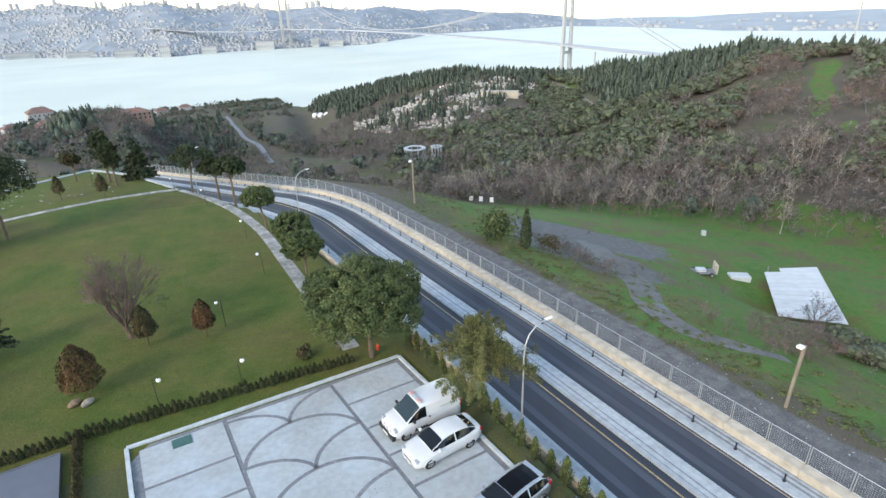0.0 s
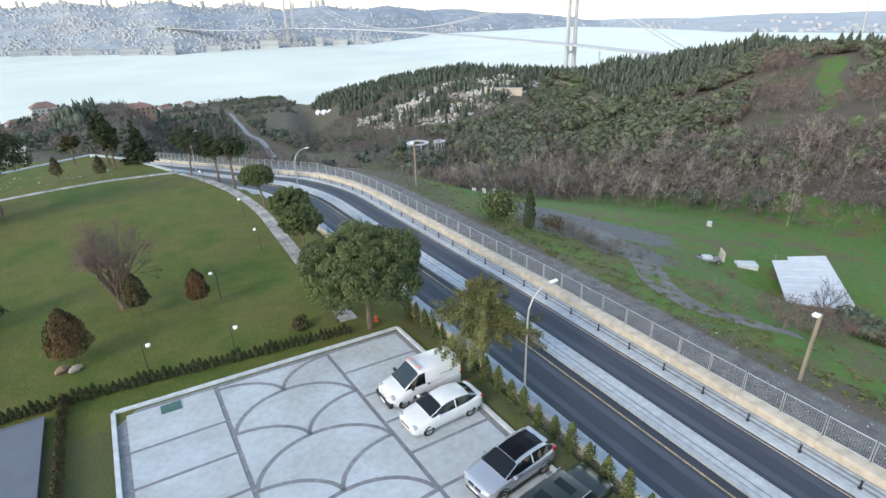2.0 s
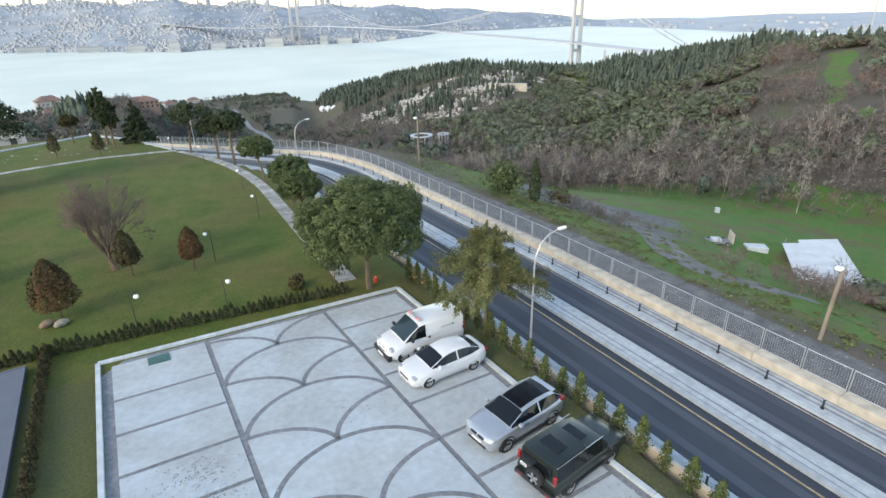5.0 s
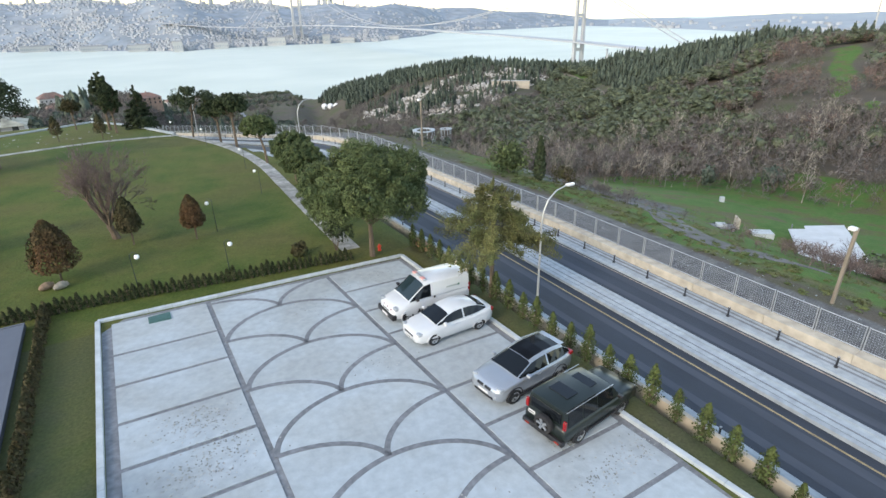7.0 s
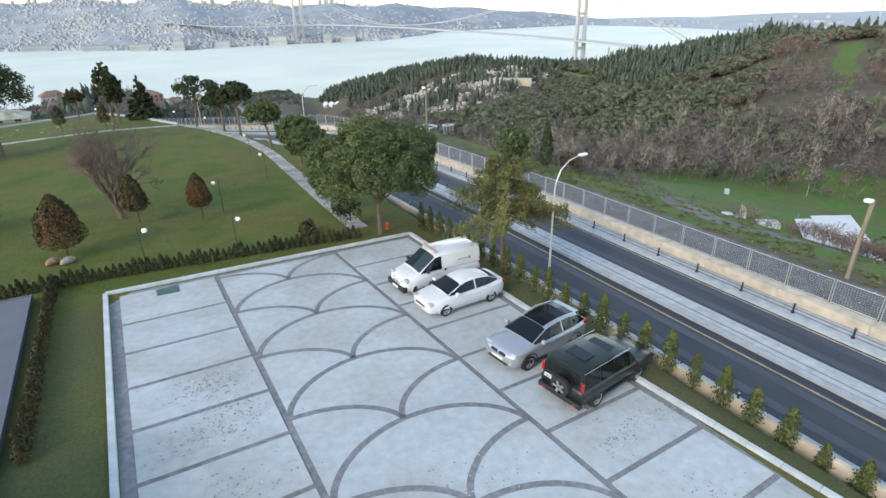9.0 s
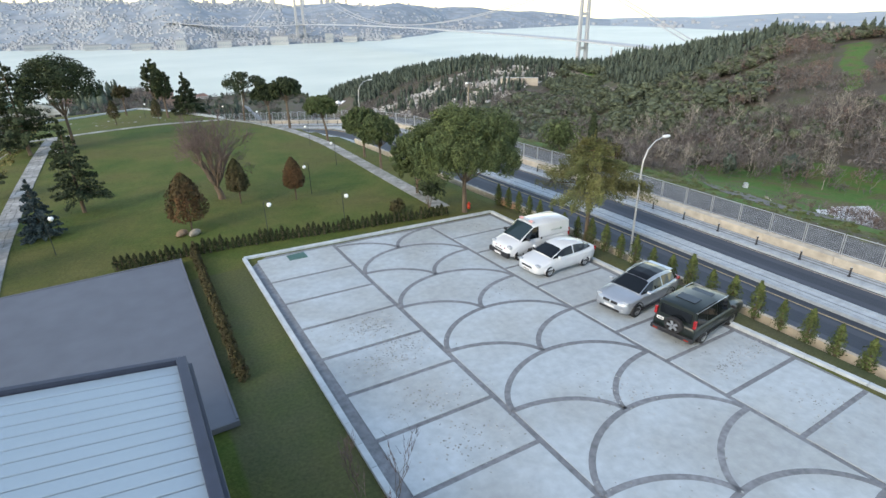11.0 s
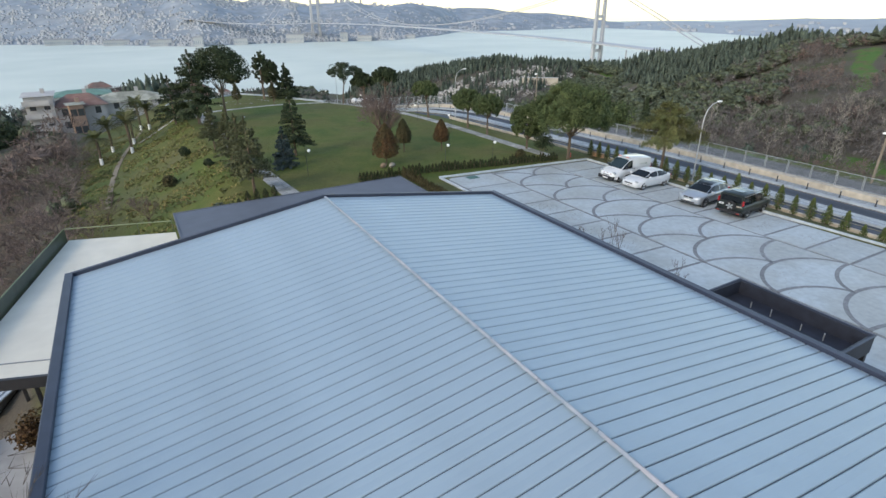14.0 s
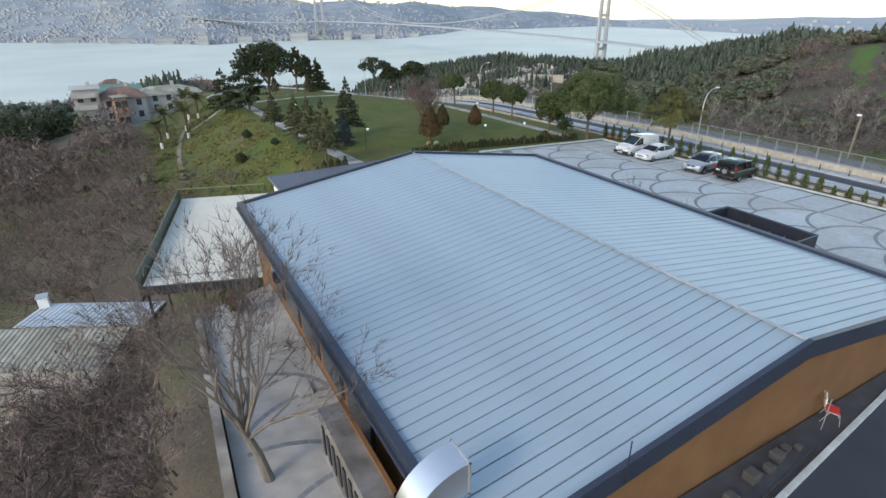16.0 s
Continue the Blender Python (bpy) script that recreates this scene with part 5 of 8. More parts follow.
# cedar by the cars, with thin olive foliage
tree("cedar", 16.95, -6.75, "feathery olive-green cedar leaning over the wall", "tree", tiered_conifer(41, 6.0, 7.0, 3.2, leaf_olive, 12, 1150, 0.048, 0.06, 0.5, 0.55, 10))
tree("cedar", 17.5, -33.5, "dark spreading cedar at the edge of the car park", "tree", tiered_conifer(43, 4.6, 4.2, 0.9, leaf_dark, 9, 130, 0.14, 0.05, 0.4))

# clipped thujas on the lawn, bronzed by winter
for n, (x, y, h, w) in enumerate(((-1.65, 6.4, 3.5, 2.25), (1.95, 10.4, 3.1, 1.45), (5.45, 9.4, 3.0, 1.45))):
    tree("thuja", x, y, "bronze-brown egg-shaped thuja on a bare stem in the lawn", "tree", cone_thuja(50 + n, h, w, 0.75 if n == 0 else 0.95, leaf_rust if n != 1 else leaf_brown_hedge), group="lawn thujas")
for n, (x, y) in enumerate(((0.6, 56.1), (-4.4, 59.4))):
    tree("thuja", x, y, "dark olive thuja on a bare stem beside the far path", "tree", cone_thuja(56 + n, 3.3, 1.5, 1.0, leaf_brown_hedge, 0.12, 900), group="far thujas")
tree("bare_tree", 1.1, 12.2, "leafless multi-stemmed tree with fine reddish twigs on the lawn", "tree", fan_tree(61, 1.0, 12, 1.75, 5, 3, 0.21, 0.0125, bark, 0.6, 1.5, (-0.25, 0.0), 0.28))
# yard and car park edge bare trees
tree("bare_tree", -25.4, -27.9, "tall leafless tree growing through the yard paving", "tree", fan_tree(62, 1.9, 10, 2.4, 5, 3, 0.125, 0.0075, bark_pale, 0.55, 1.5, (-0.45, 0.3), 0.33), z=-0.42)
for n, (x, y, h) in enumerate(((-0.5, -18.6, 3.3), (-0.6, -22.2, 2.7), (-0.6, -16.4, 2.1))):
    tree("bare_shrub", x, y, "thin leafless sapling in the grass strip by the building", "shrub", bare_tree(63 + n, h, 0.018, 4, 0.3, 2, 0.45, 3), group="saplings by the roof")
for n, (x, y) in enumerate(((-23.4, 16.9), (-20.3, 11.6), (-24.6, 12.5))):
    tree("bare_shrub", x, y, "leafless reddish-brown shrub at the foot of the bank", "shrub", fan_tree(263 + n, 0.5, 9, 0.9, 4, 3, 0.05, 0.007, bark, 0.6, 1.3, (0.0, 0.0), 0.3), group="shrubs on the bank")

# conifers along the side path
for n, (x, y, h, w, m, lab) in enumerate((
        (-13.1, 4.2, 5.4, 3.6, leaf_cedar, "dark green young cedar beside the side path"), (-13.0, 9.0, 5.0, 3.4, leaf_cedar, "dark green young cedar beside the side path"),
        (-13.0, 13.6, 4.8, 3.2, leaf_cedar, "olive young cedar beside the side path"), (-13.2, 22.5, 4.2, 2.8, leaf_cedar, "olive young cedar beside the side path"),
        (-9.2, 10.6, 3.4, 2.4, leaf_blue, "blue-grey spruce on the lawn"), (-7.2, 14.6, 6.0, 3.8, leaf_dark, "dark spruce with drooping boughs on the lawn"))):
    tree("spruce" if n > 3 else "young_cedar", x, y, lab, "tree", tiered_conifer(70 + n, h, w, 0.4 if n == 4 else 1.3, m, 16, 230, 0.08, 0.2 if n > 3 else 0.05, 0.3, 0.8, 9))
tree("old_cedar", -12.4, 41.0, "old dense dark cedar at the end of the side path", "tree", tiered_conifer(80, 8.8, 7.0, 1.6, leaf_dark, 17, 260, 0.13, 0.05, 0.4, 0.55, 9))
tree("old_pine", -8.7, 43.6, "old ragged pine with an open dark crown", "tree", umbrella_pine(81, 9.6, 3.6, 3.4, 130, 110, 0.14, 0.8))
tree("old_cedar", -14.8, 46.5, "lower spreading dark cedar behind the path", "tree", tiered_conifer(82, 6.2, 6.0, 1.0, leaf_dark, 12, 220, 0.13, 0.05, 0.4, 0.6, 9))
for n, (x, y, h) in enumerate(((1.5, 67.0, 8.9), (2.3, 63.0, 7.4))):
    tree("cypress", x, y, "tall dark dense conifer on a bare trunk beyond the lawn", "tree", dome_pine(85 + n, h * 0.92, 1.45, 2.6, 70, 70, 0.13, -0.9, mat=leaf_dark))
# palms below the bank
for n, (x, y) in enumerate(((-24.4, 45.3), (-23.1, 52.4), (-20.7, 45.5), (-17.9, 56.7), (-20.3, 52.0), (-19.0, 61.0))):
    tree("palm", x, y, "stout palm with white-washed trunk foot on the slope", "palm tree", palm(90 + n, 3.3 + 0.4 * (n % 3)), group="palms on the slope")

# hedges: rows of young thujas, each plant on its own
def row_plants(name, label, category, group, spots, makers):
    firsts = []
    for n, (x, y, z, s) in enumerate(spots):
        k = n % len(makers)
        m = Matrix.Translation((x, y, z - 0.03)) @ Matrix.Rotation(n * 2.4, 4, "Z")
        if k >= len(firsts):
            ob = empty(name, m, label, category, group)
            for nm, maker, mat in makers[k]:
                made = maker()
                if isinstance(made, tuple):
                    arrays(nm, made[0], made[1], mat, ob)
                else:
                    part(nm, made, mat, ob)
            firsts.append(ob)
        else:
            c = copy_thing(firsts[k], m)
            c.scale = (s, s, s * (0.9 + 0.2 * ((n * 37) % 10) / 10))


rng = random.Random(3)
spots = []
for k in range(64):
    t = k / 63
    x = -5.6 + 18.2 * t
    y = 2.45 - 1.35 * t + rng.uniform(-0.06, 0.06)
    spots.append((x, y, float(ground_z(x, y)), rng.uniform(0.8, 1.12)))
row_plants("hedge_thuja", "small dark thuja in the clipped hedge row", "hedge plant", "hedge along the lawn", spots, [cone_thuja(110 + k, 0.78, 0.36, 0.03, leaf_hedge, 0.05, 260) for k in range(3)])
spots = []
for k in range(30):
    y = 2.2 - k * 0.42
    x = -2.05 + 0.012 * (y - 2) + rng.uniform(-0.05, 0.05)
    spots.append((x, y, float(ground_z(x, y)), rng.uniform(0.85, 1.1)))
row_plants("hedge_thuja", "brownish thuja in the hedge beside the wing", "hedge plant", "hedge beside the wing", spots, [cone_thuja(120 + k, 0.8, 0.46, 0.03, leaf_brown_hedge, 0.06, 260) for k in range(3)])
spots = []
for k in range(45):
    y = 1.0 - k * 1.02
    x = lot_right(min(y, 0)) + 1.3 + rng.uniform(-0.06, 0.06)
    spots.append((x, y, float(ground_z(x, y)), rng.uniform(0.85, 1.15)))
row_plants("young_cypress", "young bushy green cypress in a row along the wall", "young tree", "cypresses along the car park", spots, [cone_thuja(130 + k, 1.5, 0.5, 0.1, leaf_thuja, 0.05, 800, 0.3) for k in range(4)])
spots = [(-16.4 + 0.6 * k, 1.9, float(ground_z(-16.4 + 0.6 * k, 1.9)), 1.0) for k in range(8)]
row_plants("hedge_thuja", "small dark thuja beside the side path", "hedge plant", "thujas by the wing", spots, [cone_thuja(140, 0.9, 0.5, 0.05, leaf_hedge, 0.07, 260)])
tree("rust_shrub", -24.4, -17.6, "rust-brown bushy shrub at the yard corner", "shrub", shrub(146, 1.6, 1.5, leaf_rust, 1400, 0.07, 12), z=-0.42)
tree("thuja", -0.6, -22.9, "small dense green thuja beside the entrance", "shrub", cone_thuja(145, 1.0, 0.7, 0.05, leaf_hedge, 0.07, 500))
for n, (x, y, h, w, m, lab) in enumerate((
        (12.4, 2.9, 2.5, 2.3, leaf_dark, "dark greyish shrub beside the footpath"), (10.3, 3.4, 0.9, 1.1, leaf_brown_hedge, "low bronze shrub at the hedge"),
        (-15.6, 3.0, 0.9, 1.4, leaf_blue, "low grey-green shrub on the bank"), (-15.8, 25.8, 1.2, 1.2, leaf_dark, "low dark shrub on the bank"), (-18.0, 18.3, 1.3, 1.6, leaf_brown_hedge, "low olive shrub on the bank"),
        (-14.7, 16.5, 1.0, 1.0, leaf_dark, "low dark shrub on the bank"), (34.2, 14.3, 3.2, 4.6, leaf_pine, "large dense round bush below the fence"), (37.4, 10.0, 2.0, 2.6, leaf_brown_hedge, "ragged brown bush below the fence"))):
    tree("shrub", x, y, lab, "shrub", shrub(150 + n, h, w, m, 900 if h < 3 else 3000, 0.11 if h < 3 else 0.16, 9 if h < 3 else 26))
tree("cypress", 35.0, 10.8, "narrow dark cypress below the fence", "tree", cone_thuja(160, 4.2, 1.1, 0.2, leaf_dark, 0.16, 900))


# ---- cars ----
def paint(name, colour, rough=0.25, metal=0.0):
    m = material(name, colour, rough, metal, vary=0.04, grain=1.5, big=0.8)
    m.node_tree.nodes["Principled BSDF"].inputs["Coat Weight"].default_value = 0.6
    m.node_tree.nodes["Principled BSDF"].inputs["Coat Roughness"].default_value = 0.08
    return m


car_white = paint("car_white", (0.56, 0.58, 0.59), 0.3)
car_silver = paint("car_silver", (0.4, 0.43, 0.46), 0.3, 0.6)
car_green = paint("car_green", (0.009, 0.015, 0.013), 0.35)
car_green.node_tree.nodes["Principled BSDF"].inputs["Coat Weight"].default_value = 0.15
car_glass = glassy("car_glass", (0.006, 0.008, 0.01), 0.05, spec=0.35)
van_glass = glassy("van_glass", (0.015, 0.028, 0.032), 0.05, spec=0.5)
car_black = material("car_black", (0.015, 0.015, 0.017), 0.45, vary=0.1, grain=5)
tyre_rubber = material("tyre_rubber", (0.018, 0.018, 0.019), 0.85, vary=0.15, grain=8)
alloy = material("alloy", (0.5, 0.51, 0.52), 0.3, metal=0.8, vary=0.08, grain=5)
lamp_clear = glassy("lamp_clear", (0.34, 0.37, 0.39), 0.1)
lamp_red = glassy("lamp_red", (0.28, 0.008, 0.01), 0.15)
lamp_orange = glassy("lamp_orange", (0.3, 0.03, 0.015), 0.2)
plate_white = material("plate_white", (0.7, 0.7, 0.68), 0.4, vary=0.03, grain=8)


def body_loft(stations):
    bm = bmesh.new()
    rings = []
    for x, w, zb, zt in stations:
        h = zt - zb
        half = [(0, zb), (0.8 * w, zb), (0.96 * w, zb + 0.1 * h), (w, zb + 0.4 * h), (0.99 * w, zb + 0.72 * h), (0.955 * w, zb + 0.9 * h), (0.86 * w, zb + 0.985 * h), (0.5 * w, zt + 0.012), (0, zt + 0.02)]
        ring = [bm.verts.new((x, y, z)) for y, z in half] + [bm.verts.new((x, -y, z)) for y, z in half[-2:0:-1]]
        rings.append(ring)
    n = len(rings[0])
    for a, b in zip(rings, rings[1:]):
        for k in range(n):
            bm.faces.new((a[k], a[(k + 1) % n], b[(k + 1) % n], b[k]))
    bm.faces.new(rings[0][::-1])
    bm.faces.new(rings[-1])
    bmesh.ops.recalc_face_normals(bm, faces=bm.faces)
    return bm


def cabin_grid(stations):
    grid = []
    for x, wb, wr, zb, zr in stations:
        row = [Vector((x, wb, zb)), Vector((x, wr + (wb - wr) * 0.12, zr - 0.07 * min(1, (zr - zb) * 3))), Vector((x, wr * 0.86, zr)), Vector((x, 0, zr + 0.025))]
        grid.append(row)
    return grid


def cabin_shell(grid):
    bm = bmesh.new()
    rows = [[bm.verts.new(p) for p in row] + [bm.verts.new((p.x, -p.y, p.z)) for p in row[-2::-1]] for row in grid]
    for a, b in zip(rows, rows[1:]):
        for k in range(len(a) - 1):
            bm.faces.new((a[k], a[k + 1], b[k + 1], b[k]))
    bm.faces.new(rows[0])
    bm.faces.new(rows[-1][::-1])
    bmesh.ops.recalc_face_normals(bm, faces=bm.faces)
    return bm


def pane(quads, out=0.012, inset=0.05):
    """A thin pane that follows quads of points, drawn in a little from their rim and proud of them."""
    bm = bmesh.new()
    c = sum((p for q in quads for p in q), Vector()) / (4 * len(quads))
    seen = {}
    for q in quads:
        vs = []
        for p in q:
            key = tuple(round(v, 4) for v in p)
            if key not in seen:
                seen[key] = bm.verts.new(p + (c - p) * inset)
            vs.append(seen[key])
        if len(set(vs)) == 4:
            bm.faces.new(vs)
    bmesh.ops.recalc_face_normals(bm, faces=bm.faces)
    bm.normal_update()
    away = c - Vector((-0.3, 0, 0.6))
    s = 1 if sum((f.normal * f.calc_area() for f in bm.faces), Vector()).dot(away) > 0 else -1
    for v in bm.verts:
        v.co += v.normal * s * out
    inner = {v: v.normal * s for v in bm.verts}
    r = bmesh.ops.extrude_face_region(bm, geom=bm.faces[:])
    for v in inner:
        v.co -= inner[v] * 0.01
    bmesh.ops.recalc_face_normals(bm, faces=bm.faces)
    return bm


def wheel(parent, x, y, r, w, spokes=5):
    bm = bmesh.new()
    s = 1 if y > 0 else -1
    prof = [(0.62, 0.5), (0.9, 0.5), (1.0, 0.36), (1.0, -0.36), (0.9, -0.5), (0.62, -0.5)]
    n = 24
    rings = [[bm.verts.new((x + r * q * math.cos(a), y + s * w * t, r + r * q * math.sin(a))) for a in (2 * math.pi * k / n for k in range(n))] for q, t in prof]
    for a, b in zip(rings, rings[1:]):
        for k in range(n):
            bm.faces.new((a[k], a[(k + 1) % n], b[(k + 1) % n], b[k]))
    bm.faces.new(rings[-1])
    bmesh.ops.recalc_face_normals(bm, faces=bm.faces)
    wh = part("wheel", bm, tyre_rubber, parent)
    bm = bmesh.new()
    yo = y + s * w * 0.42
    for k in range(spokes):
        a = 2 * math.pi * k / spokes + 0.3
        c, d = Vector((math.cos(a), 0, math.sin(a))), Vector((-math.sin(a), 0, math.cos(a)))
        o = Vector((x, yo, r))
        v = [bm.verts.new(o + c * r * 0.1 + d * r * 0.1), bm.verts.new(o + c * r * 0.1 - d * r * 0.1), bm.verts.new(o + c * r * 0.62 - d * r * 0.13), bm.verts.new(o + c * r * 0.62 + d * r * 0.13)]
        bm.faces.new(v)
    ring = [[bm.verts.new((x + r * q * math.cos(a), yo + s * dy, r + r * q * math.sin(a))) for a in (2 * math.pi * k / n for k in range(n))] for q, dy in ((0.64, 0.015), (0.56, 0.0))]
    for k in range(n):
        bm.faces.new((ring[0][k], ring[0][(k + 1) % n], ring[1][(k + 1) % n], ring[1][k]))
    e = bmesh.ops.extrude_face_region(bm, geom=bm.faces[:])
    for v in e["geom"]:
        if isinstance(v, bmesh.types.BMVert):
            v.co.y -= s * 0.03
    bmesh.ops.recalc_face_normals(bm, faces=bm.faces)
    part("rim", bm, alloy, wh)
    return wh


def arch_trim(parent, x, y, r, mat):
    bm = bmesh.new()
    s = 1 if y > 0 else -1
    pts = [(x + r * math.cos(a), y, r * 0.86 + r * math.sin(a)) for a in np.linspace(-0.2, math.pi + 0.2, 18)]
    tube(bm, pts, 0.035, 6)
    part("wheel_arch", bm, mat, parent)
    bm = bmesh.new()
    n = 20
    c = bm.verts.new((x, y - s * 0.02 + s * 0.022, r * 0.86))
    vs = [bm.verts.new((x + r * math.cos(a), y - s * 0.02 + s * 0.022, r * 0.86 + r * math.sin(a))) for a in np.linspace(-0.2, math.pi + 0.2, n)]
    for a, b in zip(vs, vs[1:]):
        bm.faces.new((c, a, b))
    e = bmesh.ops.extrude_face_region(bm, geom=bm.faces[:])
    for v in e["geom"]:
        if isinstance(v, bmesh.types.BMVert):
            v.co.y -= s * 0.06
    part("wheel_well", bm, car_black, parent)


def block(parent, name, x0, x1, y0, y1, z0, z1, mat, bevel=0.02, label=""):
    bm = bmesh.new()
    box(bm, x0, x1, y0, y1, z0, z1, bevel)
    return part(name, bm, mat, parent, label)


def mirror_pair(ob, x, y, z, mat):
    for s in (-1, 1):
        block(ob, "wing_mirror", x - 0.06, x + 0.09, s * y - 0.1, s * y + 0.1, z, z + 0.14, mat, 0.03)


def sides(grid, i0, i1, s):
    return [tuple(Vector((p.x, p.y * s, p.z)) for p in (grid[i][0], grid[i + 1][0], grid[i + 1][1], grid[i][1])) for i in range(i0, i1)]


def tops(grid, i0, i1, full=True):
    out = []
    for i in range(i0, i1):
        a, b = grid[i], grid[i + 1]
        for k in (1, 2) if full else (2,):
            q = (a[k], b[k], b[k + 1], a[k + 1])
            out.append(q)
            out.append(tuple(Vector((p.x, -p.y, p.z)) for p in q))
    return out


def car_at(x, y, heading, name, label, tall=1.0, long=1.0):
    m = Matrix.Translation((x, y, lot_z(x) + 0.002)) @ Matrix.Rotation(math.atan(-SLOPE), 4, "Y") @ Matrix.Rotation(radians(heading), 4, "Z")
    return empty(name, m @ Matrix.Diagonal((long, 0.96, tall, 1)), label, "car")


def finish(ob, body, cab, colour, wheels, track, wr, ww, glass, windows, screens, arches):
    part("body", body_loft(body), colour, ob, smooth=True)
    g = cabin_grid(cab)
    part("cabin", cabin_shell(g), colour, ob, smooth=True).data.set_sharp_from_angle(angle=radians(38))
    for s in (-1, 1):
        for i0, i1 in windows:
            part("side_window", pane(sides(g, i0, i1, s), 0.012, 0.06), glass, ob)
    for nm, i0, i1 in screens:
        part(nm, pane(tops(g, i0, i1, nm != "glass_roof"), 0.012, 0.03), glass, ob)
    for x in wheels:
        for s in (-1, 1):
            wheel(ob, x, s * track, wr, ww)
            arch_trim(ob, x, s * (track + ww * 0.42), wr * 1.17, arches)
    return g


# white saloon
c = car_at(13.45, -8.25, 183, "saloon_car", "white four-door saloon car parked in a bay", 0.91, 0.935)
finish(c,
       [(2.16, 0.42, 0.42, 0.6), (2.12, 0.62, 0.26, 0.68), (1.95, 0.76, 0.2, 0.74), (1.6, 0.83, 0.18, 0.83), (0.95, 0.85, 0.18, 0.94), (0.2, 0.85, 0.18, 0.97), (-0.9, 0.85, 0.18, 0.99), (-1.6, 0.84, 0.2, 1.03), (-1.95, 0.79, 0.26, 1.04), (-2.12, 0.7, 0.32, 0.98), (-2.18, 0.55, 0.45, 0.85)],
       [(1.12, 0.74, 0.66, 0.93, 0.96), (0.42, 0.79, 0.58, 0.95, 1.34), (0.1, 0.79, 0.57, 0.96, 1.43), (-0.35, 0.79, 0.57, 0.97, 1.47), (-0.8, 0.79, 0.56, 0.98, 1.44), (-1.25, 0.77, 0.55, 1.0, 1.35), (-1.75, 0.68, 0.58, 1.03, 1.09)],
       car_white, (1.3, -1.27), 0.74, 0.31, 0.2, car_glass, ((0, 3), (3, 6)), (("windscreen", 0, 1), ("rear_window", 5, 6)), car_white)
mirror_pair(c, 0.75, 0.92, 0.95, car_white)
for s in (-1, 1):
    block(c, "headlight", 1.86, 2.08, s * 0.6 - 0.14, s * 0.6 + 0.14, 0.62, 0.75, lamp_clear, 0.04)
    block(c, "tail_light", -2.16, -1.98, s * 0.62 - 0.13, s * 0.62 + 0.13, 0.78, 0.98, lamp_red, 0.04)
    for x in (0.1, -0.85):
        block(c, "door_handle", x - 0.09, x + 0.09, s * 0.855 - 0.015, s * 0.855 + 0.015, 0.82, 0.85, car_white, 0.008)
block(c, "grille", 2.1, 2.18, -0.36, 0.36, 0.5, 0.6, car_black, 0.02)
block(c, "number_plate", 2.16, 2.2, -0.26, 0.26, 0.36, 0.46, plate_white, 0.005)
block(c, "plate_bar", 2.197, 2.203, -0.2, 0.2, 0.39, 0.43, car_black, 0.0)

# white panel van
c = car_at(13.5, -6.02, 181, "panel_van", "white panel van with red-striped bumper and roof light bar", 0.94, 0.95)
g = finish(c,
           [(2.16, 0.5, 0.36, 0.62), (2.1, 0.7, 0.26, 0.76), (1.85, 0.83, 0.22, 0.9), (1.45, 0.87, 0.2, 1.02), (0.9, 0.89, 0.2, 1.1), (0.2, 0.89, 0.2, 1.12), (-1.9, 0.89, 0.22, 1.12), (-2.12, 0.86, 0.26, 1.1), (-2.17, 0.8, 0.34, 1.05)],
           [(1.32, 0.8, 0.72, 1.04, 1.08), (0.78, 0.85, 0.69, 1.08, 1.52), (0.45, 0.86, 0.7, 1.1, 1.78), (0.1, 0.87, 0.74, 1.1, 1.84), (-0.45, 0.88, 0.78, 1.1, 1.86), (-1.9, 0.88, 0.79, 1.1, 1.85), (-2.1, 0.86, 0.76, 1.08, 1.8)],
           car_white, (1.38, -1.37), 0.76, 0.32, 0.2, car_glass, ((0, 3),), (), car_white)
part("windscreen", pane(tops(g, 0, 2), 0.014, 0.04), van_glass, c)
block(c, "light_bar", 0.22, 0.4, -0.58, 0.58, 1.87, 1.96, lamp_clear, 0.03, "pale roof light bar with red tint")
for s in (-1, 1):
    block(c, "light_bar_lens", 0.21, 0.41, s * 0.38 - 0.15, s * 0.38 + 0.15, 1.88, 1.97, material("pale_red", (0.55, 0.25, 0.22), 0.3), 0.03)
block(c, "front_bumper", 1.98, 2.22, -0.8, 0.8, 0.24, 0.52, car_black, 0.05, "black plastic bumper")
for k in range(6):
    y = -0.45 + k * 0.18
    block(c, "warning_stripe", 2.06, 2.128, y - 0.045, y + 0.045, 0.66, 0.76, lamp_red if k % 2 else plate_white, 0.01)
block(c, "grille", 2.08, 2.17, -0.32, 0.32, 0.56, 0.64, car_black, 0.02)
mirror_pair(c, 0.95, 0.98, 1.12, car_black)
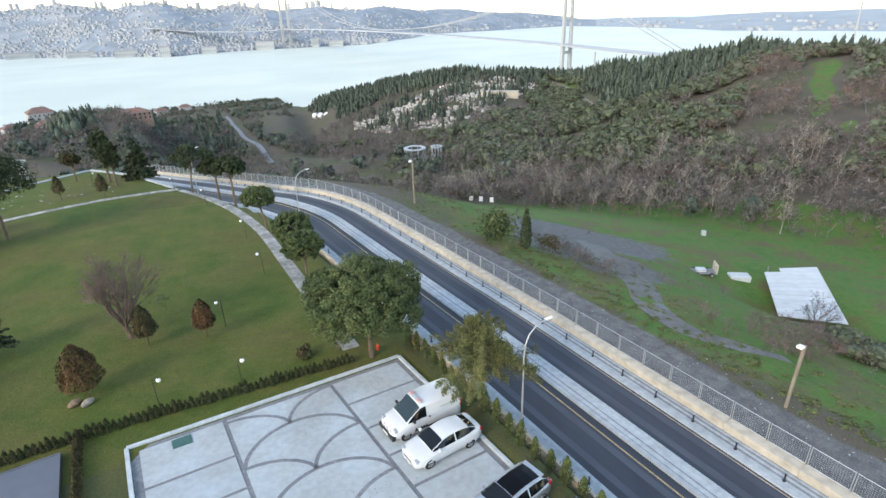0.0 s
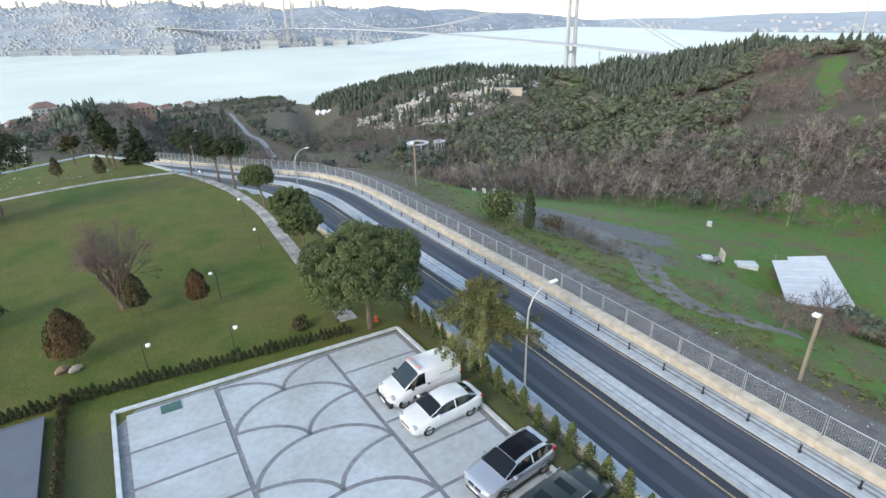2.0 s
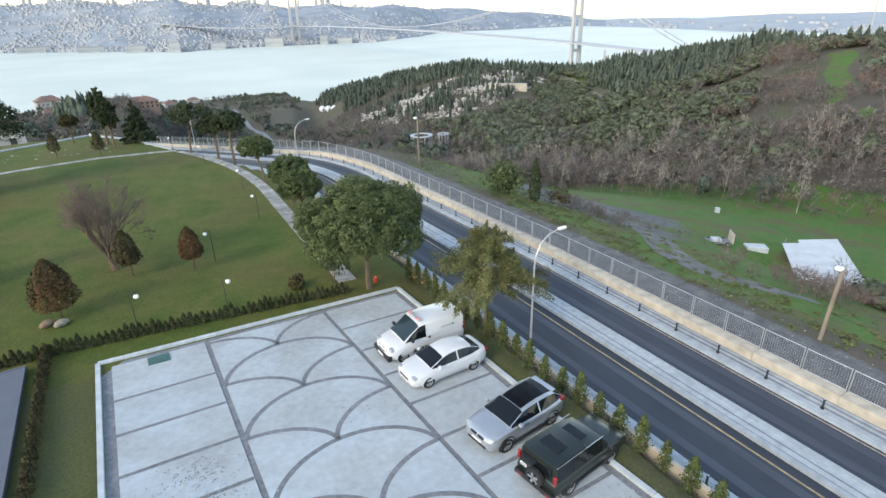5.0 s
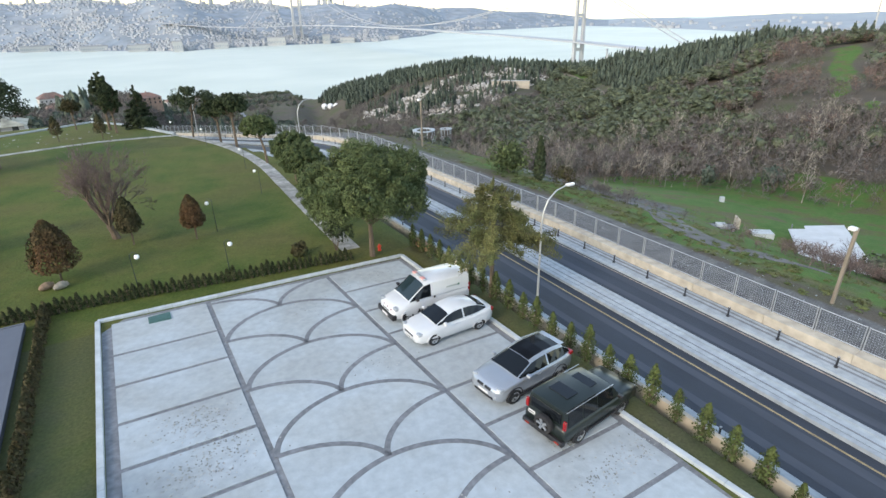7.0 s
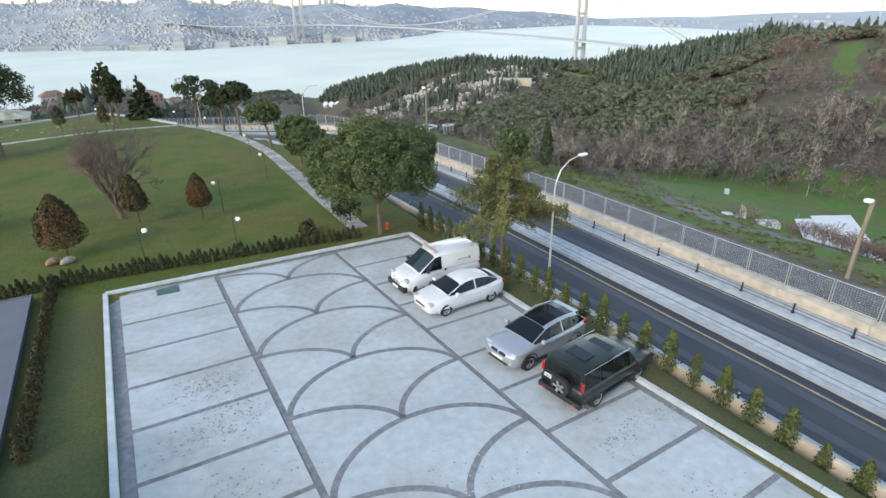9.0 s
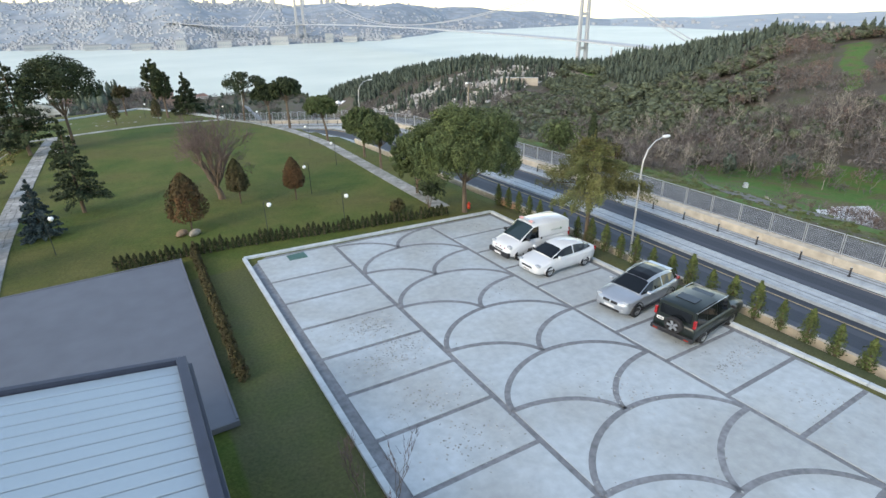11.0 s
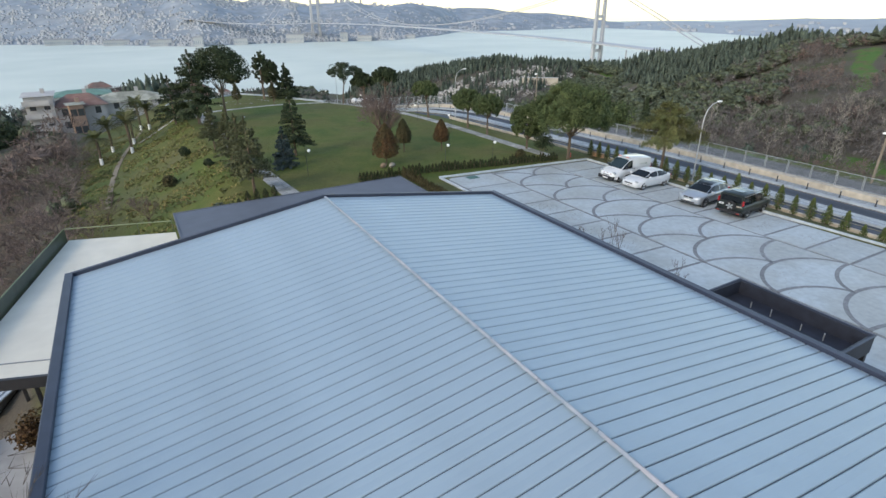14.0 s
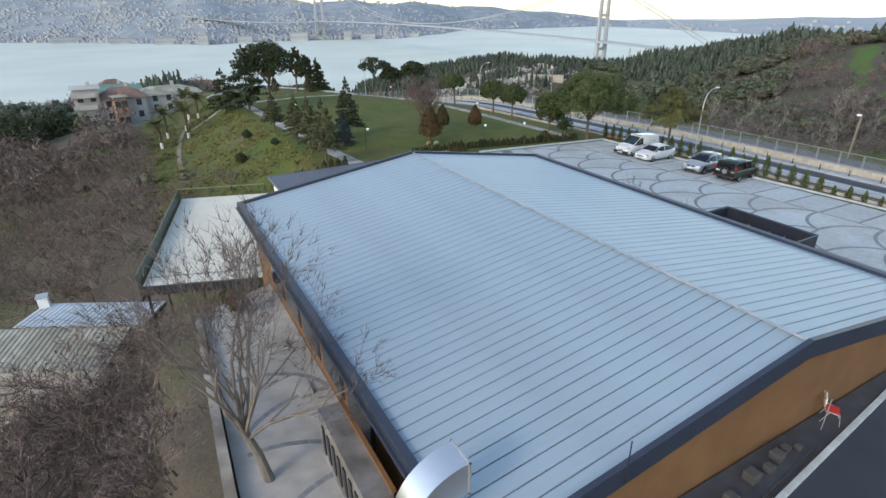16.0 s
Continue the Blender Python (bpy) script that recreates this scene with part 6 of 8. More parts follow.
for s in (-1, 1):
    block(c, "headlight", 1.86, 2.06, s * 0.66 - 0.14, s * 0.66 + 0.14, 0.72, 0.9, lamp_clear, 0.05)
    block(c, "door_handle", -0.1, 0.0, s * 0.9 - 0.015, s * 0.9 + 0.015, 1.0, 1.12, car_black, 0.01)
    block(c, "side_marking", -1.35, -0.75, s * 0.87 - 0.012, s * 0.87 + 0.012, 1.36, 1.42, material("grey_print", (0.35, 0.4, 0.38), 0.5), 0.0)
    block(c, "side_marking", -1.5, -1.4, s * 0.87 - 0.012, s * 0.87 + 0.012, 1.34, 1.45, material("green_print", (0.1, 0.2, 0.14), 0.5), 0.0)
    for k in range(5):
        block(c, "side_stripe", 0.75 - k * 0.16, 0.85 - k * 0.16, s * 0.893 - 0.01, s * 0.893 + 0.01, 0.52, 0.62, car_black, 0.0)
    block(c, "tail_light", -2.18, -2.06, s * 0.8 - 0.05, s * 0.8 + 0.05, 0.8, 1.3, lamp_red, 0.02)
    block(c, "rub_strip", -1.0, 0.9, s * 0.89 - 0.015, s * 0.89 + 0.015, 0.42, 0.5, car_black, 0.01)
block(c, "number_plate", 2.21, 2.235, -0.26, 0.26, 0.32, 0.42, plate_white, 0.005)

# silver crossover with a dark glass roof
c = car_at(13.99, -12.85, 187, "crossover_car", "silver crossover car with a dark panoramic glass roof", 0.87, 0.92)
g = finish(c,
           [(2.18, 0.5, 0.45, 0.72), (2.12, 0.72, 0.3, 0.84), (1.9, 0.83, 0.25, 0.93), (1.45, 0.89, 0.24, 1.02), (0.9, 0.91, 0.24, 1.07), (0.0, 0.915, 0.24, 1.09), (-1.0, 0.915, 0.24, 1.12), (-1.7, 0.9, 0.26, 1.14), (-2.05, 0.84, 0.32, 1.1), (-2.17, 0.72, 0.4, 1.0)],
           [(1.1, 0.8, 0.72, 1.05, 1.09), (0.32, 0.86, 0.62, 1.08, 1.5), (-0.05, 0.86, 0.62, 1.09, 1.58), (-0.55, 0.86, 0.62, 1.1, 1.62), (-1.1, 0.86, 0.61, 1.12, 1.6), (-1.62, 0.82, 0.6, 1.13, 1.52), (-2.02, 0.74, 0.62, 1.12, 1.2)],
           car_silver, (1.34, -1.3), 0.79, 0.36, 0.23, car_glass, ((0, 3), (3, 6)), (("windscreen", 0, 1), ("rear_window", 5, 6)), car_black)
part("glass_roof", pane(tops(g, 1, 5, False), 0.014, 0.015), glassy("roof_glass", (0.004, 0.004, 0.005), 0.12, spec=0.15), c)
mirror_pair(c, 0.7, 0.98, 1.08, car_silver)
for s in (-1, 1):
    block(c, "headlight", 1.82, 2.06, s * 0.66 - 0.14, s * 0.66 + 0.14, 0.76, 0.92, lamp_clear, 0.05)
    block(c, "tail_light", -2.16, -1.92, s * 0.68 - 0.16, s * 0.68 + 0.16, 0.98, 1.14, lamp_red, 0.04)
    block(c, "sill", -0.95, 1.0, s * 0.9 - 0.02, s * 0.9 + 0.02, 0.24, 0.38, car_black, 0.02)
    block(c, "fog_light", 2.08, 2.16, s * 0.6 - 0.07, s * 0.6 + 0.07, 0.44, 0.52, lamp_clear, 0.02)
    bm = bmesh.new()
    tube(bm, [(0.2, s * 0.6, 1.56), (-0.5, s * 0.62, 1.65), (-1.5, s * 0.6, 1.58)], 0.02, 6)
    part("roof_rail", bm, car_silver, c)
    for x in (0.05, -0.9):
        block(c, "door_handle", x - 0.1, x + 0.1, s * 0.925 - 0.015, s * 0.925 + 0.015, 0.92, 0.95, alloy, 0.008)
for y in (-0.2, 0.2):
    block(c, "grille", 2.12, 2.19, y - 0.17, y + 0.17, 0.68, 0.82, car_black, 0.03)
block(c, "lower_grille", 2.1, 2.2, -0.5, 0.5, 0.34, 0.46, car_black, 0.03)
block(c, "number_plate", 2.19, 2.215, -0.26, 0.26, 0.5, 0.6, plate_white, 0.005)
block(c, "spoiler", -1.78, -1.52, -0.58, 0.58, 1.53, 1.57, car_silver, 0.015)

# dark green off-roader, seen from behind
c = car_at(14.54, -15.5, 7.6, "off_road_car", "dark green boxy off-roader with rear spare wheel", 0.84, 0.9)
g = finish(c,
           [(2.24, 0.8, 0.5, 0.92), (2.2, 0.86, 0.42, 1.0), (1.7, 0.89, 0.4, 1.07), (1.0, 0.9, 0.38, 1.1), (0.0, 0.9, 0.38, 1.12), (-2.0, 0.9, 0.4, 1.12), (-2.18, 0.88, 0.44, 1.1), (-2.24, 0.86, 0.5, 1.05)],
           [(1.05, 0.83, 0.78, 1.08, 1.12), (0.62, 0.84, 0.72, 1.1, 1.72), (0.2, 0.85, 0.72, 1.1, 1.82), (-0.35, 0.85, 0.72, 1.1, 1.84), (-0.42, 0.85, 0.72, 1.1, 1.93), (-1.2, 0.85, 0.72, 1.1, 1.94), (-2.05, 0.85, 0.73, 1.1, 1.93), (-2.2, 0.85, 0.71, 1.08, 1.86)],
           car_green, (1.27, -1.27), 0.77, 0.37, 0.24, car_glass, ((1, 3), (3, 5), (5, 6)), (("windscreen", 0, 1),), car_black)
for x0 in (-0.2, -1.35):
    block(c, "sunroof", x0 - 0.3, x0 + 0.3, -0.42, 0.42, 1.86 if x0 > -0.5 else 1.965, 1.872 if x0 > -0.5 else 1.985, car_glass, 0.01)
block(c, "rear_window", -2.235, -2.2, -0.66, 0.66, 1.25, 1.72, car_glass, 0.02, "dark tinted rear window")
block(c, "rear_bumper", -2.36, -2.16, -0.9, 0.9, 0.38, 0.6, car_black, 0.04)
for s in (-1, 1):
    block(c, "tail_light", -2.26, -2.16, s * 0.82 - 0.06, s * 0.82 + 0.06, 1.1, 1.5, lamp_red, 0.02)
    block(c, "bumper_light", -2.37, -2.33, s * 0.66 - 0.1, s * 0.66 + 0.1, 0.43, 0.5, lamp_orange, 0.01)
    block(c, "roof_gutter", -2.1, 0.6, s * 0.76 - 0.015, s * 0.76 + 0.015, 1.78, 1.81, alloy, 0.005)
    block(c, "headlight", 2.16, 2.25, s * 0.66 - 0.14, s * 0.66 + 0.14, 0.8, 0.98, lamp_clear, 0.03)
    block(c, "sill", -0.9, 0.95, s * 0.88 - 0.03, s * 0.88 + 0.03, 0.38, 0.46, car_black, 0.02)
mirror_pair(c, 0.85, 0.98, 1.14, car_black)
bm = bmesh.new()
n = 28
rings = [[bm.verts.new((-2.3 + dx, -0.08 + r * math.cos(a), 0.98 + r * math.sin(a))) for a in (2 * math.pi * k / n for k in range(n))] for r, dx in ((0.37, 0.0), (0.37, -0.16), (0.33, -0.2), (0.24, -0.2))]
for a, b in zip(rings, rings[1:]):
    for k in range(n):
        bm.faces.new((a[k], a[(k + 1) % n], b[(k + 1) % n], b[k]))
bm.faces.new(rings[0])
bmesh.ops.recalc_face_normals(bm, faces=bm.faces)
spare = part("spare_wheel", bm, tyre_rubber, c)
bm = bmesh.new()
for k in range(5):
    a = 2 * math.pi * k / 5
    cc, dd = Vector((0, math.cos(a), math.sin(a))), Vector((0, -math.sin(a), math.cos(a)))
    o = Vector((-2.5, -0.08, 0.98))
    bm.faces.new([bm.verts.new(o + cc * 0.03 + dd * 0.045), bm.verts.new(o + cc * 0.03 - dd * 0.045), bm.verts.new(o + cc * 0.24 - dd * 0.055), bm.verts.new(o + cc * 0.24 + dd * 0.055)])
e = bmesh.ops.extrude_face_region(bm, geom=bm.faces[:])
for v in e["geom"]:
    if isinstance(v, bmesh.types.BMVert):
        v.co.x += 0.04
bmesh.ops.recalc_face_normals(bm, faces=bm.faces)
part("rim", bm, alloy, spare)
block(c, "number_plate", -2.27, -2.24, 0.42, 0.72, 0.92, 1.06, plate_white, 0.005)
block(c, "plate_bar", -2.274, -2.268, 0.46, 0.68, 0.97, 1.01, car_black, 0.0)

# ---- lamps ----
globe_mat = glassy("opal_globe", (0.85, 0.86, 0.84), 0.25)
lamp_green = material("lamp_green", (0.02, 0.03, 0.026), 0.5, vary=0.2, grain=5)


def garden_lamp():
    ob = empty("garden_lamp", Matrix.Identity(4), "slim dark lamp post with one white globe on an arm", "garden lamp", "lawn lamps")
    bm = bmesh.new()
    tube(bm, [(0, 0, -0.1), (0, 0, 2.2)], [0.026, 0.018], 8)
    part("post", bm, lamp_green, ob)
    bm = bmesh.new()
    tube(bm, [(0, 0, 2.15), (0.15, 0, 2.28), (0.28, 0, 2.22), (0.3, 0, 2.1)], 0.014, 6)
    part("arm", bm, lamp_green, ob)
    bm = bmesh.new()
    bmesh.ops.create_uvsphere(bm, u_segments=16, v_segments=10, radius=0.13, matrix=Matrix.Translation((0.3, 0, 1.98)))
    part("globe", bm, globe_mat, ob, smooth=True)
    bm = bmesh.new()
    tube(bm, [(0.3, 0, 2.08), (0.3, 0, 2.13)], [0.05, 0.04], 8)
    part("cap", bm, lamp_green, ob)
    return ob


first = garden_lamp()
for n, (x, y, a) in enumerate(((2.12, 2.36, 0.2), (6.38, 1.85, 0.4), (6.54, 10.3, 3.0), (-8.1, 6.8, 0.3), (11.3, 18.0, 3.2), (12.2, 28.2, 3.0), (11.0, 44.0, 3.0), (8.6, 53.5, 2.4), (-0.3, 64.7, 0.5), (-9.0, 28.5, 0.2))):
    m = Matrix.Translation((x - 0.3 * math.cos(a), y - 0.3 * math.sin(a), float(ground_z(x, y)) + 0.02)) @ Matrix.Rotation(a, 4, "Z")
    if n == 0:
        first.matrix_world = m
    else:
        copy_thing(first, m)


def street_lamp():
    ob = empty("street_lamp", Matrix.Identity(4), "tall grey steel street lamp with one curved arm", "street lamp", "street lamps")
    bm = bmesh.new()
    tube(bm, [(0, 0, -0.4), (0, 0, 1.0), (0, 0, 4.9), (0.06, 0, 5.5), (0.3, 0, 6.05), (0.75, 0, 6.4), (1.35, 0, 6.55)], [0.07, 0.06, 0.045, 0.04, 0.036, 0.032, 0.028], 10)
    part("pole", bm, galvanised, ob)
    bm = bmesh.new()
    box(bm, 1.3, 1.76, -0.085, 0.085, 6.5, 6.6, 0.035)
    part("head", bm, white_paint, ob)
    bm = bmesh.new()
    box(bm, 1.4, 1.72, -0.065, 0.065, 6.47, 6.5, 0.01)
    part("lens", bm, lamp_clear, ob)
    bm = bmesh.new()
    box(bm, -0.16, 0.16, -0.16, 0.16, -0.5, -0.36, 0.02)
    part("base_plate", bm, galvanised, ob)
    return ob


first = street_lamp()
for n, (x, y, a) in enumerate(((17.95, -9.05, 0.0), (18.3, 28.3, 0.1), (12.2, 58.5, 0.6), (18.0, -46.0, 0.0))):
    m = Matrix.Translation((x, y, float(road_z(x, y)) + 0.55)) @ Matrix.Rotation(a, 4, "Z")
    if n == 0:
        first.matrix_world = m
    else:
        copy_thing(first, m)


def flood_post():
    ob = empty("flood_lamp_post", Matrix.Identity(4), "weathered concrete post with a pale flood lamp", "lamp post", "posts behind the fence")
    bm = bmesh.new()
    v = box(bm, -0.085, 0.085, -0.075, 0.075, -0.5, 4.0, 0.015)
    part("post", bm, material("old_post", (0.21, 0.18, 0.14), 0.9, vary=0.25, grain=3, stretch=(1, 1, 0.2)), ob)
    bm = bmesh.new()
    tube(bm, [(0, 0, 3.85), (-0.25, 0.05, 4.0)], 0.025, 6)
    part("bracket", bm, galvanised, ob)
    bm = bmesh.new()
    box(bm, -0.55, -0.2, -0.12, 0.2, 3.93, 4.1, 0.05)
    part("lamp_head", bm, white_paint, ob)
    return ob


first = flood_post()
for n, (x, y, a) in enumerate(((31.4, -15.75, 0.0), (33.0, 29.5, 0.5))):
    m = Matrix.Translation((x, y, float(ground_z(x, y)))) @ Matrix.Rotation(a, 4, "Z")
    if n == 0:
        first.matrix_world = m @ Matrix.Rotation(radians(3), 4, "Y")
    else:
        c2 = copy_thing(first, m)
        c2.scale = (1, 1, 1.35)

# ---- small things on the lawn ----
hyd = empty("fire_hydrant", Matrix.Translation((14.6, 1.5, float(ground_z(14.6, 1.5)))) @ Matrix.Scale(0.68, 4), "small red fire hydrant under the pine", "fire hydrant")
hyd_red = material("hydrant_red", (0.6, 0.06, 0.03), 0.4, vary=0.1, grain=4)
bm = bmesh.new()
tube(bm, [(0, 0, -0.05), (0, 0, 0.55), (0, 0, 0.68)], [0.13, 0.12, 0.04], 12)
part("barrel", bm, hyd_red, hyd)
bm = bmesh.new()
tube(bm, [(-0.2, 0, 0.42), (0.2, 0, 0.42)], 0.06, 10)
part("outlets", bm, hyd_red, hyd)
bm = bmesh.new()
tube(bm, [(0, 0, 0.05), (0, 0, 0.12)], 0.17, 12)
part("flange", bm, hyd_red, hyd)
stone_tan = material("stone_tan", (0.25, 0.17, 0.11), 0.85, vary=0.3, grain=5, bump=0.4)
for x, y, s, m in ((-2.25, 5.7, 0.3, stone_tan), (-1.6, 5.35, 0.3, material("pot_grey", (0.28, 0.25, 0.2), 0.8, vary=0.3, grain=5))):
    bm = bmesh.new()
    tube(bm, [(-0.45, 0, 0.22), (-0.3, 0, 0.24), (0, 0, 0.26), (0.25, 0, 0.24), (0.36, 0, 0.22), (0.42, 0, 0.22)], [0.1, 0.2, 0.27, 0.22, 0.14, 0.17], 14)
    ob = part("clay_jar", bm, m)
    ob.matrix_world = Matrix.Translation((x, y, float(ground_z(x, y)) - 0.02)) @ Matrix.Rotation(0.6 if s else 0, 4, "Z") @ Matrix.Scale(0.8, 4)
    tagged(ob, "large clay jar lying on its side in the grass", "jar", "jars under the thuja")
mound = empty("kerb_mound", Matrix.Translation((17.1, 0.6, float(ground_z(16.6, 0.6)))), "low orange-brown masonry block by the wall", "block")
bm = bmesh.new()
box(bm, -0.25, 0.25, -0.8, 0.8, -0.3, 0.35, 0.1)
part("masonry", bm, material("brick_tone", (0.35, 0.2, 0.12), 0.9, vary=0.25, grain=4), mound)

# ---- the valley field ----
def field_z(x, y):
    return float(ground_z(x, y))


shelter = empty("field_shelter", Matrix.Identity(4), "open shelter with a pale sheet-metal roof in the field", "shelter")
rz = -14.6
sheet_white = material("sheet_white", (0.47, 0.49, 0.5), 0.55, metal=0.1, vary=0.08, grain=0.8, per_object=0.05)
a, b, c, d = Vector((64.5, -0.4, rz)), Vector((69.0, -5.8, rz)), Vector((80.2, 2.7, rz + 0.05)), Vector((74.1, 6.7, rz + 0.05))
for k in range(12):
    t0, t1 = k / 11, (k + 1) / 11 - 0.004
    cut = 0.0 if k < 11 else 0.3
    bm = bmesh.new()
    p = [a.lerp(d, t0).lerp(b.lerp(c, t0), 1 - (1 - cut)), b.lerp(c, t0), b.lerp(c, t1), a.lerp(d, t1).lerp(b.lerp(c, t1), cut)]
    v = [bm.verts.new(x) for x in p] + [bm.verts.new(x - Vector((0, 0, 0.06))) for x in p]
    for f4 in ((0, 1, 2, 3), (7, 6, 5, 4), (0, 4, 5, 1), (1, 5, 6, 2), (2, 6, 7, 3), (3, 7, 4, 0)):
        bm.faces.new([v[i] for i in f4])
    bmesh.ops.recalc_face_normals(bm, faces=bm.faces)
    part("roof_sheet", bm, sheet_white, shelter)
for x, y in ((65.8, -0.8), (69.2, -5.2), (74.8, -0.9), (80.3, 3.3), (76.2, 7.3), (71, 3.4)):
    bm = bmesh.new()
    tube(bm, [(x, y, field_z(x, y) - 0.3), (x, y, rz)], 0.08, 6)
    part("post", bm, grey_stone, shelter)
bm = bmesh.new()
prism(bm, [(66, -1), (69, -4.8), (71, -3.2), (68, 0.8)], field_z(68, -2) - 0.5, field_z(68, -2) + 0.25)
part("floor_slab", bm, yard_paving, shelter)
tree("bare_tree", 66.2, -3.6, "leafless tree standing before the shelter", "tree", fan_tree(171, 1.4, 8, 1.6, 4, 3, 0.12, 0.014, bark_pale, 0.5, 1.45, (0.1, 0.0), 0.35))
for nm, x, y, sx, sy, sz, mat, lab in (("concrete_slab", 71.2, 8.4, 2.6, 1.6, 0.5, kerb_stone, "pale concrete slab lying in the field"), ("white_tank", 88.6, 24.9, 0.7, 0.7, 0.9, kerb_stone, "small white tank at the field edge"),
                                      ("sign_board", 74.0, 76.5, 0.9, 0.15, 1.6, white_paint, "small white board at the field edge"), ("sign_board", 75.0, 73.8, 0.9, 0.15, 1.7, white_paint, "small white board at the field edge"), ("sign_board", 75.9, 70.7, 0.9, 0.15, 1.7, white_paint, "small white board at the field edge")):
    ob = empty(nm, Matrix.Translation((x, y, field_z(x, y))) @ Matrix.Rotation(-0.7, 4, "Z"), lab, nm.split("_")[1])
    bm = bmesh.new()
    box(bm, -sx / 2, sx / 2, -sy / 2, sy / 2, 0.5 if nm == "sign_board" else -0.3, sz, 0.03)
    part("panel" if nm == "sign_board" else "block", bm, mat, ob)
    if nm == "sign_board":
        for s in (-0.3, 0.3):
            bm = bmesh.new()
            tube(bm, [(s, 0, -0.3), (s, 0, 0.6)], 0.04, 5)
            part("leg", bm, grey_stone, ob)
junk = empty("farm_trailer", Matrix.Translation((66.2, 10.6, field_z(66.2, 10.6))) @ Matrix.Rotation(-0.7, 4, "Z"), "old flat trailer with pale junk and an upright board", "trailer")
block(junk, "bed", -1.6, 1.4, -0.8, 0.8, 0.35, 0.5, grey_stone, 0.02)
block(junk, "board", 1.35, 1.5, -0.9, 0.9, 0.4, 1.7, cream_wall, 0.02)
block(junk, "load", -1.0, 0.2, -0.5, 0.5, 0.5, 0.85, kerb_stone, 0.06)
for x in (-1.0, 0.8):
    for s in (-1, 1):
        wheel(junk, x, s * 0.85, 0.3, 0.18)
# loose track of pale gravel down to the field
gravel_mat = material("track_gravel", (0.13, 0.132, 0.133), 0.95, vary=0.2, grain=1.5, big=0.3, second=(0.11, 0.11, 0.105), bump=0.4)
bm = bmesh.new()
line = bend([(38.5, -12.5), (35.8, -10), (34.6, -7), (36, -3), (40.5, 1.5), (47, 11), (52, 18)], 8)
L, R = [], []
for n, p in enumerate(line):
    e, f2 = line[max(n - 1, 0)], line[min(n + 1, len(line) - 1)]
    dd = Vector((f2[0] - e[0], f2[1] - e[1])).normalized()
    w = 0.55 + 0.03 * n
    L.append((p[0] - dd.y * w, p[1] + dd.x * w))
    R.append((p[0] + dd.y * w, p[1] - dd.x * w))
ribbon(bm, L, R, lambda x, y: field_z(x, y) - 0.6, lambda x, y: field_z(x, y) + 0.04)
tagged(part("gravel_track", bm, gravel_mat), "grey gravel track curving down into the field", "track", kind="structure")

# dry leaves and grit blown over the concrete
rng = np.random.default_rng(21)
pts = []
for cx, cy, sx, sy, n in ((2.9, -9.2, 1.2, 0.9, 260), (2.6, -11.6, 1.4, 0.7, 200), (3.5, -10.6, 0.8, 0.6, 90), (13.3, -17.9, 1.2, 0.5, 110), (15.0, -17.6, 0.9, 0.6, 90), (13.0, -16.3, 0.5, 0.6, 60), (8.5, -17.2, 1.2, 1.0, 90), (9.6, -9.0, 1.4, 1.2, 60), (2.8, -14.2, 1.3, 0.7, 120), (8.0, -3.0, 1.5, 1.5, 50), (12.5, -1.6, 1.6, 0.7, 80), (3.0, -16.4, 1.2, 0.8, 110), (7.0, -22, 2.2, 3, 120), (13.5, -20.5, 1.2, 1.0, 80)):
    pts.append(np.stack([rng.normal(cx, sx * 0.6, n), rng.normal(cy, sy * 0.6, n)], 1))
pts = np.concatenate(pts)
c3 = np.stack([pts[:, 0], pts[:, 1], SLOPE * pts[:, 0] + 0.012], 1)
v, f = tufts(c3, np.tile([0, 0, 1.0], (len(c3), 1)), 0.05, rng, 0.12, 1.5)
tagged(arrays("dry_leaves", v, f, foliage("dry_leaf", (0.27, 0.275, 0.25), (0.33, 0.335, 0.32))), "scattered dry leaves and grit on the concrete", "leaves", kind="stuff")


# ---- woods ----
def tpl_chips(n, rng, leaf=0.22):
    """A leafy crown one metre high and wide, for repeating."""
    cs = [((rng.uniform(-0.26, 0.26), rng.uniform(-0.26, 0.26), rng.uniform(0.3, 0.72)), rng.uniform(0.18, 0.28)) for _ in range(7)]
    return crown_of(cs, n // 7, leaf, rng, 0.9)


def cut(v, f):
    """Leaf quads as triangles."""
    return v, np.concatenate([f[:, [0, 1, 2]], f[:, [0, 2, 3]]])


def tpl_round(n, rng, leaf=0.12):
    """A far leafy crown one metre high and wide: a lumpy dark inside under ragged leaf clumps."""
    bm = bmesh.new()
    for _ in range(3):
        c = Vector((rng.uniform(-0.16, 0.16), rng.uniform(-0.16, 0.16), rng.uniform(0.34, 0.6)))
        got = bmesh.ops.create_icosphere(bm, subdivisions=1, radius=rng.uniform(0.2, 0.26), matrix=Matrix.Translation(c))
        for v in got["verts"]:
            v.co += Vector(rng.normal(0, 0.035, 3))
    core_v = np.array([tuple(v.co) for v in bm.verts])
    bm.verts.index_update()
    core_f = np.array([[v.index for v in f.verts] for f in bm.faces])
    bm.free()
    cs = [((rng.uniform(-0.26, 0.26), rng.uniform(-0.26, 0.26), rng.uniform(0.3, 0.72)), rng.uniform(0.18, 0.28)) for _ in range(7)]
    return joined([(core_v, core_f), cut(*crown_of(cs, max(1, n // 7), leaf, rng, 0.9))])


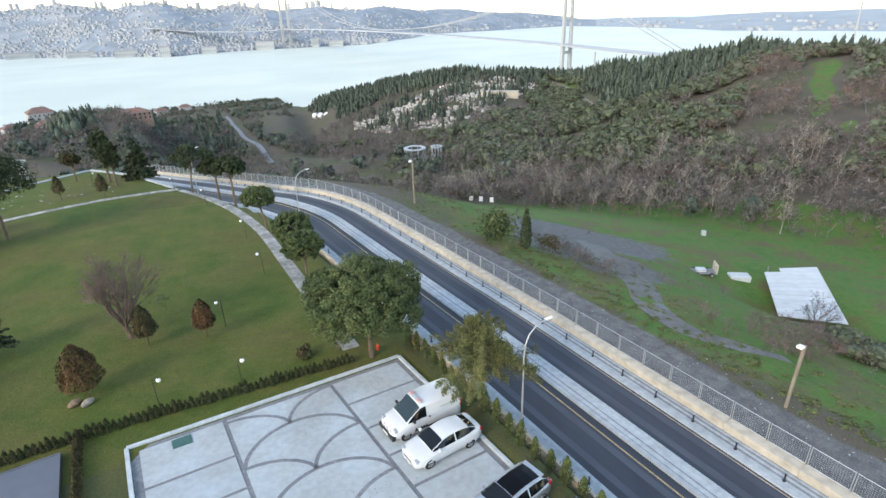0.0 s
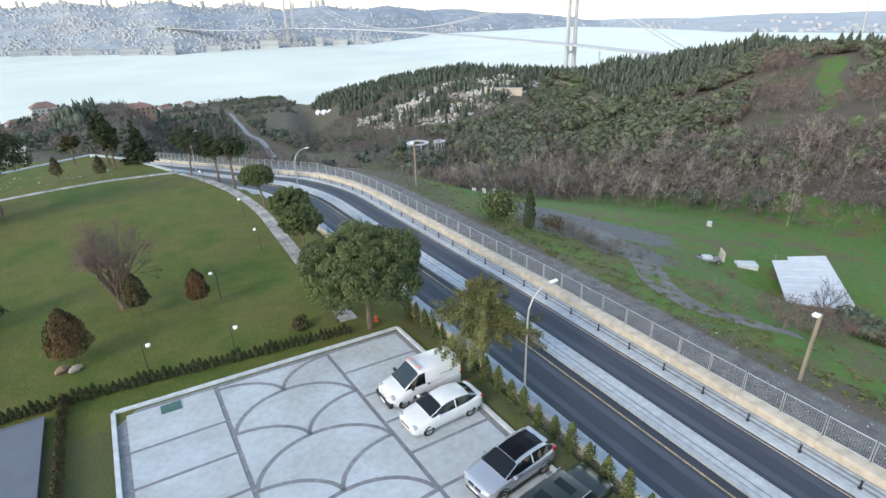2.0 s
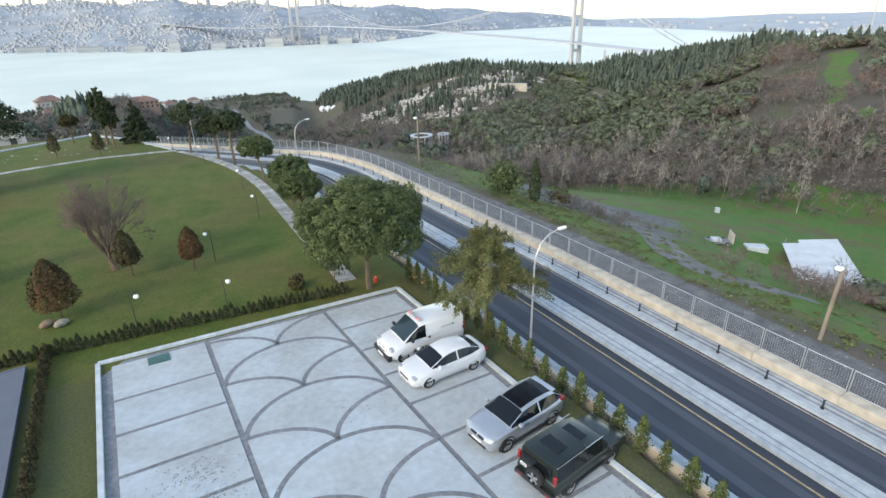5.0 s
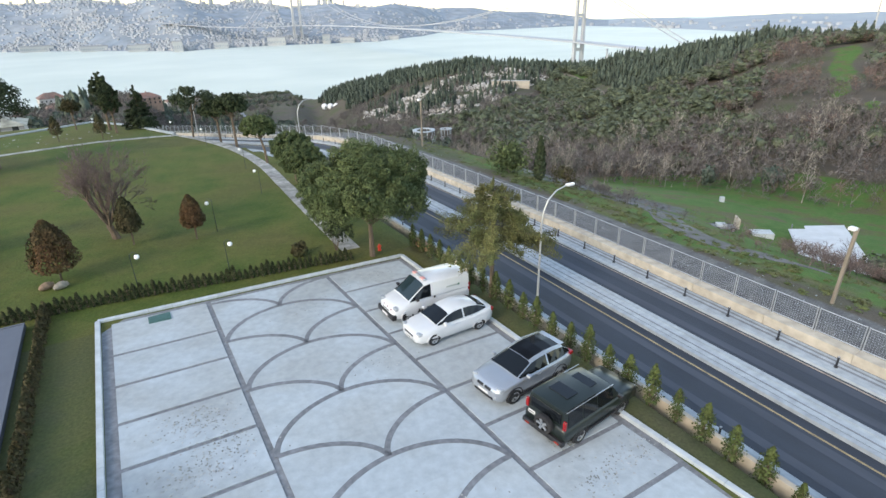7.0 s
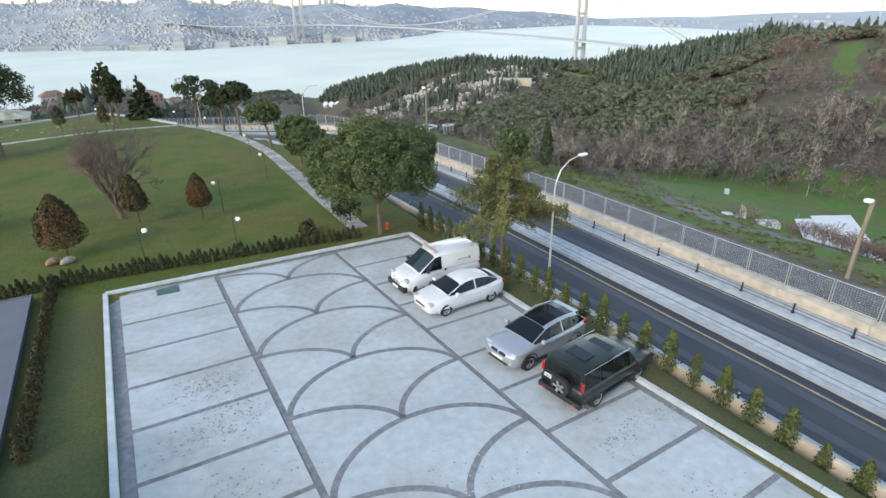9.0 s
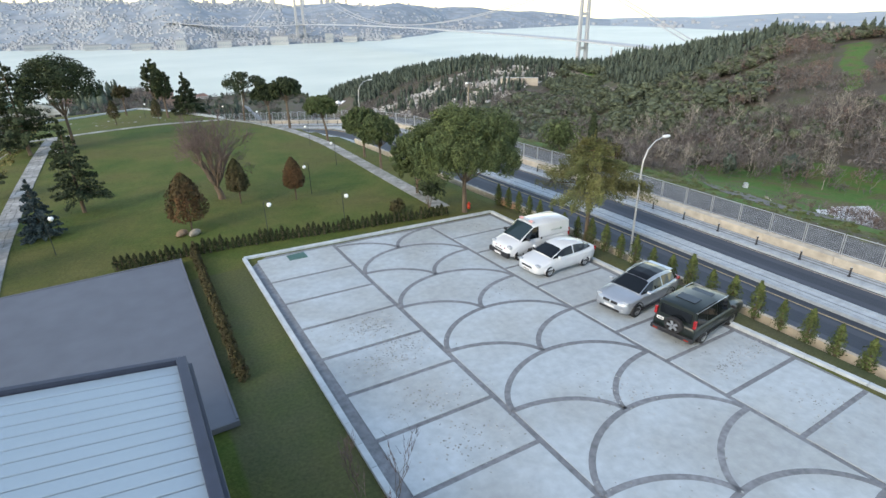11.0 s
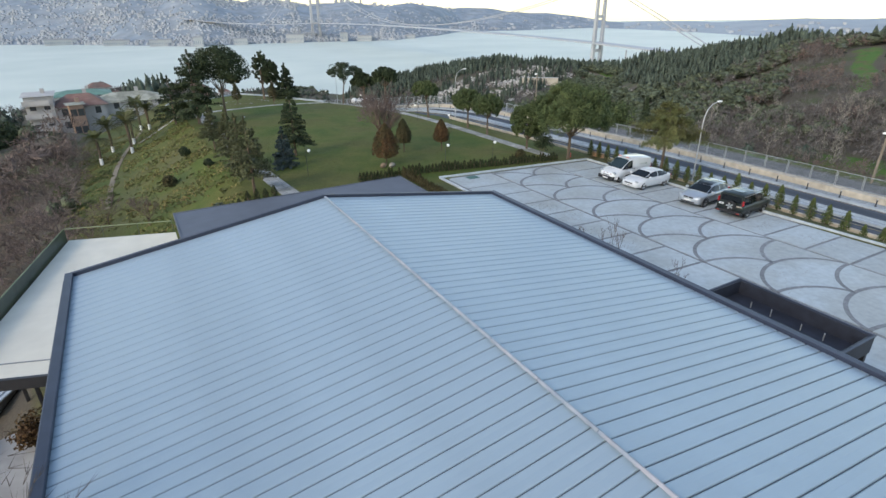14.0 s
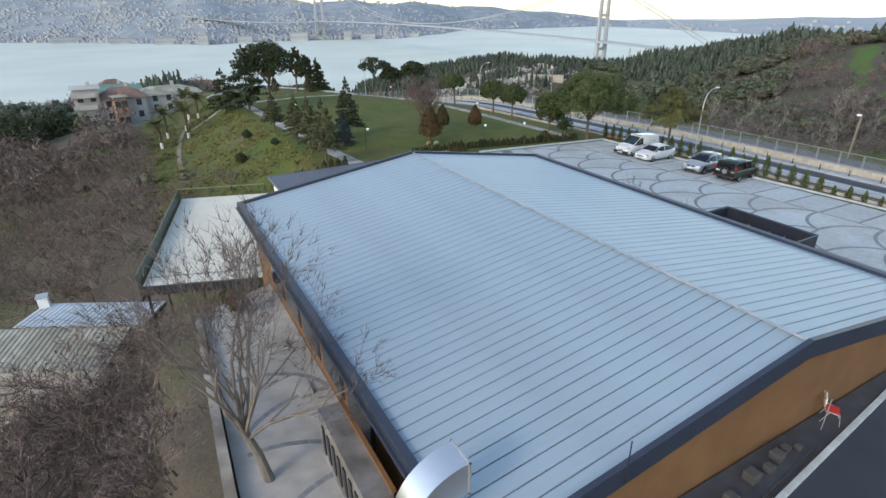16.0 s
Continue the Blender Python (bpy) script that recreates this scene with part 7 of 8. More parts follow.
def tpl_column(n, rng, leaf=0.1):
    """A far narrow conifer: a ragged cone under upswept leaf clumps."""
    bm = bmesh.new()
    hs, rs = (0.03, 0.2, 0.5, 0.8, 0.97), (0.25, 0.4, 0.3, 0.15, 0.01)
    tube(bm, [(rng.normal(0, 0.02), rng.normal(0, 0.02), h) for h in hs], list(rs), 7, caps=False)
    bmesh.ops.triangulate(bm, faces=bm.faces)
    for v in bm.verts:
        v.co += Vector(rng.normal(0, 0.02, 3))
    bm.verts.index_update()
    core = np.array([tuple(v.co) for v in bm.verts]), np.array([[v.index for v in f.verts] for f in bm.faces])
    bm.free()
    h = rng.uniform(0.04, 1, n) ** 0.9
    r = 0.5 * np.interp(h, [0, 0.2, 0.6, 1], [0.55, 1, 0.7, 0.06]) * rng.uniform(0.7, 1, n)
    a = rng.uniform(0, 6.283, n)
    return joined([core, cut(*tufts(np.stack([r * np.cos(a), r * np.sin(a), h], 1), np.stack([np.cos(a), np.sin(a), 0.3 + 0 * a], 1), leaf, rng, 0.5, 1.8))])


def tpl_bare(levels, seed, thick=0.012, split=3, spread=0.5, stems=1, fine=0.3):
    """A branching bare tree one metre high and wide as crossed blades, for repeating."""
    rng = np.random.default_rng(seed)
    out = []
    for _ in range(stems):
        twigs_of(np.zeros(3), np.array([rng.normal(0, 0.25), rng.normal(0, 0.25), 1.0]), 0.36, levels, rng, out, spread, split, 0.2, 0.74)
    a, b = np.array([o[0] for o in out]), np.array([o[2] for o in out])
    lev = np.array([o[3] for o in out])
    k = 1.0 / max(b[:, 2].max(), 0.5)
    w = (np.abs(b[:, :2]).max() or 1.0) * 2
    sc = np.array([1.0 / w, 1.0 / w, k])
    a, b = a * sc, b * sc
    r = thick * (fine + (1 - fine) * (lev / levels) ** 1.5)[:, None]
    d = np.cross(b - a, rng.normal(0, 1, (len(a), 3)))
    d /= np.linalg.norm(d, axis=1, keepdims=True) + 1e-9
    v = np.stack([a - d * r, a + d * r, b + d * r * 0.2], 1).reshape(-1, 3)
    return v, np.arange(len(v)).reshape(-1, 3)


def scatter(name, label, templates, places, mats, category="trees"):
    """Many plants as one mesh. places: rows of x, y, z, height, width; templates are dealt out in turn."""
    rng = np.random.default_rng(len(places))
    vs, fs, k = [], [], 0
    for t, (tv, tf) in enumerate(templates):
        p = places[t::len(templates)]
        if not len(p):
            continue
        a = rng.uniform(0, 6.283, len(p))
        c, s = np.cos(a)[:, None], np.sin(a)[:, None]
        x = (tv[None, :, 0] * c - tv[None, :, 1] * s) * p[:, 4:5] + p[:, 0:1]
        y = (tv[None, :, 0] * s + tv[None, :, 1] * c) * p[:, 4:5] + p[:, 1:2]
        z = tv[None, :, 2] * p[:, 3:4] + p[:, 2:3] - 0.1
        vs.append(np.stack([x, y, z], -1).reshape(-1, 3))
        fs.append((tf[None] + (np.arange(len(p)) * len(tv))[:, None, None]).reshape(-1, tf.shape[1]) + k)
        k += len(p) * len(tv)
    ob = arrays(name, np.concatenate(vs), np.concatenate(fs), mats)
    return tagged(ob, label, category, kind="stuff")


def sample(n, x0, x1, y0, y1, keep, hmin, hmax, wide, rng):
    x, y = rng.uniform(x0, x1, n), rng.uniform(y0, y1, n)
    k = keep(x, y)
    x, y = x[k], y[k]
    h = rng.uniform(hmin, hmax, len(x))
    return np.stack([x, y, ground_z(x, y), h, h * wide * rng.uniform(0.8, 1.25, len(x))], 1)


rng = np.random.default_rng(77)


def wood_edge(y):
    return np.where(y > 7, 114 - 0.57 * (y - 7), 114 - 0.25 * (y - 7))


def patch(x, y, s=0.02, ph=0.0):
    return np.sin(x * s + ph) * np.cos(y * s * 1.3 + ph * 2) + 0.5 * np.sin((x + y) * s * 2.1 + ph)


def clearing(x, y):
    b, r, u = uphill(x, y)
    return ((b > 64.6) & (b < 67.9) & (r > 212) & (r < 296)) | ((b > 68) & (b < 70) & (r > 165) & (r < 200))


def graves(x, y):
    b, r, u = uphill(x, y)
    west = (b > 22.5) & (b < 33.5) & (r > np.interp(b, [22.5, 26.7, 32.5, 33.5], [405, 322, 282, 292])) & (r < np.interp(b, [22.5, 26.7, 31.7, 33.5], [440, 420, 452, 462]))
    east = (b >= 33.5) & (b < 41.5) & (r > np.interp(b, [33.5, 37.5, 41.5], [305, 362, 445])) & (r < 468)
    return west | east


far_green = foliage("far_green", (0.084, 0.1, 0.06), (0.062, 0.078, 0.05), vary=0.45)
far_dark = foliage("far_dark", (0.052, 0.073, 0.058), (0.072, 0.092, 0.068), vary=0.4)
far_bare = foliage("far_bare", (0.142, 0.126, 0.116), (0.098, 0.089, 0.083), vary=0.42)
far_pale = foliage("far_pale", (0.27, 0.245, 0.215), (0.2, 0.18, 0.155), vary=0.3)
far_red = foliage("far_red", (0.19, 0.128, 0.108), (0.13, 0.1, 0.09), vary=0.3)
rounds = [tpl_round(196, np.random.default_rng(s), 0.075) for s in range(4)]
rounds_mid = [tpl_round(84, np.random.default_rng(s + 14), 0.13) for s in range(4)]
rounds_far = [tpl_round(42, np.random.default_rng(s + 9), 0.18) for s in range(4)]
weeds = [cut(*tpl_chips(49, np.random.default_rng(s + 70), 0.16)) for s in range(4)]
columns = [tpl_column(16, np.random.default_rng(s + 20), 0.11) for s in range(4)]
bares = [tpl_bare(4, s + 30, 0.014, 3, 0.45, 1, 0.4) for s in range(6)]

def tpl_brush(seed, n=30):
    """A far leafless crown one metre high and wide: boughs with a veil of fine branch tips."""
    rng = np.random.default_rng(seed)
    cs = [((rng.uniform(-0.24, 0.24), rng.uniform(-0.24, 0.24), rng.uniform(0.42, 0.8)), rng.uniform(0.14, 0.24)) for _ in range(5)]
    return joined([tpl_bare(3, seed, 0.018, 3, 0.45, 1, 0.5), cut(*crown_of(cs, n // 5, 0.034, rng, 1.0, 5.0))])


brush = [tpl_brush(s + 140) for s in range(6)]

# belt of bare trees at the foot of the hill
def belt(x, y):
    return (x > wood_edge(y)) & (x < wood_edge(y) + 75)
scatter("bare_wood", "belt of leafless grey-brown trees at the foot of the hill", bares, sample(1100, 70, 220, -70, 110, belt, 4.0, 8.0, 0.85, rng), far_bare)
scatter("bare_brush", "hazy crowns of fine leafless twigs in the belt", brush, sample(2600, 70, 220, -70, 110, belt, 3.0, 7.0, 1.0, rng), far_bare)
scatter("dark_bare_wood", "darker undergrowth between the bare trees", bares, sample(900, 70, 220, -70, 110, belt, 2.0, 4.5, 1.2, rng), far_red)
scatter("pale_bare_wood", "pale leafless poplars among the brown trees", bares, sample(200, 70, 200, -60, 110, belt, 6.5, 10.5, 0.6, rng), far_pale)
scatter("evergreen_bushes", "dark evergreen bushes among the bare trees", rounds, sample(1100, 70, 220, -70, 110, lambda x, y: belt(x, y) & (x > wood_edge(y) + 7) & (patch(x, y, 0.11) > 0.0), 3.0, 7.0, 0.85, rng), far_green)
scatter("rim_evergreens", "dark upright evergreens at the edge of the bare wood", rounds, sample(260, 70, 160, -60, 80, lambda x, y: (x > wood_edge(y) + 1) & (x < wood_edge(y) + 9) & (patch(x, y, 0.13, 0.5) > 0.3), 5.0, 8.5, 0.6, rng), far_dark)
scatter("edge_bare_trees", "pale leafless trees standing out along the wood edge", bares, sample(700, 70, 160, -60, 100, lambda x, y: (x > wood_edge(y) - 2) & (x < wood_edge(y) + 4), 4.5, 8.0, 0.7, rng)[:90], far_pale)
# brambles at the field's rim
scatter("bramble_rim", "low brown brambles along the wood's edge", bares, sample(2200, 60, 150, -70, 95, lambda x, y: np.abs(x - wood_edge(y) + 1) < 4, 0.8, 2.0, 1.8, rng), far_bare)
# hillside: brown trees and red scrub towards the clearing, round evergreens above the valley, conifers along the crest
def hill(x, y):
    b, r, u = uphill(x, y)
    return (x > wood_edge(np.minimum(y, 110)) + 45) & (u > 0.03) & ~clearing(x, y) & ~graves(x, y) & ~trodden(x, y) & (np.hypot(x - 186, y - 500) > 15) & (r < np.interp(b, HILL_B, HILL_R) + 30)
def trodden(x, y):
    b, r, u = uphill(x, y)
    return (np.abs(x - np.interp(y, [205, 276, 322, 345], [252, 303, 320, 322])) < 5) & (y > 200) & (y < 345)
def conifer_line(x, y):
    """How far up the hill the dark conifers begin."""
    b = uphill(x, y)[0]
    return np.interp(b, [17, 22, 26, 30, 36, 43, 45.5, 48, 51, 55, 58, 61, 64, 68, 95], [0.95, 0.76, 0.86, 0.93, 0.965, 0.985, 0.93, 0.72, 0.62, 0.66, 0.8, 0.95, 0.985, 0.985, 0.98]) + 0.05 * patch(x, y, 0.05, 1.7)
def zone(b0, b1, u0, u1, wild=0.0):
    def inside(x, y):
        b, r, u = uphill(x, y)
        n = patch(x, y, 0.06, 0.6)
        return hill(x, y) & (b + 1.5 * n > b0) & (b - 1.5 * n < b1) & (u > u0) & (u < u1 + 0.06 * n) & (n > -1 + wild) & (u < conifer_line(x, y))
    return inside
scatter("ridge_conifers", "dark conifer wood along the crest of the hill", columns, sample(22000, 130, 520, 20, 640, lambda x, y: hill(x, y) & (uphill(x, y)[2] > conifer_line(x, y)), 4.0, 8.5, 0.48, rng), far_dark)
scatter("hill_evergreens", "round evergreen oaks and pines on the hillside", rounds_mid, sample(9000, 110, 420, 20, 420, lambda x, y: zone(41, 61, 0.18, 1.0, 0.5)(x, y) | zone(30, 43, 0.1, 0.6, 0.8)(x, y) | zone(59, 95, 0.3, 1.0, 1.75)(x, y) | zone(59, 95, 0.9, 1.0)(x, y), 3.6, 6.8, 1.2, rng), far_green)
scatter("hill_bare_trees", "brown leafless trees on the hillside", brush, sample(10500, 90, 440, -90, 420, lambda x, y: zone(53, 95, 0.0, 1.0)(x, y) | zone(17, 46, 0.0, 0.62)(x, y) | zone(17, 28, 0.0, 1.0)(x, y), 3.0, 6.5, 1.05, rng), far_bare)
scatter("hill_red_scrub", "reddish-brown scrub beside the clearing", brush, sample(8000, 120, 320, -90, 190, lambda x, y: zone(57.5, 95, 0.3, 1.0, 0.85)(x, y), 2.6, 5.0, 1.2, rng), far_red)
scatter("grave_cypresses", "dark cypresses between the graves", columns, sample(5200, 100, 420, 180, 460, lambda x, y: graves(x, y) & (patch(x, y, 0.09) > 0.2), 5, 9, 0.4, rng), far_dark)
scatter("grave_bare_trees", "leafless brown trees between the graves", brush, sample(4000, 100, 420, 180, 460, lambda x, y: graves(x, y) & (patch(x, y, 0.08, 2.0) > -0.1), 3.5, 6, 1.0, rng), far_bare)
# valley and slopes to the shore
def open_field(x, y):
    """Bare fields in the valley, and the lane between them."""
    b, r, u = uphill(x, y)
    return ((b > 13.2) & (b < 18.4) & (r > 400) & (r < 600)) | ((b > 15.5) & (b < 20.5) & (r > 282) & (r < 318)) | (np.hypot(x - 186, y - 500) < 15) | (np.abs(x - np.interp(y, [300, 326, 424, 655], [80, 83, 93, 125])) < 6)
def below(x, y):
    return (road_off(x, y) > 12) & ((x < wood_edge(np.minimum(y, 120)) + 20) | (y > 110)) & (y > 72) & (ground_z(x, y) > SEA + 3) & ~open_field(x, y) & (uphill(x, y)[2] < 0.3)
scatter("valley_bare_trees", "leafless trees filling the valley below the road", brush, sample(4600, -30, 220, 72, 560, lambda x, y: below(x, y) & (patch(x, y, 0.03, 1) < 0.6), 4, 7, 0.95, rng), far_bare)
scatter("valley_evergreens", "dark evergreen clumps in the valley", rounds_far, sample(3300, -30, 260, 112, 900, lambda x, y: below(x, y) & (patch(x, y, 0.03, 2) > 0.2), 3.5, 7, 1.0, rng), far_green)
scatter("valley_cypresses", "scattered dark cypresses in the valley", columns, sample(260, -60, 130, 300, 640, lambda x, y: (np.abs(uphill(x, y)[0] - 8) < 4.5) & ~open_field(x, y) & (patch(x, y, 0.06, 1) > -0.2), 8, 14, 0.45, rng), far_dark)
scatter("hump_bare_trees", "tall leafless trees round the houses on the shoulder", brush, sample(170, -56, 34, 262, 372, lambda x, y: (x < -21) | (x > 4), 6, 11, 0.85, np.random.default_rng(9)), far_bare)
scatter("hump_cypresses", "group of tall dark cypresses on the shoulder below the lawn", columns, sample(26, -21, -2, 286, 320, lambda x, y: x > -99, 10, 15, 0.42, np.random.default_rng(8)), far_dark)
scatter("shore_trees", "bare and evergreen trees above the shore", rounds_far, sample(3200, -320, 200, 110, 1000, lambda x, y: (ground_z(x, y) > SEA + 3) & (road_off(x, y) > -60) & (patch(x, y, 0.02, 3) > 0.0) & ~open_field(x, y) & (uphill(x, y)[2] < 0.1), 4, 9, 0.9, rng), far_dark)
scatter("shore_bare_trees", "leafless trees on the slope to the shore", brush, sample(4200, -300, 200, 125, 960, lambda x, y: (ground_z(x, y) > SEA + 3) & (patch(x, y, 0.02, 3) < 0.6) & (road_off(x, y) > -60) & ~open_field(x, y) & (uphill(x, y)[2] < 0.1), 4, 8, 0.9, rng), far_bare)
# thicket on the steep slope west of the building
def gully(x, y):
    return (x < -21 - 0.12 * np.clip(y - 10, 0, 60)) & ~((x > -38.0) & (x < -27.5) & (y < 2.5) & (y > -8)) & ~((x > -27.35) & (y < -12)) & ~((x > -29.0) & (y >= -14) & (y < 6)) & ~((x > -26.5) & (y > 0) & (y < 64))
thick = [tpl_bare(5, s + 60, 0.009, 3, 0.5, 1, 0.35) for s in range(6)]
near_bare = foliage("near_bare", (0.165, 0.125, 0.112), (0.112, 0.086, 0.076), vary=0.4)
scatter("thicket", "dense leafless thicket on the steep bank", thick, sample(480, -60, -21, -42, 60, gully, 2.4, 5.0, 1.5, rng), near_bare)
scatter("bank_thicket", "tangled leafless thicket below the yard wall", thick, sample(300, -46, -27, -40, -8, lambda x, y: gully(x, y) & (x < -27.6), 1.8, 3.8, 1.5, rng), near_bare)
scatter("undergrowth", "low brown undergrowth and brambles on the bank", bares, sample(1000, -60, -21, -45, 66, gully, 0.9, 2.2, 1.8, rng), near_bare)
scatter("far_thicket", "leafless purple-brown trees below the villas", brush, sample(1500, -130, -24, 40, 210, lambda x, y: gully(x, y) & (x < -25 - 0.05 * y) & ((x < -44) | (y > 112) | (y < 74)), 3.0, 6.0, 1.0, rng), near_bare)
scatter("thicket_evergreens", "dark evergreen bushes in the thicket", rounds, sample(170, -95, -27, 0, 140, lambda x, y: gully(x, y) & (patch(x, y, 0.09) > 0.3), 1.6, 4.0, 1.1, rng), far_green)
scatter("villa_evergreens", "dark rounded evergreens beside the villas", [cut(*tpl_chips(1000, np.random.default_rng(s + 80), 0.036)) for s in range(3)], sample(60, -80, -38, 66, 112, lambda x, y: x < -39 + 0 * y, 6.5, 9.5, 0.95, rng), leaf_dark)
scatter("ivy", "low ivy and weeds on the bank", weeds, sample(700, -30, -22.5, -4, 50, lambda x, y: patch(x, y, 0.3) > 0.3, 0.2, 0.5, 2.0, rng), leaf_thuja)
x, y = rng.uniform(-27.5, -13.5, 34000), rng.uniform(-3, 66, 34000)
k = (np.abs(x + 22.6 - 0.1 * (y - 40) * (y > 40)) > 0.6) & (patch(x, y, 0.5, 0.3) + 0.6 * patch(x, y, 1.7, 1.1) + rng.normal(0, 0.5, len(x)) > 0.1) & (road_off(x, y) < -12)
x, y = x[k], y[k]
v, f = tufts(np.stack([x, y, ground_z(x, y) + 0.05], 1), np.tile([-0.3, 0, 0.8], (len(x), 1)), 0.13, rng, 0.6, 1.9)
tagged(arrays("bank_grass", v, f, foliage("bank_blade", (0.1, 0.115, 0.035), (0.15, 0.125, 0.05), vary=0.3)), "rough yellowed winter grass over the steep bank", "grass", kind="stuff")
scatter("bank_tussocks", "large yellowed tussocks and low brambles on the bank", weeds, sample(330, -23.5, -14.2, -1, 60, lambda x, y: patch(x, y, 0.35, 0.7) > 0.0, 0.15, 0.4, 2.2, rng), foliage("tussock", (0.14, 0.135, 0.048), (0.1, 0.11, 0.038), vary=0.25))
# weeds and brambles under the fence
scatter("roadside_weeds", "low weeds and brambles on the slope below the fence", weeds, sample(1500, 31.5, 46, -45, 45, lambda x, y: (road_off(x, y) > 5.8 + 1.5 * patch(x, y, 0.4)) & (road_off(x, y) < 17), 0.12, 0.32, 2.4, rng), foliage("weed_leaf", (0.09, 0.118, 0.04), (0.12, 0.118, 0.055), vary=0.2))
scatter("roadside_brambles", "brown leafless brambles on the slope", bares, sample(240, 34, 60, -50, 48, lambda x, y: patch(x, y, 0.2, 1) > 0.1, 0.6, 1.5, 1.4, rng), far_bare)
scatter("corner_bushes", "dense evergreen bushes beside the shelter", rounds, sample(14, 48, 54, -15, -11, lambda x, y: x > 0, 1.5, 2.6, 1.4, rng), far_green)
scatter("brown_brambles", "tangled reddish-brown brambles below the lamp post", bares, sample(200, 37, 56, -16, -5, lambda x, y: np.abs(y + 10 + 0.12 * (x - 45)) < 3.5, 0.7, 1.7, 1.5, rng), near_bare)
scatter("dark_brambles", "dark leafless brambles beside the gravel track", bares, sample(130, 36, 44, 2, 14, lambda x, y: np.abs(x - 39 - 0.1 * y) < 2.5, 0.7, 1.6, 1.5, rng), far_bare)
scatter("verge_weeds", "lush green weeds between gravel shoulder and field", weeds, sample(800, 31, 38, -30, 14, lambda x, y: (road_off(x, y) > 5.0 + 0.6 * patch(x, y, 0.5)) & (road_off(x, y) < 8.6 + 1.2 * patch(x, y, 0.3)), 0.14, 0.36, 2.0, rng), foliage("verge_leaf", (0.08, 0.108, 0.038), (0.105, 0.118, 0.048), vary=0.25))
# loose stones on the gravel shoulder
x, y = rng.uniform(28.2, 32.5, 500), rng.uniform(-45, 30, 500)
v, f = tufts(np.stack([x, y, ground_z(x, y) + 0.03], 1), np.tile([0, 0, 1.0], (500, 1)), 0.07, rng, 0.4, 1.2)
tagged(arrays("loose_stones", v, f, pale_stone), "loose pale stones on the gravel shoulder", "stones", kind="stuff")
# tufts on the lawns
x, y = rng.uniform(-13, 18, 9000), rng.uniform(0.3, 34, 9000)
k = (road_off(x, y) < -9.2) & ~((y < 3) & (x > 12))
x, y = x[k], y[k]
v, f = tufts(np.stack([x, y, ground_z(x, y) + 0.03], 1), np.tile([0.0, 0, 0.4], (len(x), 1)), 0.04, rng, 0.9, 1.6)
tagged(arrays("grass_tufts", v, f, foliage("grass_blade", (0.07, 0.086, 0.025), (0.085, 0.09, 0.03), vary=0.15)), "short winter grass tufts over the lawn", "grass", kind="stuff")

# ---- graves ----
x, y = rng.uniform(110, 330, 16000), rng.uniform(180, 430, 16000)
k = graves(x, y) & (patch(x, y, 0.07, 0.8) > -0.45)
x, y = x[k][:1700], y[k][:1700]
base = ground_z(x, y)
vs, fs = [], []
cube = np.array([(sx, sy, sz) for sz in (0, 1) for sx, sy in ((-1, -1), (1, -1), (1, 1), (-1, 1))], float)
cf = np.array([(0, 1, 5, 4), (1, 2, 6, 5), (2, 3, 7, 6), (3, 0, 4, 7), (4, 5, 6, 7)])
w, d, h = rng.uniform(0.35, 1.0, len(x)), rng.uniform(0.3, 0.7, len(x)), rng.uniform(0.6, 1.6, len(x))
a = rng.normal(0.6, 0.3, len(x))
lx, ly = cube[None, :, 0] * w[:, None], cube[None, :, 1] * d[:, None]
v = np.stack([lx * np.cos(a)[:, None] - ly * np.sin(a)[:, None] + x[:, None], lx * np.sin(a)[:, None] + ly * np.cos(a)[:, None] + y[:, None], cube[None, :, 2] * h[:, None] + base[:, None] - 0.2], -1).reshape(-1, 3)
f = (cf[None] + (np.arange(len(x)) * 8)[:, None, None]).reshape(-1, 4)
tagged(arrays("gravestones", v, f, material("marble", (0.44, 0.43, 0.4), 0.7, vary=0.2, grain=0.4, big=0.05, second=(0.36, 0.33, 0.29), island=True, per_object=0.3)), "hundreds of pale gravestones on the far slope", "gravestones", kind="stuff")


def draped(name, points, width, mat, label, up=0.5):
    bm = bmesh.new()
    line = bend(points, 10)
    L, R = [], []
    for n, p in enumerate(line):
        e, g2 = line[max(n - 1, 0)], line[min(n + 1, len(line) - 1)]
        dd = Vector((g2[0] - e[0], g2[1] - e[1])).normalized()
        L.append((p[0] - dd.y * width / 2, p[1] + dd.x * width / 2))
        R.append((p[0] + dd.y * width / 2, p[1] - dd.x * width / 2))
    ribbon(bm, L, R, lambda x, y: float(ground_z(x, y)) - 2, lambda x, y: float(ground_z(x, y)) + up)
    tagged(part(name, bm, mat), label, "track", kind="structure")


sand = material("sand_track", (0.17, 0.145, 0.11), 0.95, vary=0.2, grain=0.5, big=0.1)
draped("hill_track", [(322, 345), (320, 322), (303, 276), (253, 207)], 2.6, sand, "sandy track over the open hillside")
draped("hill_track_low", [(200, 130), (194, 115), (178, 96)], 2.0, sand, "short sandy track between the bushes")
draped("valley_road", [(125, 655), (93, 424), (83, 326), (70, 250)], 3.2, grey_stone, "narrow grey road winding down the valley", 0.8)

# ---- buildings among the trees ----
tile_red = material("tile_red", (0.2, 0.11, 0.09), 0.85, vary=0.25, grain=0.8, big=0.2, second=(0.14, 0.1, 0.085))
wall_white = material("wall_white", (0.4, 0.385, 0.37), 0.85, vary=0.12, grain=0.5)
wall_orange = material("wall_orange", (0.3, 0.2, 0.15), 0.85, vary=0.15, grain=0.5)
window_dark = glassy("window_dark", (0.05, 0.055, 0.06), 0.15)


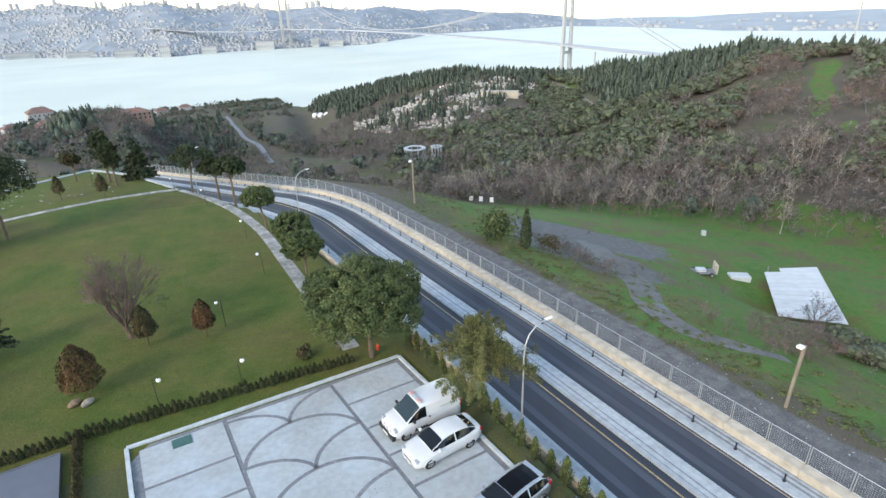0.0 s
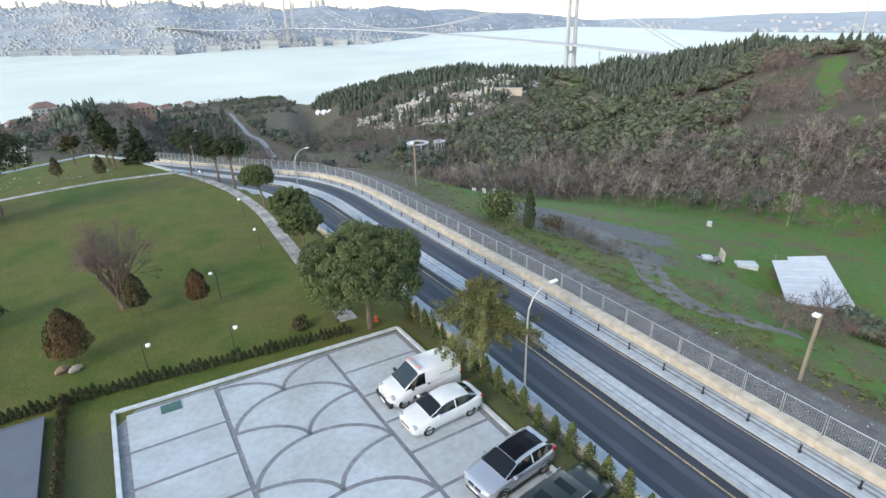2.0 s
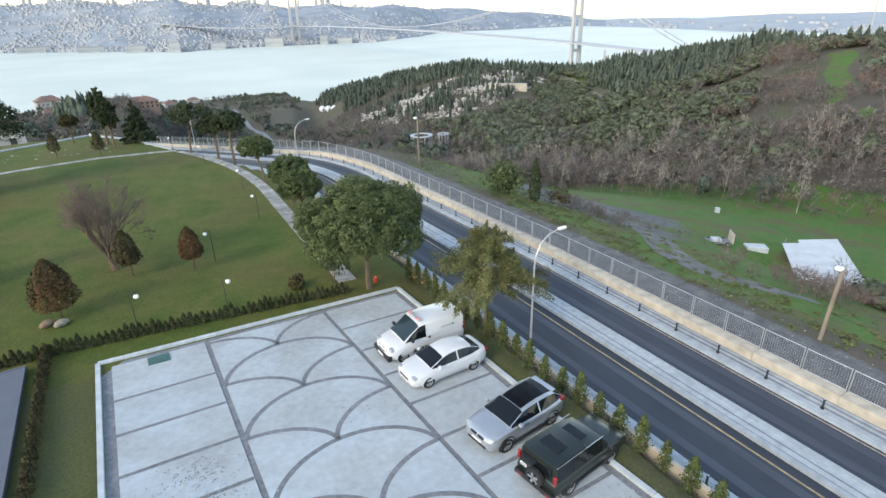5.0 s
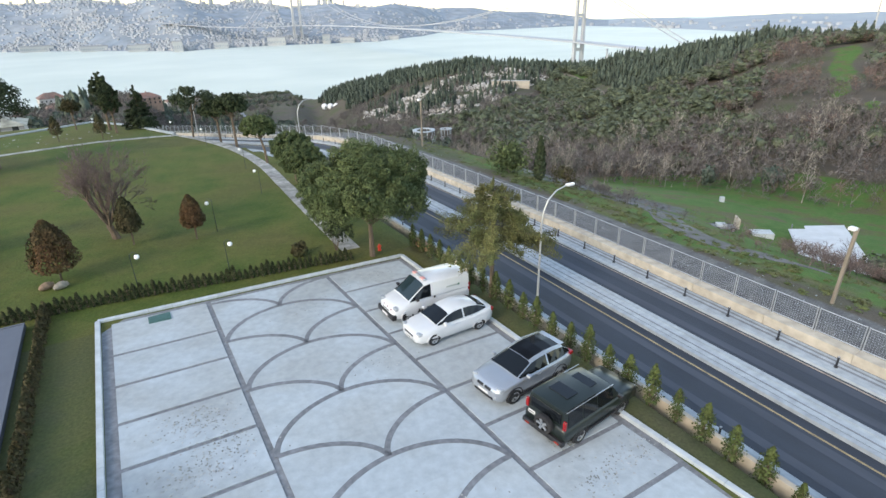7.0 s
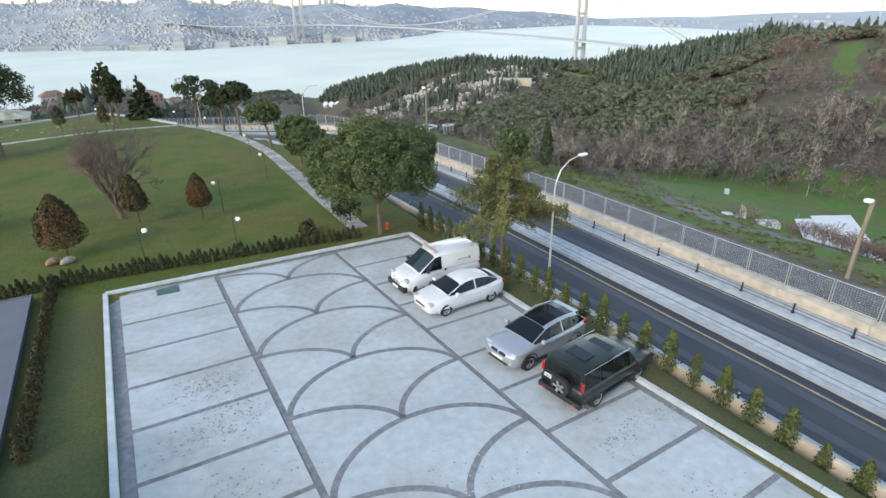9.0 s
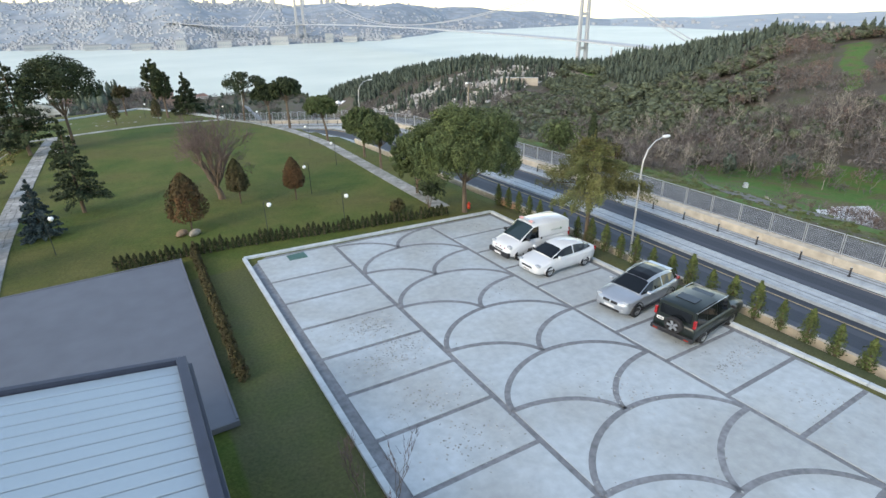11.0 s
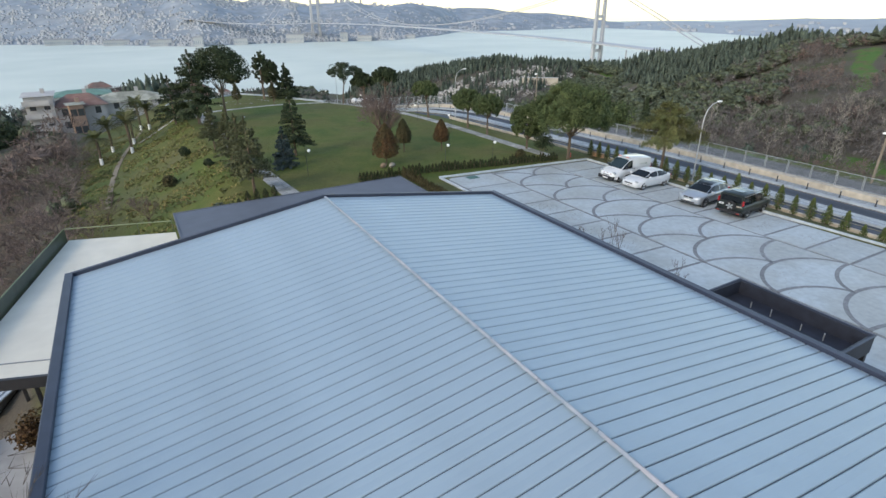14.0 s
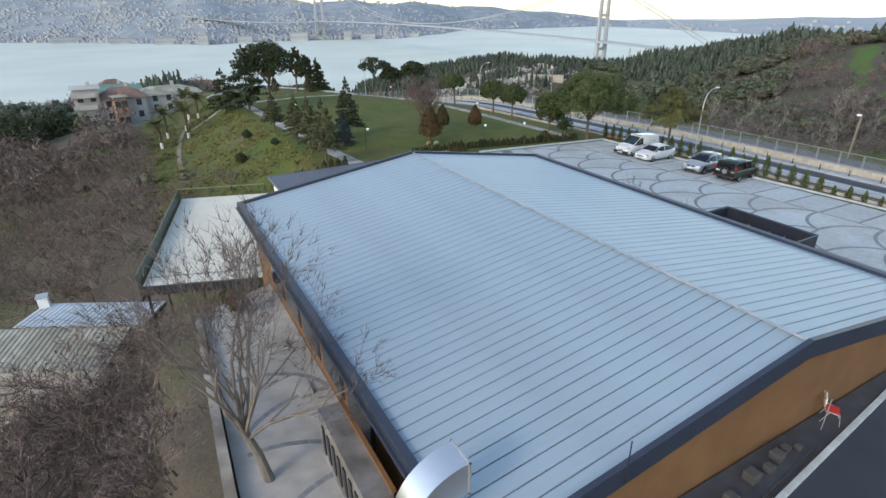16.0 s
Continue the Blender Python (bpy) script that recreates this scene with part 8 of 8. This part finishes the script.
def cottage(x, y, w, d, h, turn, label, wall=None, z=None, roof_h=None, storeys=2, roof=None):
    z = float(ground_z(x, y)) if z is None else z
    ob = empty("house", Matrix.Translation((x, y, z)) @ Matrix.Rotation(turn, 4, "Z"), label, "house")
    block(ob, "wall", -w / 2, w / 2, -d / 2, d / 2, -5, h, wall or wall_white, 0.0)
    rh = roof_h if roof_h is not None else w * 0.22
    bm = bmesh.new()
    e = 0.5
    base = [bm.verts.new(p) for p in ((-w / 2 - e, -d / 2 - e, h), (w / 2 + e, -d / 2 - e, h), (w / 2 + e, d / 2 + e, h), (-w / 2 - e, d / 2 + e, h))]
    top = [bm.verts.new((-w * 0.22, 0, h + rh)), bm.verts.new((w * 0.22, 0, h + rh))]
    bm.faces.new(base[::-1])
    bm.faces.new((base[0], base[1], top[1], top[0]))
    bm.faces.new((base[2], base[3], top[0], top[1]))
    bm.faces.new((base[1], base[2], top[1]))
    bm.faces.new((base[3], base[0], top[0]))
    part("roof", bm, roof or tile_red, ob)
    for s in range(storeys):
        zc = h * (s + 0.35) / storeys
        for k in range(max(2, int(w / 2.6))):
            xc = -w / 2 + w * (k + 0.5) / max(2, int(w / 2.6))
            block(ob, "window", xc - 0.5, xc + 0.5, -d / 2 - 0.05, -d / 2 + 0.02, zc, zc + 1.3, window_dark, 0.0)
    block(ob, "chimney", w * 0.1, w * 0.1 + 0.7, 0.3, 1.0, h + rh * 0.4, h + rh + 0.8, wall or wall_white, 0.0)
    return ob


flat_roof_house = cottage(-35.2, 100, 4.6, 8, 8.0, 0.05, "white terraced villa with balconies and a flat roof", z=-10.9, roof_h=0.15, roof=wall_white)
cottage(-28.6, 101, 8.6, 8, 5.0, 0.05, "villa with a low red tiled roof", z=-10.4, roof_h=2.0)
cottage(-29.2, 95.0, 2.4, 3.5, 6.6, 0.15, "narrow orange rendered house", wall_orange, z=-11.2, roof_h=0.2, roof=mossy_sheet)
cottage(-19.6, 104, 14, 8, 4.0, 0.05, "long low house with a grey roof", z=-9.6, roof=mossy_sheet, roof_h=1.6)
cottage(-31, 148, 14, 10, 11.5, 0.05, "broad house with a green metal roof", z=-20.4, roof=material("green_roof", (0.1, 0.2, 0.16), 0.7, vary=0.15, grain=0.6), roof_h=1.2)
cottage(20, 391, 20, 12, 4.5, 0.1, "long brick building with a red tiled roof above the shore", wall_orange, z=-42, roof_h=3.0)
for k in range(3):
    ob = empty("balcony", Matrix.Translation((-35.4, 95.6, -9.4 + 2.4 * k)), "white concrete balcony with a railing", "balcony", "villa balconies")
    block(ob, "slab", -2.2, 2.2, -0.8, 0.6, 0, 0.2, wall_white, 0.02)
    block(ob, "railing", -2.2, 2.2, -0.85, -0.75, 0.2, 1.0, wall_white, 0.02)
for n, (x, y, w, t, lab) in enumerate(((-62, 172, 9, 0.4, "house with faded red roof below the thicket"), (-72, 190, 10, 0.2, "house with faded red roof below the thicket"), (-52, 196, 9, 0.0, "house with red roof and white walls"), (-45, 330, 13, 0.3, "white house with red tiled roof among trees"),
                                      (-28, 395, 13, 0.1, "white house with red tiled roof among trees"), (-60, 420, 14, 0.5, "white house with red tiled roof among trees"), (-40, 520, 18, 0.2, "white house with red tiled roof near the shore"), (-5, 640, 20, 0.1, "large pink house with red tiled roof near the shore"),
                                      (30, 760, 22, 0.1, "long brick building with a red tiled roof near the shore"), (70, 800, 16, 0.2, "white house near the shore"), (105, 840, 16, 0.0, "white house near the shore"), (-70, 600, 16, 0.3, "white house near the shore"), (-95, 700, 18, 0.2, "white house near the shore"), (-20, 860, 18, 0.1, "white house near the shore"))):
    cottage(x, y, w, w * 0.8, w * 0.45, t, lab, wall_orange if n in (7, 8) else None)
terrace_wall = empty("graveyard_wall", Matrix.Translation((243, 284, float(ground_z(243, 284)))) @ Matrix.Rotation(math.atan2(-17, 18), 4, "Z"), "long sandy retaining wall of the graveyard terrace", "wall")
block(terrace_wall, "wall", -13, 13, -0.4, 0.4, -3, 4.2, cream_wall, 0.0)
block(terrace_wall, "coping", -13.2, 13.2, -0.6, 0.6, 4.2, 4.6, pale_stone, 0.0)
# unfinished concrete frame in the valley
frame_x, frame_y = 108, 166
fz = float(ground_z(frame_x, frame_y))
ruin = empty("concrete_frame", Matrix.Translation((frame_x, frame_y, fz)) @ Matrix.Rotation(-0.5, 4, "Z"), "unfinished white concrete frame building with open storeys", "ruin")
for lx, ly, r in ((0, 0, 4.2), (9.0, 1.5, 2.1)):
    for k in range(10):
        a = 2 * math.pi * k / 10
        block(ruin, "column", lx + r * math.cos(a) - 0.18, lx + r * math.cos(a) + 0.18, ly + r * math.sin(a) - 0.18, ly + r * math.sin(a) + 0.18, -4, 6.2, pale_stone, 0.0)
    for z in (2.6, 6.2):
        bm = bmesh.new()
        n = 24
        inner = [[bm.verts.new((lx + q * math.cos(2 * math.pi * k / n), ly + q * math.sin(2 * math.pi * k / n), z + dz)) for k in range(n)] for q, dz in ((r * 0.72, 0), (r + 0.4, 0), (r + 0.4, 0.3), (r * 0.72, 0.3))]
        for i in range(4):
            for k in range(n):
                bm.faces.new((inner[i][k], inner[i][(k + 1) % n], inner[(i + 1) % 4][(k + 1) % n], inner[(i + 1) % 4][k]))
        bmesh.ops.recalc_face_normals(bm, faces=bm.faces)
        part("ring_slab", bm, pale_stone, ruin)
for k in range(3):
    x, y = 181 + 5.2 * k, 502 - 2.5 * k
    ob = empty("dome_tent", Matrix.Translation((x, y, float(ground_z(186, 500)))), "white domed tent in the valley", "tent", "dome tents")
    bm = bmesh.new()
    bmesh.ops.create_uvsphere(bm, u_segments=16, v_segments=10, radius=3.1, matrix=Matrix.Translation((0, 0, 1.6)))
    part("dome", bm, white_paint, ob, smooth=True)
    block(ob, "door", -0.7, 0.7, -3.2, -2.9, 0.0, 2.2, grey_stone, 0.0)

# ---- the bridge ----
bridge_paint = material("bridge_paint", (0.34, 0.355, 0.37), 0.6, vary=0.05, grain=0.1, big=0.02)
bridge = empty("suspension_bridge", Matrix.Identity(4), "pale grey suspension bridge over the strait in haze", "bridge")


def bar(parent, name, pts, r, mat, sides=6):
    bm = bmesh.new()
    tube(bm, pts, r, sides)
    return part(name, bm, mat, parent)


def tower(foot, axis, height, scale):
    """Two tapering legs and their cross-beams; axis: the way along the bridge."""
    across = Vector((-axis.y, axis.x, 0)).normalized()
    for s in (-1, 1):
        a = foot + across * s * 14 * scale
        b = foot + across * s * 11.5 * scale + Vector((0, 0, height))
        bm = bmesh.new()
        rings = []
        for t in (0, 1):
            c0 = a.lerp(b, t)
            w = (5.6 - 1.6 * t) * scale
            rings.append([bm.verts.new(c0 + across * sx * w * 0.75 + axis * sy * w * 0.85) for sx, sy in ((-1, -1), (1, -1), (1, 1), (-1, 1))])
        for k in range(4):
            bm.faces.new((rings[0][k], rings[0][(k + 1) % 4], rings[1][(k + 1) % 4], rings[1][k]))
        bm.faces.new(rings[1])
        bmesh.ops.recalc_face_normals(bm, faces=bm.faces)
        part("tower_leg", bm, bridge_paint, bridge)
    for t in (0.33, 0.66, 0.97):
        p = foot + Vector((0, 0, height * t))
        bm = bmesh.new()
        ext = 13 * scale
        d = Vector((0, 0, 3.4 * scale))
        v = [bm.verts.new(p + across * sx * ext + axis * sy * 2.2 * scale + d * sz) for sz in (-1, 1) for sx, sy in ((-1, -1), (1, -1), (1, 1), (-1, 1))]
        for q in ((3, 2, 1, 0), (4, 5, 6, 7), (0, 1, 5, 4), (1, 2, 6, 5), (2, 3, 7, 6), (3, 0, 4, 7)):
            bm.faces.new([v[k] for k in q])
        part("cross_beam", bm, bridge_paint, bridge)


NEAR, FAR = Vector((735, 727, SEA)), Vector((755, 2447, SEA))
along = (FAR - NEAR).normalized()
tower(NEAR, along, 171, 0.69)
tower(FAR, along, 220, 1.2)
deck = [Vector((729, 200, -62)), Vector((732, 460, -58))] + [NEAR.lerp(FAR, u) + Vector((0, 0, 69 + 36 * u * (1 - u) + 2 * u)) for u in (0, 0.06, 0.12, 0.2, 0.3, 0.4, 0.5, 0.6, 0.7, 0.8, 0.9, 1)] + [Vector((560, 2485, -48)), Vector((435, 2595, -42)), Vector((335, 2640, -34)), Vector((236, 2690, -18))]
for a, b in zip(deck, deck[1:]):
    d = (b - a).normalized()
    sd = d.cross(Vector((0, 0, 1))).normalized() * 15
    bm = bmesh.new()
    v = [bm.verts.new(p + sd * s + Vector((0, 0, z))) for z in (-1.1, 1.1) for p, s in ((a, -1), (b, -1), (b, 1), (a, 1))]
    for q in ((3, 2, 1, 0), (4, 5, 6, 7), (0, 1, 5, 4), (1, 2, 6, 5), (2, 3, 7, 6), (3, 0, 4, 7)):
        bm.faces.new([v[k] for k in q])
    part("deck", bm, bridge_paint, bridge)
cross = Vector((-along.y, along.x, 0)).normalized()
for s in (-1, 1):
    t0, t1 = NEAR + cross * s * 8, FAR + cross * s * 13
    pts = []
    for k in range(41):
        u = k / 40
        p = t0.lerp(t1, u)
        p.z = -34 + (430 if u < 0.44 else 690) * (0.44 - u) ** 2
        pts.append(p)
    bar(bridge, "main_cable", pts, 0.8, bridge_paint)
    bar(bridge, "back_stay", [pts[0], Vector((732, 470, -58)) + cross * s * 8], 0.8, bridge_paint)
    bar(bridge, "back_stay", [pts[-1], Vector((560, 2485, -40)) + cross * s * 12], 1.1, bridge_paint)
    for k in range(1, 40, 1):
        u = k / 40
        foot = t0.lerp(t1, u)
        foot.z = SEA + 70 + 36 * u * (1 - u)
        if pts[k].z > foot.z + 2:
            bar(bridge, "hanger", [pts[k], foot], 0.1, bridge_paint, 4)
for y in (520, 590, 655):
    bar(bridge, "pier", [(732, y, SEA), (732, y, -57)], 1.5, bridge_paint)
mast2 = empty("radio_mast", Matrix.Identity(4), "thin pale mast on the far ridge", "mast")
bar(mast2, "pole", [(296, 95, -6), (300, 97, 22)], 0.35, bridge_paint)

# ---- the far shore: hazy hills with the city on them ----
# distance haze is mixed into these base colours, most strongly in haze_far
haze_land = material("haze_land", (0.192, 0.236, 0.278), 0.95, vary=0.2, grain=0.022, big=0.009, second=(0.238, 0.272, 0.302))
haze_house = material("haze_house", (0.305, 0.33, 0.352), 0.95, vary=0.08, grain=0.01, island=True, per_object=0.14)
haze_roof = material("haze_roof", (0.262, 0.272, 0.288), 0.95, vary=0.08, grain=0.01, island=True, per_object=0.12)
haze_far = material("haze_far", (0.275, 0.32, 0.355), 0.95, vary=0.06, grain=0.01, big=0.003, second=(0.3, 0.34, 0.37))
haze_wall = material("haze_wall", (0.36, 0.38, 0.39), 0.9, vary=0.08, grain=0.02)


def shore_r(b):
    return np.interp(b, [-40, -12, -6, 0, 6.4, 11, 16.5, 24.5, 29, 31, 35, 38, 44, 48, 58, 75, 95], [3400, 3200, 2950, 2650, 2350, 2460, 2480, 2500, 2900, 3300, 3400, 3500, 3850, 3600, 2900, 2700, 2700])


def top_z(b):
    return np.interp(b, [-40, -8, 0, 6, 12, 17, 22, 27, 32, 36, 40, 43, 45.5, 46.8, 48.5, 52, 55, 58, 64, 75, 95], [80, 80, 76, 66, 44, 34, 32, 22, 4, -20, -46, -72, -108, -114, -101, -96, -100, -76, -68, -64, -60])


def far_z(b, t):
    """Height of the far shore: bearing in degrees, t from the waterline inland."""
    hump = smooth(np.clip(t / 0.85, 0, 1)) ** 0.8
    n = 0.06 * np.sin(b * 0.9 + t * 3) + 0.02 * np.sin(b * 2.3 + 1 + t * 4) * t
    return SEA + 2 + (top_z(b) - SEA) * np.clip(hump * (1 + n), 0, 1.2)


bb, tt = np.meshgrid(np.arange(-40, 95.1, 0.4), np.linspace(0, 1.25, 26))
rr = shore_r(bb) + tt * np.minimum(1000, 4850 - shore_r(bb))
X, Y = 3 + rr * np.sin(np.radians(bb)), -26 + rr * np.cos(np.radians(bb))
Z = far_z(bb, np.minimum(tt, 1.0))
Z[0] = SEA - 3
i = np.arange(X.size).reshape(X.shape)
quads = np.stack([i[:-1, :-1], i[:-1, 1:], i[1:, 1:], i[1:, :-1]], -1).reshape(-1, 4)[:, ::-1]
# hills past bearing 46.6 get the colour with more haze in it
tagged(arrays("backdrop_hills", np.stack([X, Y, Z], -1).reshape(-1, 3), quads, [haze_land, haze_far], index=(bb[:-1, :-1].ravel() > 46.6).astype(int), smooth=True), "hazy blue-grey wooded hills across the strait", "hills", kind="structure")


def city(name, label, n, b0, b1, t0, t1, size, tall, mat, seed, clump=1.0):
    rng = np.random.default_rng(seed)
    # most houses huddle round some dozens of quarters, the rest lie scattered
    quarters = rng.uniform(0, 1, (max(3, int((b1 - b0) * 1.7)), 2))
    q = quarters[rng.integers(0, len(quarters), n)]
    loose = (rng.uniform(0, 1, n) < (0.16 if clump > 0 else 1.0))[:, None]
    q = np.where(loose, rng.uniform(0, 1, (n, 2)), q + rng.normal(0, 1, (n, 2)) * np.array([0.85 / (b1 - b0), 0.055]))
    b, t = b0 + (b1 - b0) * q[:, 0], t0 + (t1 - t0) * np.clip(np.abs(q[:, 1]), 0, 1) ** 1.15
    # the hill right of the bridge is mostly woods
    keep = (b < 15.5) | (t < 0.16) | (rng.uniform(0, 1, n) < 0.22) | (clump < 0)
    b, t = b[keep], t[keep]
    r = shore_r(b) + t * np.minimum(1000, 4850 - shore_r(b)) + 8
    x, y, z = 3 + r * np.sin(np.radians(b)), -26 + r * np.cos(np.radians(b)), far_z(b, t)
    w, d, h = rng.uniform(0.6, 1.4, len(x)) * size, rng.uniform(0.5, 1.0, len(x)) * size, rng.uniform(0.5, 1.4, len(x)) * tall
    a = np.radians(-b) + rng.normal(0, 0.35, len(x))
    lx, ly = cube[None, :, 0] * w[:, None] / 2, cube[None, :, 1] * d[:, None] / 2
    v = np.stack([lx * np.cos(a)[:, None] - ly * np.sin(a)[:, None] + x[:, None], lx * np.sin(a)[:, None] + ly * np.cos(a)[:, None] + y[:, None], cube[None, :, 2] * (h[:, None] + 6) + z[:, None] - 6], -1).reshape(-1, 3)
    f = (cf[None] + (np.arange(len(x)) * 8)[:, None, None]).reshape(-1, 4)
    tagged(arrays(name, v, f, [mat, haze_roof], index=np.tile([0, 0, 0, 0, 1], len(x))), label, "city", kind="stuff")


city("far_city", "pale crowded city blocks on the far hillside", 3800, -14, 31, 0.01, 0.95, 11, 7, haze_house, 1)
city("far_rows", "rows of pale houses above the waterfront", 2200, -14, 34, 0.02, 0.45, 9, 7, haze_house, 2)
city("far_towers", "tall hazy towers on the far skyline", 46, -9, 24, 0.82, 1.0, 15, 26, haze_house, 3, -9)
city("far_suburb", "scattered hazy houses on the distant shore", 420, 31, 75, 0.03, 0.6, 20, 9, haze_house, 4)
for b, half, h, lab in ((-4.4, 58, 20, "long white palace on the waterfront"), (-0.4, 48, 18, "long white palace on the waterfront"), (3.0, 40, 22, "white building on the waterfront"), (6.1, 17, 34, "pale mosque on the waterfront"), (14.8, 36, 30, "large white hall on the waterfront"), (9.8, 26, 22, "white building on the waterfront"), (19.5, 16, 34, "pale building on the waterfront"), (21.5, 30, 20, "white building on the waterfront"), (26.0, 24, 14, "white building on the waterfront")):
    r = float(shore_r(b)) + 6
    ob = empty("waterfront_building", Matrix.Translation((3 + r * math.sin(radians(b)), -26 + r * math.cos(radians(b)), SEA)) @ Matrix.Rotation(-radians(b), 4, "Z"), lab, "building", "waterfront")
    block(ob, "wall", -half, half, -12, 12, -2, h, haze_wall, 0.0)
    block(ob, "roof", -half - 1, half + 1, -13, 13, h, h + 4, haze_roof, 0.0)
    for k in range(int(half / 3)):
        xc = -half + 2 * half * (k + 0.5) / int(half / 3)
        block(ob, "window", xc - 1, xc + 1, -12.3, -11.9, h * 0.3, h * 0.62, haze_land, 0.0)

# flat pale stones let into the far lawn
x, y = rng.uniform(-13, 3, 34), rng.uniform(58, 68, 34)
v, f = tufts(np.stack([x, y, ground_z(x, y) + 0.05], 1), np.tile([0, 0, 1.0], (34, 1)), 0.3, rng, 0.12, 1.8)
tagged(arrays("lawn_stones", v, f, path_stone), "flat pale stones lying in the far lawn", "stones", kind="stuff")
# worn earth track at the foot of the bank
draped("bank_track", [(-23.6, 22), (-23.2, 32), (-22.4, 41.8), (-21.2, 50), (-19.0, 60)], 0.55, sand, "narrow earth track along the foot of the bank", 0.05)
